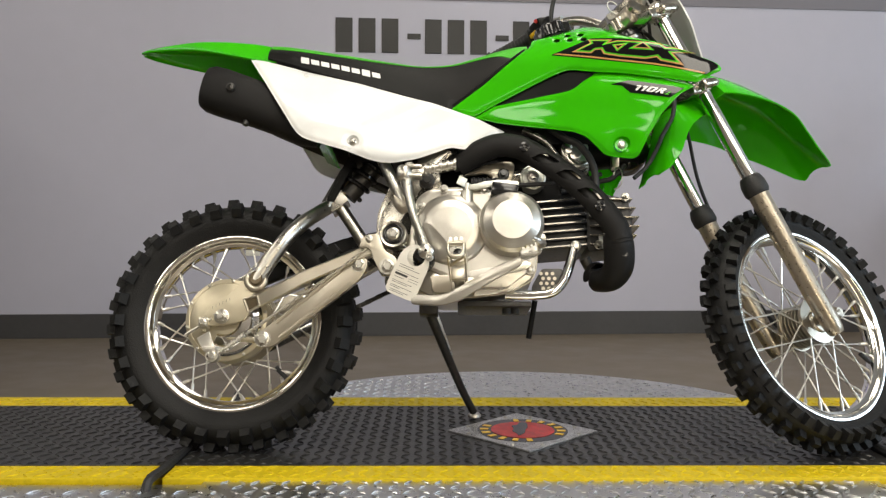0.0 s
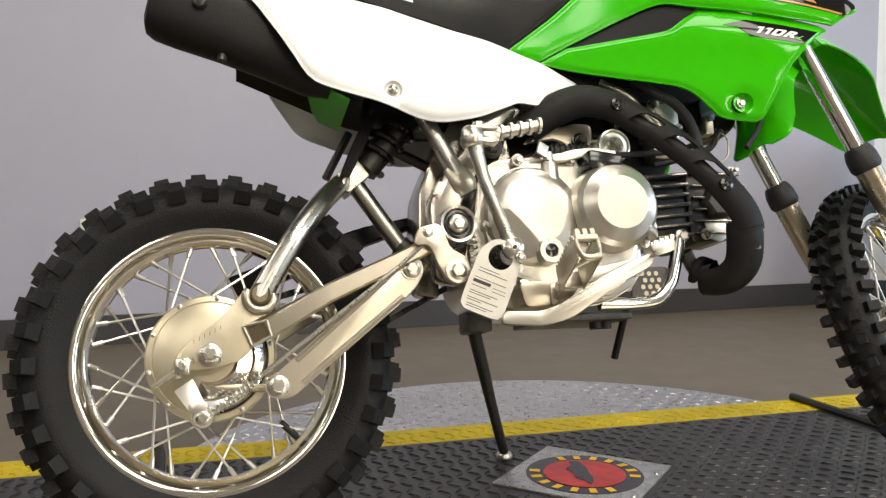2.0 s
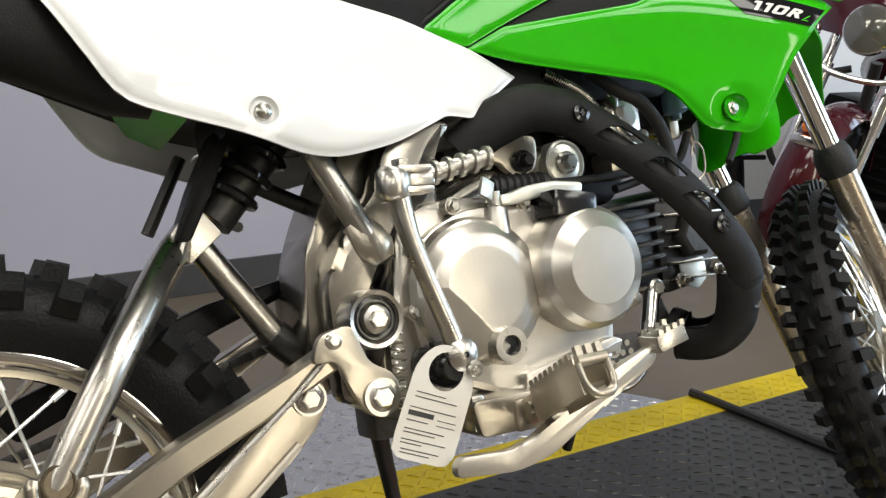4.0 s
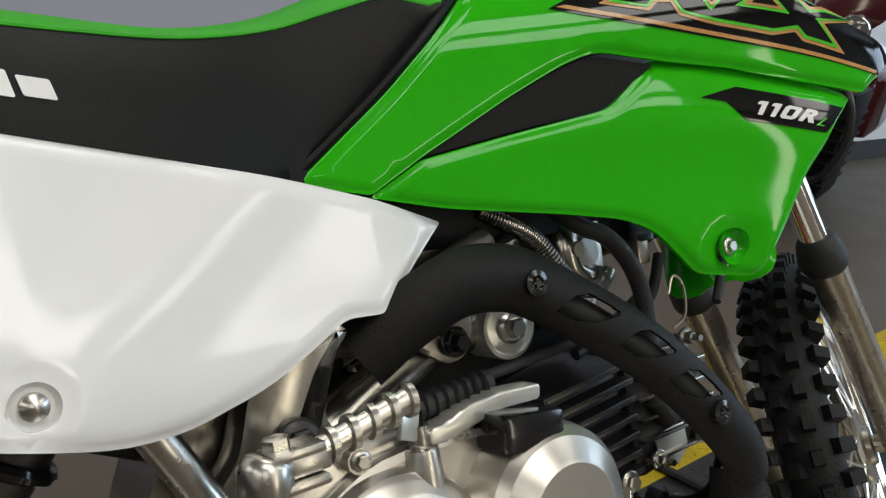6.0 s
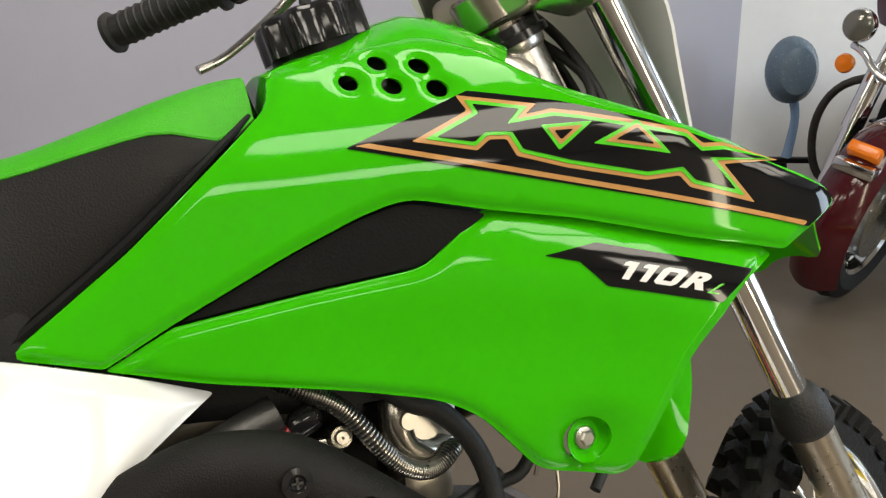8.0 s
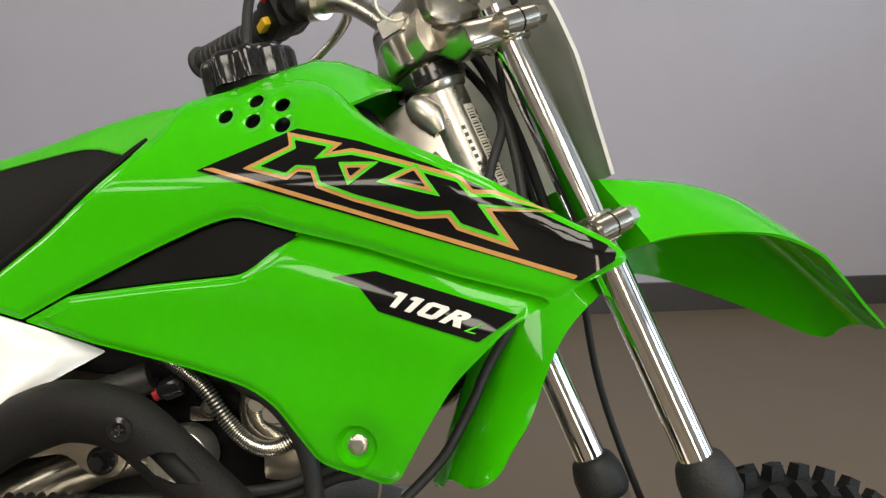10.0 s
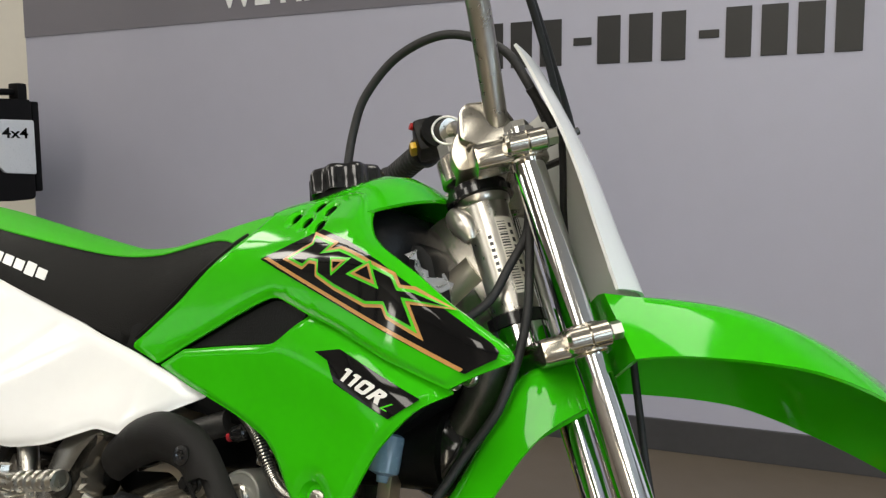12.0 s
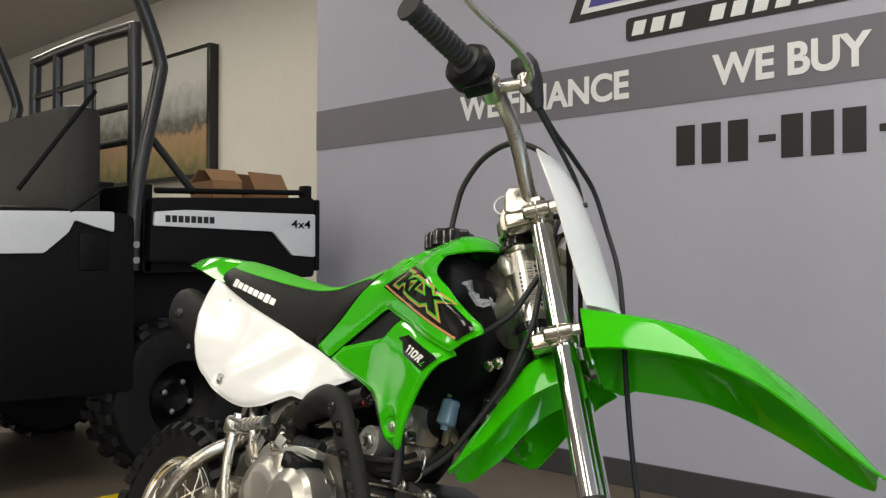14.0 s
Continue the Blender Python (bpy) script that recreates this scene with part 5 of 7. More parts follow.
for a in np.linspace(0, 2 * math.pi, 65)[:-1]:
    d = Vector((math.cos(a), math.sin(a)))
    far = 0.0
    for k in range(len(edge_)):
        p, q = Vector(edge_[k][:2]) - Vector((0, 0.028)), Vector(edge_[(k + 1) % len(edge_)][:2]) - Vector((0, 0.028))
        det = d.x * (p.y - q.y) - d.y * (p.x - q.x)
        if abs(det) > 1e-9:
            s_, u_ = (p.x * (p.y - q.y) - p.y * (p.x - q.x)) / det, (d.x * p.y - d.y * p.x) / det
            if s_ > 0 and -1e-6 <= u_ <= 1 + 1e-6:
                far = max(far, s_)
    ring_o.append((d.x * far, 0.028 + d.y * far))
    ring_i.append((d.x * 0.0165, 0.028 + d.y * 0.0165))
tv = [(x, y_, z) for y_ in (-0.0006, 0.0006) for rg in (ring_o, ring_i) for x, z in rg]
tf = []
for k in range(64):
    m = (k + 1) % 64
    tf += [(k, m, 64 + m, 64 + k), (128 + k, 192 + k, 192 + m, 128 + m), (k, 128 + k, 128 + m, m), (64 + k, 64 + m, 192 + m, 192 + k)]
tg = part("hang_tag", moved((tv, tf), TGM), TAG, bike, "cream card hang tag with small print", smooth=False)
for zz, w0, w1, hh in ((0.006, -0.022, 0.006, 0.0008), (0.002, -0.022, 0.018, 0.0008), (-0.007, -0.024, 0.02, 0.0007), (-0.0135, -0.024, 0.0, 0.0042), (-0.0135, 0.004, 0.022, 0.0006), (-0.018, -0.024, -0.004, 0.0008), (-0.018, 0.004, 0.022, 0.0006), (-0.025, -0.024, 0.014, 0.0008), (-0.028, -0.024, 0.006, 0.0008), (-0.034, -0.024, 0.018, 0.0008), (-0.037, -0.024, -0.004, 0.0008), (-0.042, -0.022, 0.014, 0.0008), (-0.045, -0.022, 0.006, 0.0008)):
    part("print_bar", moved(box(w0, -0.001, zz, w1, -0.0006, zz + hh), TGM), INK, tg, smooth=False)

# foot peg, brake pedal, side stand, guard tube
PA = Vector((-0.06, -0.93, 0.355)).normalized()
PX = Vector((1, 0, 0)) - PA * PA.x
PX.normalize()
PN = PX.cross(PA).normalized() * (1 if PX.cross(PA).z > 0 else -1)
pgm = Matrix.Translation((0.424, -0.146, 0.303)) @ Matrix((PX, PA, PN)).transposed().to_4x4() @ Matrix.Diagonal((0.72, 0.98, 1.0, 1.0))
pg = part("foot_peg", moved(join(box(-0.022, 0.03, -0.016, -0.0185, 0.111, 0.014, 0.001), box(0.0185, 0.03, -0.016, 0.022, 0.111, 0.014, 0.001), box(-0.02, 0.026, -0.012, 0.02, 0.032, 0.01, 0.001), tube([(-0.0185, 0.112, 0.008), (-0.0175, 0.113, -0.008), (-0.01, 0.114, -0.017), (0.01, 0.114, -0.017), (0.0175, 0.113, -0.008), (0.0185, 0.112, 0.008)], 0.0042, 10, 4), bar((-0.0185, 0.112, 0.01), (0.0185, 0.112, 0.01), 0.005, 10), bar((-0.018, 0.07, -0.008), (0.018, 0.1, -0.008), 0.003, 8), box(-0.013, -0.006, -0.012, 0.013, 0.03, 0.012, 0.005)), pgm), ALU2, bike, "toothed alloy foot peg standing out from the case")
for i in range(8):
    for sx in (-1, 1):
        part("peg_tooth", moved(knob(0.0022, 0.0034, 0.005), pgm @ Matrix.Translation((sx * 0.0197, 0.036 + 0.0095 * i, 0.0138))), ALU2, pg, smooth=False)
for sx in (-0.013, 0.0, 0.013):
    part("peg_tooth", moved(knob(0.0045, 0.003, 0.013), pgm @ Matrix.Translation((sx, 0.112, 0.009))), ALU2, pg, smooth=False)
part("peg_pivot", join(tube([tuple(pgm @ Vector((-0.018, 0.012, 0.0))), tuple(pgm @ Vector((0.018, 0.012, 0.0)))], 0.0062, 12, 1), box(0.408, -0.14, 0.284, 0.452, -0.09, 0.314, 0.006)), ALU2, bike)
part("peg_bracket", extrude(rounded([(0.368, 0.318), (0.44, 0.318), (0.445, 0.3), (0.42, 0.285), (0.375, 0.285)], 0.008), -0.135, -0.085, 0.003), ALU2, bike, "silver foot peg bracket")


def pedal_sweep(geo):
    """The pedal bows outwards towards its tip."""
    return [(v[0] - 0.018 * (v[0] - 0.335) / 0.22, v[1] - 0.032 * (v[0] - 0.335) / 0.22, v[2] - 0.006 * (v[0] - 0.335) / 0.22) for v in geo[0]], geo[1]


bpd = part("brake_pedal", pedal_sweep(extrude(rounded([(0.335, 0.262), (0.396, 0.259), (0.432, 0.268), (0.5, 0.308), (0.552, 0.334), (0.556, 0.352), (0.5, 0.331), (0.45, 0.303), (0.412, 0.284), (0.39, 0.278), (0.34, 0.279)], 0.012), -0.153, -0.141, 0.003)), ALU, bike, "flat cast silver brake pedal")
part("pedal_tip", pedal_sweep(moved(join(box(-0.017, -0.013, -0.009, 0.017, -0.01, 0.006, 0.001), box(-0.017, 0.01, -0.009, 0.017, 0.013, 0.006, 0.001), box(-0.017, -0.013, -0.009, -0.014, 0.013, 0.006, 0.001), box(0.014, -0.013, -0.009, 0.017, 0.013, 0.006, 0.001), box(-0.015, -0.011, -0.009, 0.015, 0.011, -0.006)), Matrix.Translation((0.564, -0.15, 0.356)) @ pose(0, 0, 0, 0, -16, 0))), STEEL, bpd, "small toothed cup at the pedal tip")
for i in range(4):
    for dy in (-0.0115, 0.0115):
        part("tooth", pedal_sweep(moved(knob(0.0028, 0.0016, 0.005), Matrix.Translation((0.553 + 0.008 * i, -0.15 + dy, 0.3585 + 0.0025 * i)))), STEEL, bpd, smooth=False)
part("pedal_spring_clip", box(0.372, -0.128, 0.29, 0.385, -0.11, 0.322, 0.003), STEEL, bike)
part("engine_guard_tube", tube([(0.51, -0.062, 0.294), (0.56, -0.066, 0.293), (0.597, -0.068, 0.298), (0.62, -0.067, 0.32), (0.634, -0.066, 0.355), (0.643, -0.066, 0.386)], 0.0095, 16, 6), CHROME, bike, "polished guard tube under the engine")
part("guard_bolt", hexbolt(0.645, -0.07, 0.388, 0.007, 0.008), STEEL, bike)
sk = part("skid_plate", join(box(0.42, -0.06, 0.272, 0.56, 0.06, 0.283, 0.003), extrude(rounded([(0.56, 0.285), (0.6, 0.29), (0.625, 0.32), (0.62, 0.345), (0.58, 0.345), (0.56, 0.31)], 0.006), -0.064, -0.06, 0.001)), DARKMETAL, bike, "perforated dark skid plate")
for i in range(5):
    for j in range(3):
        part("punched_hole", turned([(0.0001, -0.1005), (0.0035, -0.1005)], 0.578 + 0.011 * j + 0.004 * (i % 2), 0.035, 0.297 + 0.0095 * i, 10), ALU2, sk)
part("exhaust_flange_plate", extrude(rounded([(0.69, 0.412), (0.728, 0.416), (0.73, 0.392), (0.715, 0.38), (0.694, 0.386)], 0.004), -0.062, -0.06, 0.0006), ZINC, bike, "pale zinc exhaust flange plate")
part("engine_lower_bolts", join(*[tube([(x, -0.03, 0.278), (x, -0.03, 0.262)], 0.009, 12, 1) for x in (0.515, 0.53)]), GRIPR, bike)
part("shift_lever", bar((0.57, -0.02, 0.29), (0.559, 0.012, 0.221), 0.0055, 10), BLACK, bike, "black gear shift lever")
ss = part("side_stand", tube([(0.36, 0.07, 0.285), (0.375, 0.1, 0.25), (0.425, 0.2, 0.14), (0.455, 0.262, 0.086)], [0.011, 0.01, 0.0085, 0.0085], 14, 4), DARKMETAL, bike, "dark steel side stand, folded down")
part("stand_foot", moved(lathe([(0.0001, 0.004), (0.012, 0.004), (0.015, 0), (0.015, -0.004), (0.0001, -0.004)], 20), Matrix.Translation((0.457, 0.266, 0.079)) @ pose(0, 0, 0, 105, 0, 0)), STEEL, ss)
part("stand_bracket", box(0.342, 0.03, 0.27, 0.38, 0.085, 0.31, 0.005), DARKMETAL, bike)
part("stand_spring", bar((0.37, 0.085, 0.29), (0.405, 0.15, 0.2), 0.005, 8), STEEL, bike)

# ---- bodywork ----
def smooth_at(x, xs, ys):
    """A smooth curve through the given values."""
    i = int(min(max(np.searchsorted(xs, x) - 1, 0), len(xs) - 2))

    def slope(k):
        a, b = max(k - 1, 0), min(k + 1, len(xs) - 1)
        return (ys[b] - ys[a]) / (xs[b] - xs[a])

    h = xs[i + 1] - xs[i]
    t = min(max((x - xs[i]) / h, 0.0), 1.0)
    return (2 * t ** 3 - 3 * t * t + 1) * ys[i] + (t ** 3 - 2 * t * t + t) * h * slope(i) + (3 * t * t - 2 * t ** 3) * ys[i + 1] + (t ** 3 - t * t) * h * slope(i + 1)


def d_shroud(x, z):
    """Half width of the tank shroud."""
    b = smooth_at(x, [0.3, 0.40, 0.50, 0.60, 0.70, 0.80, 0.88, 0.93], [0.055, 0.058, 0.074, 0.098, 0.134, 0.170, 0.184, 0.183])
    k = min(1.0, max(0.0, (0.84 - x) / 0.1))
    b -= 7.0 * max(0.0, z - 0.745) ** 2 * k * k * (3 - 2 * k)
    b -= 5.0 * max(0.0, x - 0.88) ** 2
    if z < 0.6:
        b -= 3.0 * (0.6 - z) ** 2
    return b


def d_upper(x, z):
    return d_shroud(x, z) + 0.005 - front_lip(x, z)


def front_lip(x, z):
    """The edge round the tank's front opening turns in towards the middle."""
    xs = [0.66, 0.7, 0.73, 0.77, 0.82, 0.91]
    u = min(0.91, max(0.66, x))
    ze = smooth_at(u, xs, [0.856, 0.838, 0.806, 0.779, 0.754, 0.702])
    a = smooth_at(u, xs, [0.0, 0.012, 0.011, 0.008, 0.009, 0.0])
    return a * math.exp(-max(0, ze - z) / 0.006)


def crease(x):
    return smooth_at(x, [0.60, 0.682, 0.732, 0.794, 0.86], [0.725, 0.718, 0.707, 0.688, 0.671])


def d_lower(x, z):
    """The lower shroud falls in under the crease and swells below it."""
    t = crease(x) - z
    return d_shroud(x, z) - 0.007 * math.exp(-max(0, t) / 0.012) + (0.004 * math.exp(-((t - 0.04) / 0.03) ** 2))


HOLES = [(0.617, 0.8115, 0.006), (0.640, 0.8245, 0.006), (0.6415, 0.806, 0.0062), (0.6635, 0.819, 0.0062), (0.667, 0.801, 0.0064)]
UPPER = [(0.400, 0.6665, 0.003), (0.472, 0.719), (0.541, 0.779), (0.564, 0.800), (0.571, 0.8265), (0.600, 0.835), (0.65, 0.844), (0.675, 0.847), (0.69, 0.843), (0.704, 0.834), (0.714, 0.824), (0.725, 0.809, 0.02), (0.746, 0.791), (0.767, 0.779),
         (0.793, 0.767), (0.816, 0.756), (0.852, 0.735), (0.879, 0.722), (0.902, 0.710, 0.01), (0.91, 0.700, 0.006), (0.878, 0.684), (0.861, 0.674, 0.003), (0.794, 0.690), (0.732, 0.709), (0.682, 0.720), (0.634, 0.733, 0.012), (0.606, 0.725),
         (0.564, 0.7075), (0.492, 0.6735, 0.003), (0.4515, 0.6525, 0.003)]
LOWER = [(0.4515, 0.651, 0.003), (0.492, 0.6715, 0.003), (0.565, 0.681), (0.640, 0.689, 0.01), (0.684, 0.722, 0.004), (0.732, 0.715), (0.794, 0.697), (0.85, 0.678, 0.004), (0.86, 0.671, 0.003), (0.832, 0.656), (0.796, 0.618), (0.776, 0.584), (0.757, 0.546, 0.008), (0.748, 0.541, 0.006),
         (0.706, 0.550, 0.008), (0.696, 0.555), (0.680, 0.574), (0.665, 0.592, 0.02), (0.643, 0.605, 0.02), (0.595, 0.617), (0.507, 0.635)]
INFILL = [(0.496, 0.6735), (0.564, 0.7055), (0.604, 0.722), (0.634, 0.7305, 0.01), (0.682, 0.718), (0.640, 0.6905, 0.006), (0.565, 0.6825)]
for side in (-1, 1):
    up = part("upper_shroud", panel(rounded(UPPER, 0.01), d_upper, 0.003, side, 0.011, 0.0045, 0.009, 0, HOLES), GREEN, bike, "glossy lime green tank shroud", angle=60)
    lw = part("lower_shroud", panel(rounded(LOWER, 0.012), d_lower, 0.003, side, 0.011, 0.0045, 0.009, 0, [(0.727, 0.569, 0.0145)]), GREEN, bike, "glossy lime green lower shroud", angle=60)
    part("shroud_infill", panel(rounded(INFILL, 0.004), lambda x, z: d_shroud(x, z) - 0.0055, 0.003, side, 0.012, 0.0), BLACK, bike, "matte black shroud insert")
    # added black sheet behind the small holes, in place of shade
    part("hole_shade", extrude(rounded([(0.602, 0.795), (0.68, 0.79), (0.68, 0.835), (0.602, 0.83)], 0.01), side * 0.05, side * 0.045), HOLE, up)
    by = side * (d_lower(0.727, 0.569) + 0.0005)
    part("shroud_bolt_recess", turned([(0.0152, -side * 0.003), (0.0138, -side * 0.0065), (0.0115, -side * 0.009), (0.0001, -side * 0.009)], 0.727, by, 0.569, 28), GREEN, lw)
    part("shroud_bolt", join(hexbolt(0.727, by - side * 0.0075, 0.569, 0.005, 0.005, side), turned([(0.0074, -side * 0.009), (0.0072, -side * 0.0078), (0.005, -side * 0.0072)], 0.727, by, 0.569, 24)), STEEL, lw, "steel flange bolt")
# top of the tank cover, from one shroud to the other
sec = []
for x, zc, fw, rise in ((0.572, 0.8245, 0.0, 0.009), (0.6, 0.832, 0.0, 0.013), (0.635, 0.841, 0.0, 0.018), (0.66, 0.8455, 0.0, 0.023), (0.675, 0.847, 0.004, 0.027), (0.69, 0.843, 0.012, 0.029), (0.704, 0.834, 0.021, 0.029), (0.713, 0.825, 0.029, 0.028), (0.717, 0.82, 0.036, 0.028)):
    hw = d_upper(x, zc - 0.004) - 0.004
    sec.append([(x + fw * (1 - s * s), hw * s, zc - 0.006 + rise * (1 - s * s)) for s in np.linspace(-1, 1, 21)])
sec.insert(0, [(p[0] + 0.001, p[1], 0.785) for p in sec[0]])
part("tank_top_cover", thick(loft(sec), -0.003), GREEN, bike, "lime green tank top cover", angle=60)
part("tank_front", loft([[(x, w * math.copysign(abs(math.cos(a)) ** 0.6, math.cos(a)), z + h * math.copysign(abs(math.sin(a)) ** 0.6, math.sin(a))) for a in np.linspace(0, 2 * math.pi, 33)[:-1]] for x, w, z, h in ((0.62, 0.075, 0.77, 0.05), (0.68, 0.085, 0.785, 0.05), (0.71, 0.082, 0.785, 0.045), (0.728, 0.07, 0.785, 0.038), (0.736, 0.05, 0.785, 0.025))], True), BLACK, bike, "black fuel tank front", angle=60)
# added black line that draws the shaded gap between seat and shroud
for side in (-1, 1):
    part("seat_gap_shade", tube([(x - 0.0035, side * (d_upper(x, z) - 0.008), z + 0.0025) for x, z in ((0.408, 0.672), (0.436, 0.692), (0.472, 0.719), (0.507, 0.749), (0.541, 0.779), (0.556, 0.793))], [0.0042, 0.0042, 0.0042, 0.0038, 0.0026, 0.0014], 8, 4), BLACK, bike, "black line for the shaded gap between seat and shroud")
CAPM = Matrix.Translation((0.622, 0.0, 0.849)) @ pose(0, 0, 0, 0, -14, 0)
lob = []
for y, k in ((0.0, 1.0), (0.022, 1.0), (0.027, 0.93), (0.029, 0.8)):
    lob.append([((0.039 + 0.0028 * math.cos(9 * a)) * k * math.cos(a), (0.039 + 0.0028 * math.cos(9 * a)) * k * math.sin(a), y) for a in np.linspace(0, 2 * math.pi, 73)[:-1]])
cap = part("fuel_cap", moved(loft(lob, True), CAPM), GLOSSBLACK, bike, "ribbed black fuel cap", angle=50)
part("cap_collar", moved(([(v[0], v[2], v[1]) for v in lathe([(0.034, -0.012), (0.036, 0.0), (0.0001, 0.0)], 32)[0]], lathe([(0.034, -0.012), (0.036, 0.0), (0.0001, 0.0)], 32)[1]), CAPM), BLACK, cap)
part("vent_hose", tube([tuple(CAPM @ Vector((0.0, 0, 0.027))), (0.617, 0.0, 0.92), (0.63, -0.004, 0.96), (0.668, -0.008, 1.0), (0.725, -0.01, 1.018), (0.785, -0.006, 1.0), (0.815, 0.0, 0.965), (0.835, 0.005, 0.93)], 0.0047, 12, 8), GRIPR, bike, "looped black tank vent hose")


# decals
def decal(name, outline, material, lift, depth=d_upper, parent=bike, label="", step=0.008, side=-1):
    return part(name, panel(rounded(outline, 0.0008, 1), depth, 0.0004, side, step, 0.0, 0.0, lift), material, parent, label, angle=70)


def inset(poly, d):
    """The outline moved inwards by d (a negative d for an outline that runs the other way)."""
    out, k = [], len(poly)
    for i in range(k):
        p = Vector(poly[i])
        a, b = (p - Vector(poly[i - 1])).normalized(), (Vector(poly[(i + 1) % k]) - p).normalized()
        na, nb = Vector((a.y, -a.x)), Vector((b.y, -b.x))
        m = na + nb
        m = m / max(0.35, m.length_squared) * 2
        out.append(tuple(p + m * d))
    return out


def block_figure(ch):
    """A squared bold figure in a unit square."""
    if ch == "1":
        return [(x, y, 0.0) for x, y in ((0.0, 0.74), (0.0, 0.9), (0.25, 1.0), (1.0, 1.0), (1.0, 0.0), (0.42, 0.0), (0.42, 0.74))], [tuple(range(7))]
    outer = [(0.16, 0.0), (0.84, 0.0), (1.0, 0.14), (1.0, 0.86), (0.84, 1.0), (0.16, 1.0), (0.0, 0.86), (0.0, 0.14)]
    inner = [(0.34, 0.24), (0.66, 0.24), (0.68, 0.28), (0.68, 0.72), (0.66, 0.76), (0.34, 0.76), (0.32, 0.72), (0.32, 0.28)]
    return [(x, y, 0.0) for x, y in outer + inner], [(k, (k + 1) % 8, 8 + (k + 1) % 8, 8 + k) for k in range(8)]


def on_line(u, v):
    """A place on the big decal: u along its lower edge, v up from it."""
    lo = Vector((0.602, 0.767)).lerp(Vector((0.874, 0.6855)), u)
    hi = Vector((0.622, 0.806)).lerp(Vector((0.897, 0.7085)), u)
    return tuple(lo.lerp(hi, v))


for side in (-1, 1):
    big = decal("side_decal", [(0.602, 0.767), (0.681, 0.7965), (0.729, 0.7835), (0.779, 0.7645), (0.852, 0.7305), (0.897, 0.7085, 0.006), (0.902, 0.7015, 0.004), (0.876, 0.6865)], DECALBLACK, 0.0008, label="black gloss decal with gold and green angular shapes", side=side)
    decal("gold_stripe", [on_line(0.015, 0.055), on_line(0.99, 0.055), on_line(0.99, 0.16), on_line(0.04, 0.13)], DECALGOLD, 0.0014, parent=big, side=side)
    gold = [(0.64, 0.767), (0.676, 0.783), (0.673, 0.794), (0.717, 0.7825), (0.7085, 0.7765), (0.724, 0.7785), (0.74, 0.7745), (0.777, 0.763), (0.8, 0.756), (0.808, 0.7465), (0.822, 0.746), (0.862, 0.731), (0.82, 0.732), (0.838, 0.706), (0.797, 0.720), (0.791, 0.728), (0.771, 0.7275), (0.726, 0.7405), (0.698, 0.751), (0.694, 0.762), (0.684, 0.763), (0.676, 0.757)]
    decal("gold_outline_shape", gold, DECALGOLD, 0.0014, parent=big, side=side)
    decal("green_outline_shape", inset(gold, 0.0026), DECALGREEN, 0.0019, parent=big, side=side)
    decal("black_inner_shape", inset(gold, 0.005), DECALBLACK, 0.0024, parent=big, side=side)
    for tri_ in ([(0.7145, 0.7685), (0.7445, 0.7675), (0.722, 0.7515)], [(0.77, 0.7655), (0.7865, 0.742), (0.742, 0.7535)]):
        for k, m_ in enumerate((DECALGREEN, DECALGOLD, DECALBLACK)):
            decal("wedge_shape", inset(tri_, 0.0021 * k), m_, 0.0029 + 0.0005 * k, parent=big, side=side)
    small = decal("number_decal", [(0.709, 0.688), (0.741, 0.6925), (0.837, 0.664), (0.811, 0.646), (0.743, 0.665), (0.729, 0.682)], DECALBLACK, 0.0008, d_lower, label="black model decal with white slanted model number", side=side)
    for body, u0, u1, v0, v1, mm in (("1", 0.06, 0.155, 0.22, 0.68, DECALWHITE), ("1", 0.2, 0.295, 0.22, 0.68, DECALWHITE), ("0", 0.34, 0.52, 0.22, 0.68, DECALWHITE), ("R", 0.56, 0.76, 0.22, 0.68, DECALWHITE), ("L", 0.8, 0.9, 0.18, 0.48, DECALGREEN)):
        tv_, tf_ = block_figure(body) if body in "10" else text_geo(body, 1.0, 0.0 if body == "L" else 0.05)
        pts_ = []
        for p in tv_:
            u, v = u0 + (u1 - u0) * p[0] + 0.06 * p[1], v0 + (v1 - v0) * p[1]
            lo, hi = Vector((0.743, 0.665)).lerp(Vector((0.811, 0.646)), u), Vector((0.748, 0.690)).lerp(Vector((0.837, 0.664)), u)
            w_ = lo.lerp(hi, v)
            pts_.append((w_.x, side * (d_lower(w_.x, w_.y) + 0.0014 + 0.0002 * (p[2] > 0)), w_.y))
        part("model_lettering", (pts_, tf_), mm, small, smooth=False)


# white side panels
def d_white(x, z):
    """Half width of the side panel, which swells outwards along its slanted rear edge."""
    b = 0.122 - 0.26 * (z - 0.578) - 0.14 * max(0.0, x - 0.22) - 0.22 * max(0.0, x - 0.45) + 0.1 * max(0.0, 0.12 - x) - 0.1 * max(0.0, 0.02 - x)
    b += -0.9 * max(0, 0.575 - z) ** 2 * 10 + 0.006 * math.exp(-((x - 0.26 - (z - 0.6) * 1.5) / 0.05) ** 2)
    swell = float(np.interp(z, [0.56, 0.594, 0.618, 0.651, 0.6945, 0.733, 0.776], [0.0, 0.004, 0.013, 0.019, 0.017, 0.0055, -0.011]))
    rear = -0.004 + (0.778 - z) * 0.63
    return b + swell * math.exp(-(max(0.0, x - rear) / 0.11) ** 2)


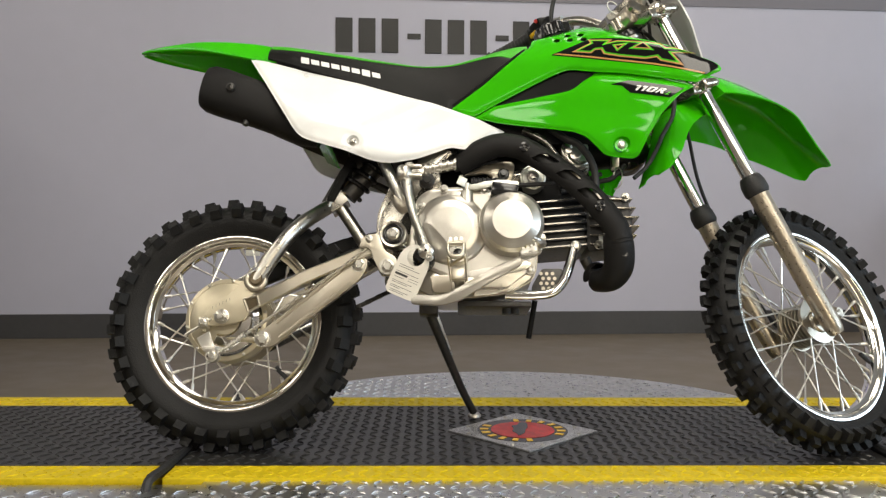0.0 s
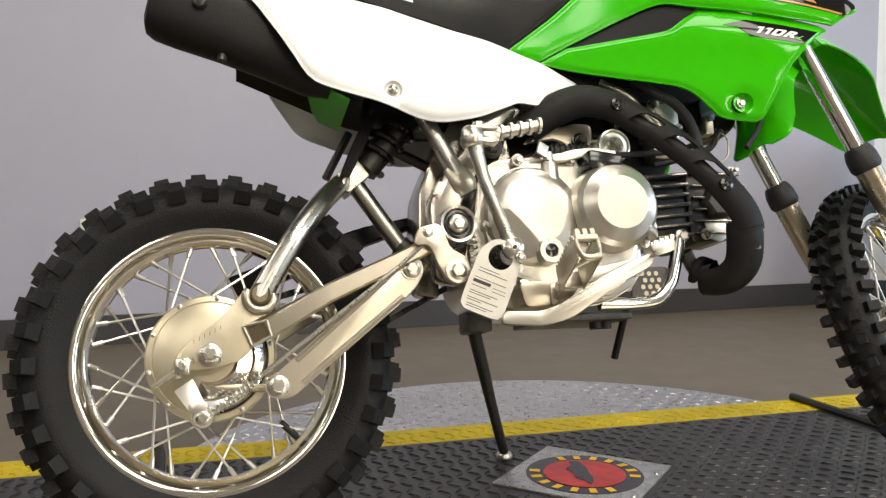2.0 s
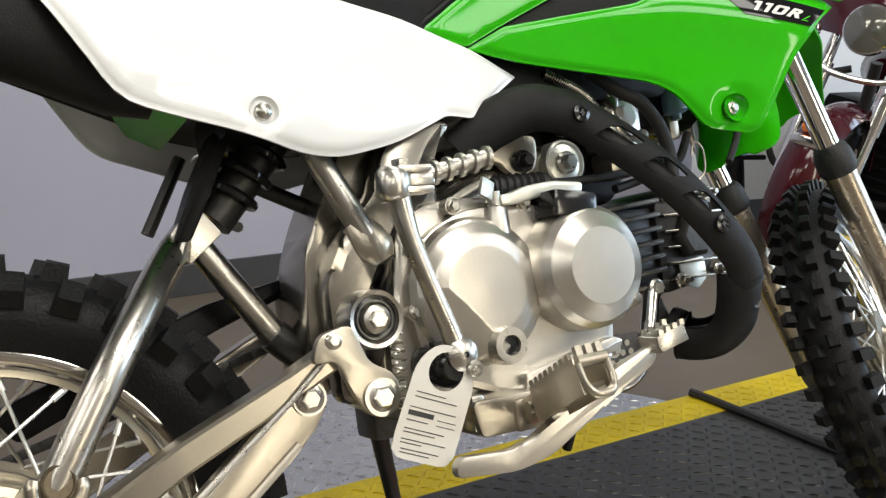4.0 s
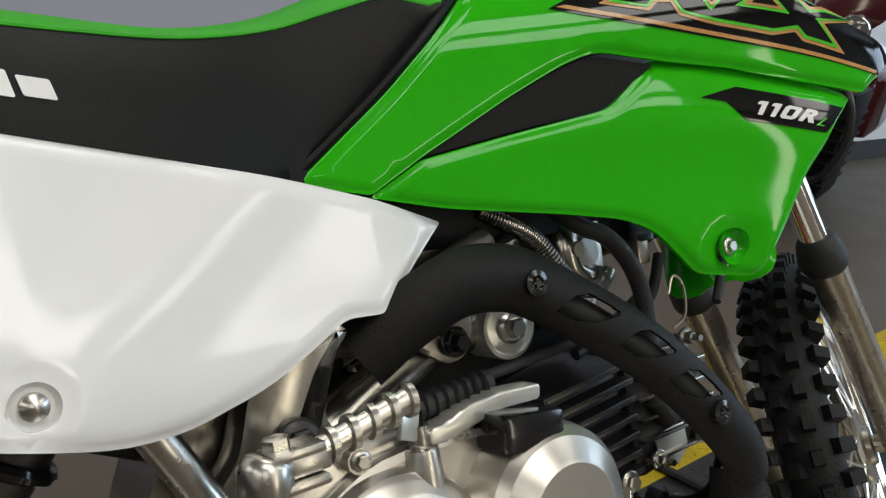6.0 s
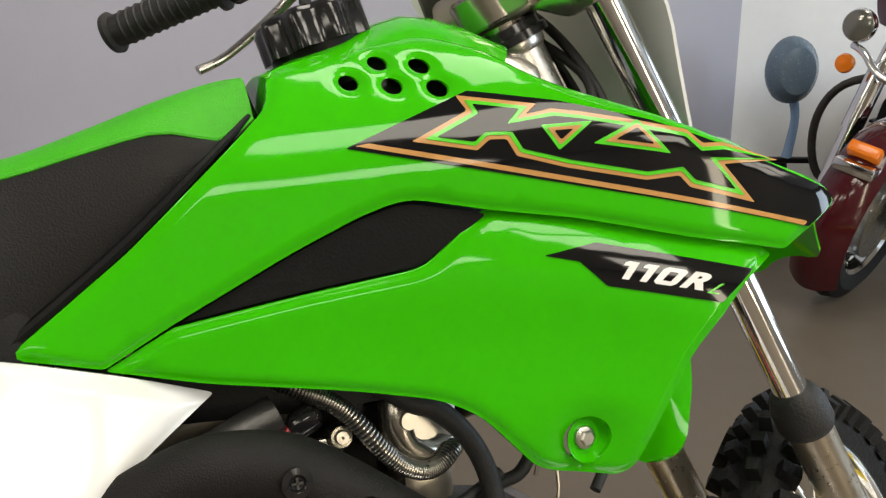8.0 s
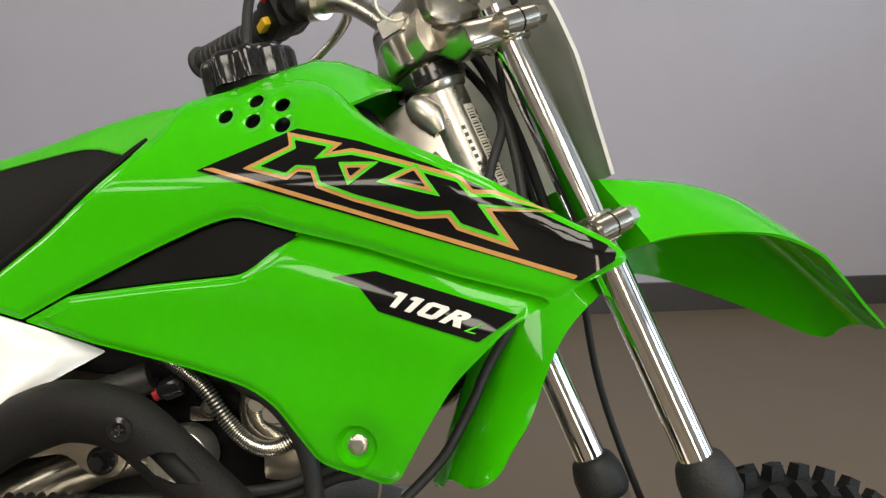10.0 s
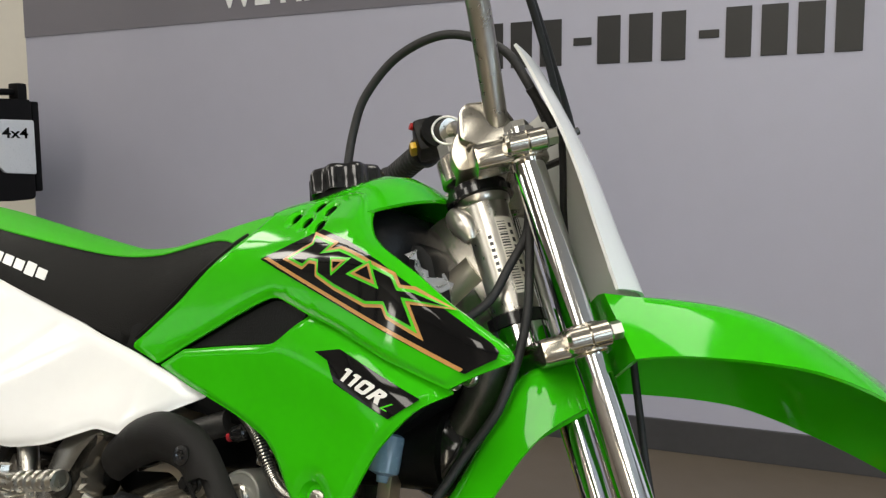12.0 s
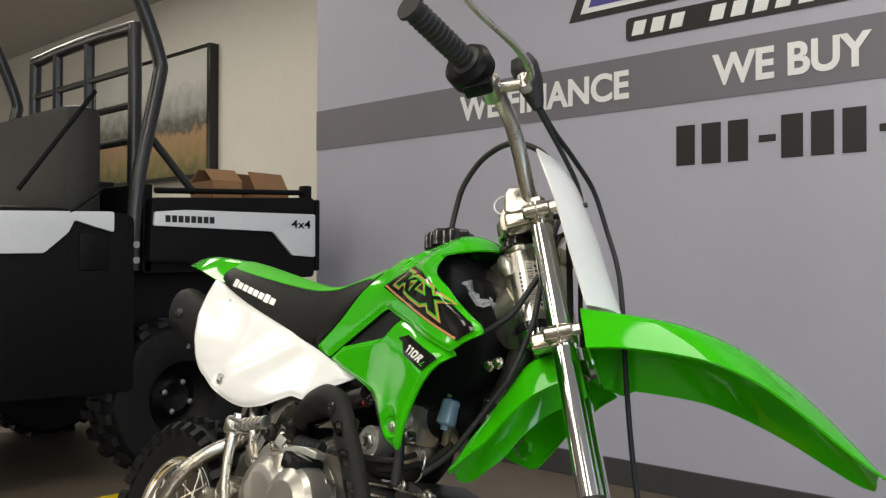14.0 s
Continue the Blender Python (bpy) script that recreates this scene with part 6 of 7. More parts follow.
WP = [(-0.006, 0.780, 0.008), (0.118, 0.742), (0.294, 0.697), (0.404, 0.6655), (0.46, 0.647), (0.513, 0.6255, 0.003), (0.47, 0.600), (0.434, 0.5755, 0.005), (0.404, 0.5785, 0.008), (0.375, 0.5655, 0.02), (0.343, 0.552, 0.02), (0.29, 0.541, 0.02), (0.255, 0.5435, 0.03), (0.112, 0.591, 0.02)]
for side in (-1, 1):
    sp_ = part("side_panel", panel(rounded(WP, 0.015), d_white, 0.003, side, 0.013, 0.005, 0.012, 0, [(0.219, 0.578, 0.0115)]), WHITE, bike, "white plastic side number panel", angle=60)
    by = side * (d_white(0.219, 0.578) + 0.0005)
    part("panel_bolt_recess", turned([(0.0122, -side * 0.003), (0.011, -side * 0.006), (0.0095, -side * 0.0075), (0.0001, -side * 0.0075)], 0.219, by, 0.578, 24), WHITE, sp_)
    part("panel_bolt", turned([(0.0072, -side * 0.0075), (0.0068, -side * 0.003), (0.0035, -side * 0.0005), (0.0001, 0.0)], 0.219, by, 0.578, 18), STEEL, sp_)
    part("panel_rivet", turned([(0.0055, 0.0), (0.004, side * 0.002), (0.0001, side * 0.0024)], 0.116, side * (d_white(0.116, 0.729) + 0.0), 0.729, 14), WHITE, sp_)

# seat: black flanks below a green textured top
ST = [(0.034, 0.827, 0.805, 0.775, 0.05, 0.07), (0.08, 0.821, 0.797, 0.76, 0.06, 0.08), (0.17, 0.806, 0.784, 0.73, 0.06, 0.084), (0.288, 0.787, 0.770, 0.699, 0.052, 0.08), (0.347, 0.780, 0.766, 0.683, 0.047, 0.073), (0.406, 0.785, 0.770, 0.668, 0.045, 0.058), (0.455, 0.800, 0.782, 0.70, 0.045, 0.056), (0.5, 0.816, 0.791, 0.738, 0.046, 0.056), (0.54, 0.828, 0.784, 0.776, 0.047, 0.05), (0.561, 0.831, 0.797, 0.795, 0.037, 0.041)]
xs = np.linspace(0.034, 0.561, 40)
cols_ = [np.array([smooth_at(x, [s[0] for s in ST], [s[i] for s in ST]) for x in xs]) for i in range(1, 6)]
tops, fl, fr = [], [], []
for x, zt, ze, zb, we, wb in zip(xs, *cols_):
    tops.append([(x, we * s, ze + (zt - ze) * (1 - abs(s) ** 2.6)) for s in np.linspace(-1, 1, 17)])
    for lst, sd in ((fl, -1), (fr, 1)):
        lst.append([(x, sd * (we + (wb - we) * t + 0.006 * math.sin(math.pi * t)), ze + (zb - ze) * t) for t in np.linspace(0, 1, 9)] + [(x, sd * (wb - 0.012), zb - 0.004)])
seat = part("seat", loft(tops), GREEN_VINYL, bike, "lime green seat top with black flanks", angle=70)
part("seat_flank", loft(fl), SEAT, seat, "black vinyl seat flank", angle=70)
part("seat_flank", loft(fr), SEAT, seat, "black vinyl seat flank", angle=70)
for lst, sd in ((fl, -1), (fr, 1)):
    part("seat_piping", tube([s[0] for s in lst], 0.0016, 6, 1), GREEN_VINYL, seat)
part("seat_front_face", loft([[(0.561, 0.037 * s, 0.80 + (0.831 - 0.80) * (1 - abs(s) ** 2.6)) for s in np.linspace(-1, 1, 9)], [(0.568, 0.034 * s, 0.795) for s in np.linspace(-1, 1, 9)]]), SEAT, seat)


def d_seat(x, z):
    ze, zb, we, wb = (float(np.interp(x, xs, c)) for c in cols_[1:])
    t = min(1, max(0, (ze - z) / max(1e-4, ze - zb)))
    return we + (wb - we) * t + 0.006 * math.sin(math.pi * t)


# maker's name on the seat flank: plain white blocks
for side in (-1, 1):
    for i in range(8):
        u = 0.104 + i * 0.0205
        zc = 0.7665 - (u - 0.104) * 0.21
        hh = 0.011 if i in (0, 6) else 0.0085
        decal("white_block", [(u, zc - hh * 0.62), (u + 0.0165, zc - hh * 0.62 - 0.0035), (u + 0.0145, zc + hh * 0.8 - 0.0035), (u - 0.002, zc + hh * 0.8)], DECALWHITE, 0.0009, d_seat, seat, side=side)

# ---- front end, steered to its left ----
F0 = 0.039
for s, HALF in ((-1, 0.069), (1, 0.076)):
    leg = part("fork_tube", bar((F0, s * HALF, 0.034), (F0, s * HALF, -0.43), 0.0148, 24), CHROME, bike, "chromed fork tube", xf=STEER)
    part("dust_seal", tube([(F0, s * HALF, -0.368), (F0, s * HALF, -0.372), (F0, s * HALF, -0.385), (F0, s * HALF, -0.402), (F0, s * HALF, -0.41)], [0.0165, 0.0205, 0.0245, 0.025, 0.021], 24, 2), GRIPR, leg, "black rubber dust seal", xf=STEER)
    part("fork_slider", tube([(F0, s * HALF, -0.402), (F0, s * HALF, -0.45), (F0 + 0.002, s * HALF, -0.62), (F0 + 0.006, s * HALF, -0.69), (F0 + 0.008, s * HALF, -0.71)], [0.0205, 0.0198, 0.019, 0.018, 0.013], 24, 3), BRONZE, leg, "champagne alloy fork slider", xf=STEER)
    part("axle_lug", join(tube([(F0 + 0.005, s * HALF, -0.676), (0.068, s * HALF, -0.676)], 0.015, 16, 1), turned([(0.0001, s * 0.014), (0.009, s * 0.014), (0.011, s * 0.0), (0.011, -s * 0.03)], 0.068, s * HALF, -0.676, 16)), BRONZE, leg, xf=STEER)
    part("fork_cap", tube([(F0, s * HALF, 0.034), (F0, s * HALF, 0.042)], 0.012, 6, 1), STEEL, leg, xf=STEER)
    for z, nm in ((0.014, "upper_clamp_ring"), (-0.166, "lower_clamp_ring")):
        ly = s * (HALF + 0.021)
        ring = part(nm, join(tube([(F0, s * HALF, z - 0.013), (F0, s * HALF, z - 0.0115), (F0, s * HALF, z + 0.0115), (F0, s * HALF, z + 0.013)], [0.0185, 0.0202, 0.0202, 0.0185], 28, 1), tube([(F0 - 0.02, ly, z), (F0 - 0.017, ly, z), (F0 - 0.001, ly, z)], [0.008, 0.0105, 0.0105], 20, 1), tube([(F0 + 0.001, ly, z), (F0 + 0.016, ly, z), (F0 + 0.018, ly, z)], [0.0105, 0.0105, 0.0085], 20, 1)), CLAMP, leg, "polished clamp ring with a split lug", xf=STEER)
        part("clamp_bolt", join(tube([(F0 - 0.01, ly, z), (F0 + 0.02, ly, z)], 0.0062, 14, 1), tube([(F0 + 0.018, ly, z), (F0 + 0.027, ly, z)], 0.0078, 6, 1)), STEEL, ring, xf=STEER)
UC = extrude(rounded([(-0.086, 0.003), (-0.06, 0.0), (-0.032, 0.022), (0.032, 0.022), (0.066, 0.0), (0.092, 0.003), (0.092, 0.026), (0.062, 0.031), (0.036, 0.05), (-0.036, 0.05), (-0.056, 0.031), (-0.086, 0.026)], 0.008), -0.008, 0.05, 0.004)
part("upper_triple_clamp", ([(v[1], v[0], v[2]) for v in UC[0]], UC[1]), CLAMP, bike, "cast alloy upper triple clamp", xf=STEER)
LC = extrude(rounded([(-0.082, -0.178), (-0.056, -0.178), (-0.03, -0.168), (0.03, -0.168), (0.062, -0.178), (0.09, -0.178), (0.09, -0.156), (0.06, -0.154), (0.034, -0.148), (-0.034, -0.148), (-0.056, -0.154), (-0.082, -0.156)], 0.008), 0.0, 0.05, 0.004)
part("lower_triple_clamp", ([(v[1], v[0], v[2]) for v in LC[0]], LC[1]), CLAMP, bike, "cast alloy lower triple clamp", xf=STEER)
ht = part("head_tube", tube([(0, 0, -0.126), (0, 0, -0.006), (0, 0, -0.003), (0, 0, 0.002)], [0.0248, 0.0248, 0.0275, 0.028], 32, 1), STEEL, bike, "steel head tube with barcode label", xf=STEER)
part("upper_race", tube([(0, 0, 0.002), (0, 0, 0.003), (0, 0, 0.0095), (0, 0, 0.0105), (0, 0, 0.017), (0, 0, 0.018)], [0.028, 0.0335, 0.0335, 0.0295, 0.029, 0.02], 32, 1), GLOSSBLACK, ht, xf=STEER)
part("lower_race", tube([(0, 0, -0.127), (0, 0, -0.116), (0, 0, -0.114)], [0.029, 0.029, 0.0255], 28, 1), GLOSSBLACK, ht, xf=STEER)
part("stem_collar", join(tube([(0, 0, 0.017), (0, 0, 0.03)], 0.0175, 24, 1), tube([(-0.004, 0, 0.024), (-0.004, 0, 0.026), (-0.004, 0, 0.05), (-0.004, 0, 0.053)], [0.026, 0.028, 0.028, 0.025], 32, 1)), CLAMP, ht, "polished stem collar", xf=STEER)
part("stem_nut", tube([(-0.01, 0, 0.056), (-0.01, 0, 0.07), (-0.01, 0, 0.072)], [0.0165, 0.0165, 0.0135], 6, 1), STEEL, ht, "hexagonal stem nut", xf=STEER)
part("lower_cup", tube([(0, 0, -0.126), (0, 0, -0.128), (0, 0, -0.15)], [0.024, 0.0275, 0.0275], 32, 1), CHROME, ht, "polished lower bearing cup", xf=STEER)
HT0 = STEER @ pose(0, 0, 0, 0, 0, -30.4)
part("barcode_label", loft([[(0.02515 * math.cos(radians(a)), 0.02515 * math.sin(radians(a)), z) for a in np.linspace(-52, -3, 9)] for z in (-0.1, -0.024)]), TAG, ht, "white barcode label", xf=HT0)
rl = random.Random(7)
for i in range(26):
    z = -0.097 + i * 0.0027
    part("label_bar", loft([[(0.0254 * math.cos(radians(a)), 0.0254 * math.sin(radians(a)), zz) for a in np.linspace(-49, -30, 4)] for zz in (z, z + rl.uniform(0.0006, 0.0018))]), INK, ht, xf=HT0)
for i in range(9):
    a = -22 + rl.uniform(-1, 1)
    part("label_bar", loft([[(0.0254 * math.cos(radians(b)), 0.0254 * math.sin(radians(b)), zz) for b in (a, a + 5, a + 9)] for zz in (-0.095 + i * 0.0075, -0.0905 + i * 0.0075)]), INK, ht, xf=HT0)
for i in range(8):
    part("stamped_mark", loft([[(0.0251 * math.cos(radians(b)), 0.0251 * math.sin(radians(b)), zz) for b in (-76, -72, -68)] for zz in (-0.09 + i * 0.0066, -0.0865 + i * 0.0066)]), INK, ht, xf=HT0)
part("weld_lump", tube([(0.758, -0.022, 0.832), (0.766, -0.023, 0.826), (0.776, -0.0245, 0.818), (0.784, -0.0245, 0.806)], [0.006, 0.012, 0.0125, 0.006], 14, 3, flat=0.6), ALU, bike, "welded joint of the frame")
part("frame_gusset", extrude(rounded([(0.768, 0.838), (0.745, 0.826), (0.722, 0.805), (0.735, 0.765), (0.755, 0.73), (0.8, 0.7), (0.845, 0.705), (0.82, 0.77)], 0.008), -0.021, 0.021, 0.006), FRAMEP, bike, "welded silver frame gusset")
part("down_tube", tube([(0.82, 0, 0.74), (0.8, 0, 0.66), (0.77, 0, 0.6)], 0.018, 14, 4), DARKMETAL, bike, "dark frame down tube")
part("small_bolts", join(*[hexbolt(x, -0.035, z, 0.006, 0.01) for x, z in ((0.79, 0.675), (0.805, 0.68), (0.765, 0.665))]), STEEL, bike)
# crumpled clear bag tucked behind the wing
rnd = random.Random(4)
bagv, bagf = [], []
NB = 9
for i in range(NB):
    for j in range(NB):
        u, v = i / (NB - 1) - 0.5, j / (NB - 1) - 0.5
        bagv.append((0.762 + 0.03 * v + 0.006 * math.sin(8 * u + 3 * v) + rnd.uniform(-0.002, 0.002), -0.046 + 0.078 * u + 0.003 * math.sin(9 * v), 0.768 - 0.028 * v - 0.012 * u + 0.005 * math.sin(13 * u + 2 * v) + rnd.uniform(-0.002, 0.002)))
for i in range(NB - 1):
    for j in range(NB - 1):
        bagf.append((i * NB + j, i * NB + j + 1, (i + 1) * NB + j + 1, (i + 1) * NB + j))
tagged(mesh_ob("plastic_bag", bagv, bagf, BAG, None, "", BIKE, False), "crumpled clear plastic bag tucked by the head tube", "plastic bag")

# handlebar and controls
BARP = [(0.027, -0.036, 0.053), (0.028, -0.052, 0.065), (0.029, -0.087, 0.112), (0.027, -0.125, 0.15), (0.015, -0.17, 0.174), (-0.012, -0.235, 0.187), (-0.052, -0.33, 0.202)]
BARL = [(0.027, 0.036, 0.053), (0.028, 0.052, 0.065), (0.029, 0.087, 0.108), (0.027, 0.127, 0.143), (0.014, 0.175, 0.165), (-0.014, 0.245, 0.178), (-0.057, 0.34, 0.192)]
part("handlebar", tube(list(reversed(BARL)) + [(0.027, 0.0, 0.051)] + BARP, 0.0111, 18, 6), STEEL, bike, "steel handlebar", xf=STEER)
part("bar_clamp", extrude(rounded([(-0.006, 0.076), (0.003, 0.084), (0.036, 0.08), (0.044, 0.05), (0.046, 0.036), (0.006, 0.036), (-0.012, 0.048)], 0.006), -0.054, 0.054, 0.005), FRAMEP, bike, "chunky cast handlebar clamp", xf=STEER)
part("clamp_body", extrude(rounded([(-0.02, 0.021), (-0.023, 0.04), (-0.014, 0.058), (0.0, 0.068), (0.036, 0.062), (0.047, 0.034), (0.03, 0.02)], 0.006), -0.043, 0.043, 0.006), ALU2, bike, "cast clamp body over the steering stem", xf=STEER)
for s in (-1, 1):
    g0, g1 = (Vector((-0.006, -0.222, 0.185)), Vector((-0.052, -0.332, 0.2025))) if s < 0 else (Vector((-0.01, 0.232, 0.1755)), Vector((-0.059, 0.343, 0.1925)))
    gp = [tuple(g0.lerp(g1, t)) for t in (0, 0.04, 0.06, 0.94, 0.96, 1.0)]
    gr = part("grip", tube(gp, [0.022, 0.022, 0.0155, 0.0152, 0.02, 0.019], 22, 1), GRIPR, bike, "black rubber handlebar grip", xf=STEER)
    for i in range(11):
        c = g0.lerp(g1, 0.12 + i * 0.072)
        d = (g1 - g0).normalized()
        part("grip_ring", moved(lathe([(0.0152, -0.0016), (0.0166, 0), (0.0152, 0.0016)], 22), Matrix.Translation(c) @ d.to_track_quat("Y", "Z").to_matrix().to_4x4()), GRIPR, gr, xf=STEER)
RCTL = STEER @ Matrix.Translation((0.0, -0.003, 0.013))
# throttle drum and front brake on the right end
th = part("throttle_housing", join(tube([(0.0, -0.188, 0.169), (-0.003, -0.196, 0.17), (-0.007, -0.215, 0.172), (-0.009, -0.222, 0.173)], [0.024, 0.033, 0.034, 0.028], 26, 1), box(-0.02, -0.212, 0.135, 0.02, -0.186, 0.16, 0.006)), BLACK, bike, "round black throttle housing", xf=RCTL)
lvR = part("brake_lever", tube([(0.06, -0.165, 0.155), (0.072, -0.19, 0.155), (0.062, -0.235, 0.162), (0.028, -0.3, 0.178), (0.012, -0.335, 0.19)], [0.009, 0.008, 0.0065, 0.0055, 0.0065], 14, 6, flat=0.7), STEEL, bike, "polished front brake lever", xf=RCTL)
part("lever_end_ball", moved(lathe([(0.0001, 0.0085), (0.005, 0.007), (0.0085, 0), (0.005, -0.007), (0.0001, -0.0085)], 16), Matrix.Translation((0.012, -0.338, 0.191))), STEEL, lvR, xf=RCTL)
part("lever_perch", join(tube([(0.02, -0.165, 0.16), (0.055, -0.165, 0.156)], 0.008, 14, 1), tube([(0.012, -0.178, 0.165), (0.014, -0.15, 0.158)], 0.0165, 18, 1), tube([(0.06, -0.165, 0.145), (0.06, -0.165, 0.168)], 0.009, 12, 1)), STEEL, bike, "silver lever perch", xf=RCTL)
part("lever_boot", tube([(0.06, -0.17, 0.2), (0.063, -0.16, 0.188), (0.066, -0.148, 0.165), (0.07, -0.136, 0.13)], [0.013, 0.02, 0.0185, 0.007], 16, 4), GRIPR, bike, "black rubber lever boot", xf=RCTL)
part("brake_cable", tube([(0.068, -0.143, 0.16),  (0.082, -0.1, 0.13), (0.1, -0.04, 0.115), (0.118, 0.02, 0.09), (0.124, 0.05, 0.04), (0.128, 0.05, -0.03), (0.122, 0.04, -0.1), (0.104, 0.06, -0.21), (0.09, 0.085, -0.32), (0.082, 0.09, -0.45), (0.075, 0.08, -0.6), (0.066, 0.06, -0.66)], 0.0038, 10), GRIPR, bike, "thin black front brake cable", xf=STEER)
LCTL = STEER @ Matrix.Translation((-0.004, 0.012, 0.004))
# switch and kill button on the left end
sw_ = part("switch_housing", join(box(-0.02, 0.165, 0.148, 0.022, 0.208, 0.192, 0.008), tube([(0.008, 0.16, 0.166), (-0.002, 0.212, 0.17)], 0.021, 20, 1)), BLACK, bike, "black handlebar switch housing", xf=LCTL)
part("choke_switch", box(-0.028, 0.182, 0.16, -0.018, 0.206, 0.17, 0.003), YELLOWPL, sw_, "yellow switch", xf=LCTL)
part("kill_button", tube([(-0.018, 0.175, 0.185), (-0.0225, 0.173, 0.187)], 0.0045, 14, 1), mat("red_button", (0.5, 0.02, 0.02), 0.35), sw_, "red kill button", xf=LCTL)
part("clutch_perch", join(tube([(0.018, 0.15, 0.158), (0.06, 0.155, 0.158)], 0.011, 14, 1), tube([(0.022, 0.14, 0.152), (0.018, 0.162, 0.162)], 0.0165, 18, 1)), STEEL, bike, xf=LCTL)
part("clutch_lever", tube([(0.06, 0.16, 0.156), (0.07, 0.19, 0.147), (0.052, 0.232, 0.134), (0.008, 0.272, 0.121), (-0.022, 0.288, 0.12)], [0.009, 0.008, 0.0065, 0.0055, 0.006], 14, 6, flat=0.7), STEEL, bike, "polished clutch lever", xf=LCTL)
part("cable_guide_ring", tube([(-0.014 + 0.015 * math.cos(a), -0.015, 0.078 + 0.015 * math.sin(a)) for a in np.linspace(0, 2 * math.pi, 25)], 0.0012, 8, 1), DECALWHITE, bike, "white plastic cable tie ring", xf=STEER)
part("throttle_cable", tube([(0.066, -0.145, 0.153), (0.078, -0.105, 0.126), (0.09, -0.06, 0.1), (0.098, -0.02, 0.075), (0.095, 0.01, 0.035), (0.078, 0.02, -0.03), (0.066, 0.02, -0.09), (0.058, 0.02, -0.15)], 0.0036, 10), GRIPR, bike, "thin black throttle cable", xf=STEER)
# cables that drop past the head tube
for pts, r in (([(0.06, 0.03, 0.06), (0.045, -0.015, 0.0), (0.026, -0.038, -0.06), (0.006, -0.042, -0.12), (-0.016, -0.045, -0.162), (-0.036, -0.042, -0.19), (-0.05, -0.038, -0.205), (-0.08, -0.026, -0.228), (-0.106, -0.02, -0.25), (-0.14, -0.01, -0.275), (-0.18, 0.0, -0.29)], 0.0042), ([(0.055, 0.03, 0.03), (0.031, -0.03, -0.042), (0.0, -0.034, -0.079), (-0.027, -0.032, -0.105), (-0.07, -0.02, -0.118)], 0.0042),
               ([(0.07, 0.02, 0.03), (0.062, 0.0, -0.04), (0.05, -0.01, -0.12), (0.03, -0.02, -0.2)], 0.0045)):
    part("control_cable", tube(pts, r, 10), GRIPR, bike, "black control cable", xf=STEER)

# front number plate: a tall bowed shield
pl = []
for t in np.linspace(0, 1, 15):
    hw = float(np.interp(t, [0, 0.1, 0.4, 0.6, 0.78, 1.0], [0.095, 0.1, 0.103, 0.1, 0.087, 0.072]))
    xc = smooth_at(t, [0, 0.4, 0.7, 1.0], [0.096, 0.109, 0.114, 0.120])
    pl.append([(xc - 0.0405 * s * s, (hw + 0.003) * s, 0.092 - 0.222 * t + 0.016 * s * s * (1 - t)) for s in np.linspace(-1, 1, 17)])
part("number_plate", thick(loft(pl), 0.003), WHITE, bike, "white front number plate", xf=STEER, angle=60)
part("plate_stay", join(bar((0.05, -0.03, 0.03), (0.106, -0.03, 0.04), 0.004, 8), bar((0.05, 0.03, 0.03), (0.106, 0.03, 0.04), 0.004, 8)), DARKMETAL, bike, xf=STEER)
part("plate_strap", tube([(0.062, -0.07, 0.075), (0.07, -0.06, 0.06), (0.078, -0.05, 0.04)], 0.0045, 8, 3), GRIPR, bike, "black rubber plate strap", xf=STEER)

# front fender: a short rear guard under the lower clamp, and the beak ahead of the fork
def fender_rows(fs, n):
    q_ = np.linspace(0, len(fs) - 1, n)
    return [[smooth_at(q, list(range(len(fs))), [f[i] for f in fs]) for i in range(len(fs[0]))] for q in q_]


# x, crown height, edge height, flat half width, edge half width and, where the top is domed, its rise
def fender_skin(fs, n, hollow):
    rows = []
    for x, zc, ze, yf, yw, dome in fender_rows([f if len(f) > 5 else f + (0.0,) for f in fs], n):
        half = [(0.0, zc + dome), (yf * 0.35, zc + 0.86 * dome - 0.0006), (yf * 0.7, zc + 0.42 * dome - 0.002), (yf, zc - 0.006)] + [(yf + (yw - yf) * t, zc - 0.006 + (ze - zc + 0.006) * (t + hollow * t * (1 - t))) for t in (0.12, 0.3, 0.5, 0.7, 0.88, 1.0)]
        rows.append([(x, -y, z) for y, z in reversed(half)] + [(x, y, z) for y, z in half[1:]])
    return rows


GS = fender_skin([(-0.137, -0.297, -0.303, 0.02, 0.034), (-0.131, -0.291, -0.302, 0.026, 0.044), (-0.12, -0.279, -0.298, 0.029, 0.049), (-0.104, -0.262, -0.289, 0.03, 0.05), (-0.08, -0.24, -0.277, 0.03, 0.05), (-0.055, -0.216, -0.257, 0.03, 0.05), (-0.035, -0.196, -0.242, 0.03, 0.05), (-0.014, -0.176, -0.23, 0.03, 0.05), (0.01, -0.169, -0.222, 0.031, 0.05), (0.05, -0.166, -0.213, 0.032, 0.05)], 30, -0.3)
part("front_fender_guard", thick(loft(GS), 0.003), GREEN, bike, "lime green rear half of the front fender", xf=STEER, angle=45)
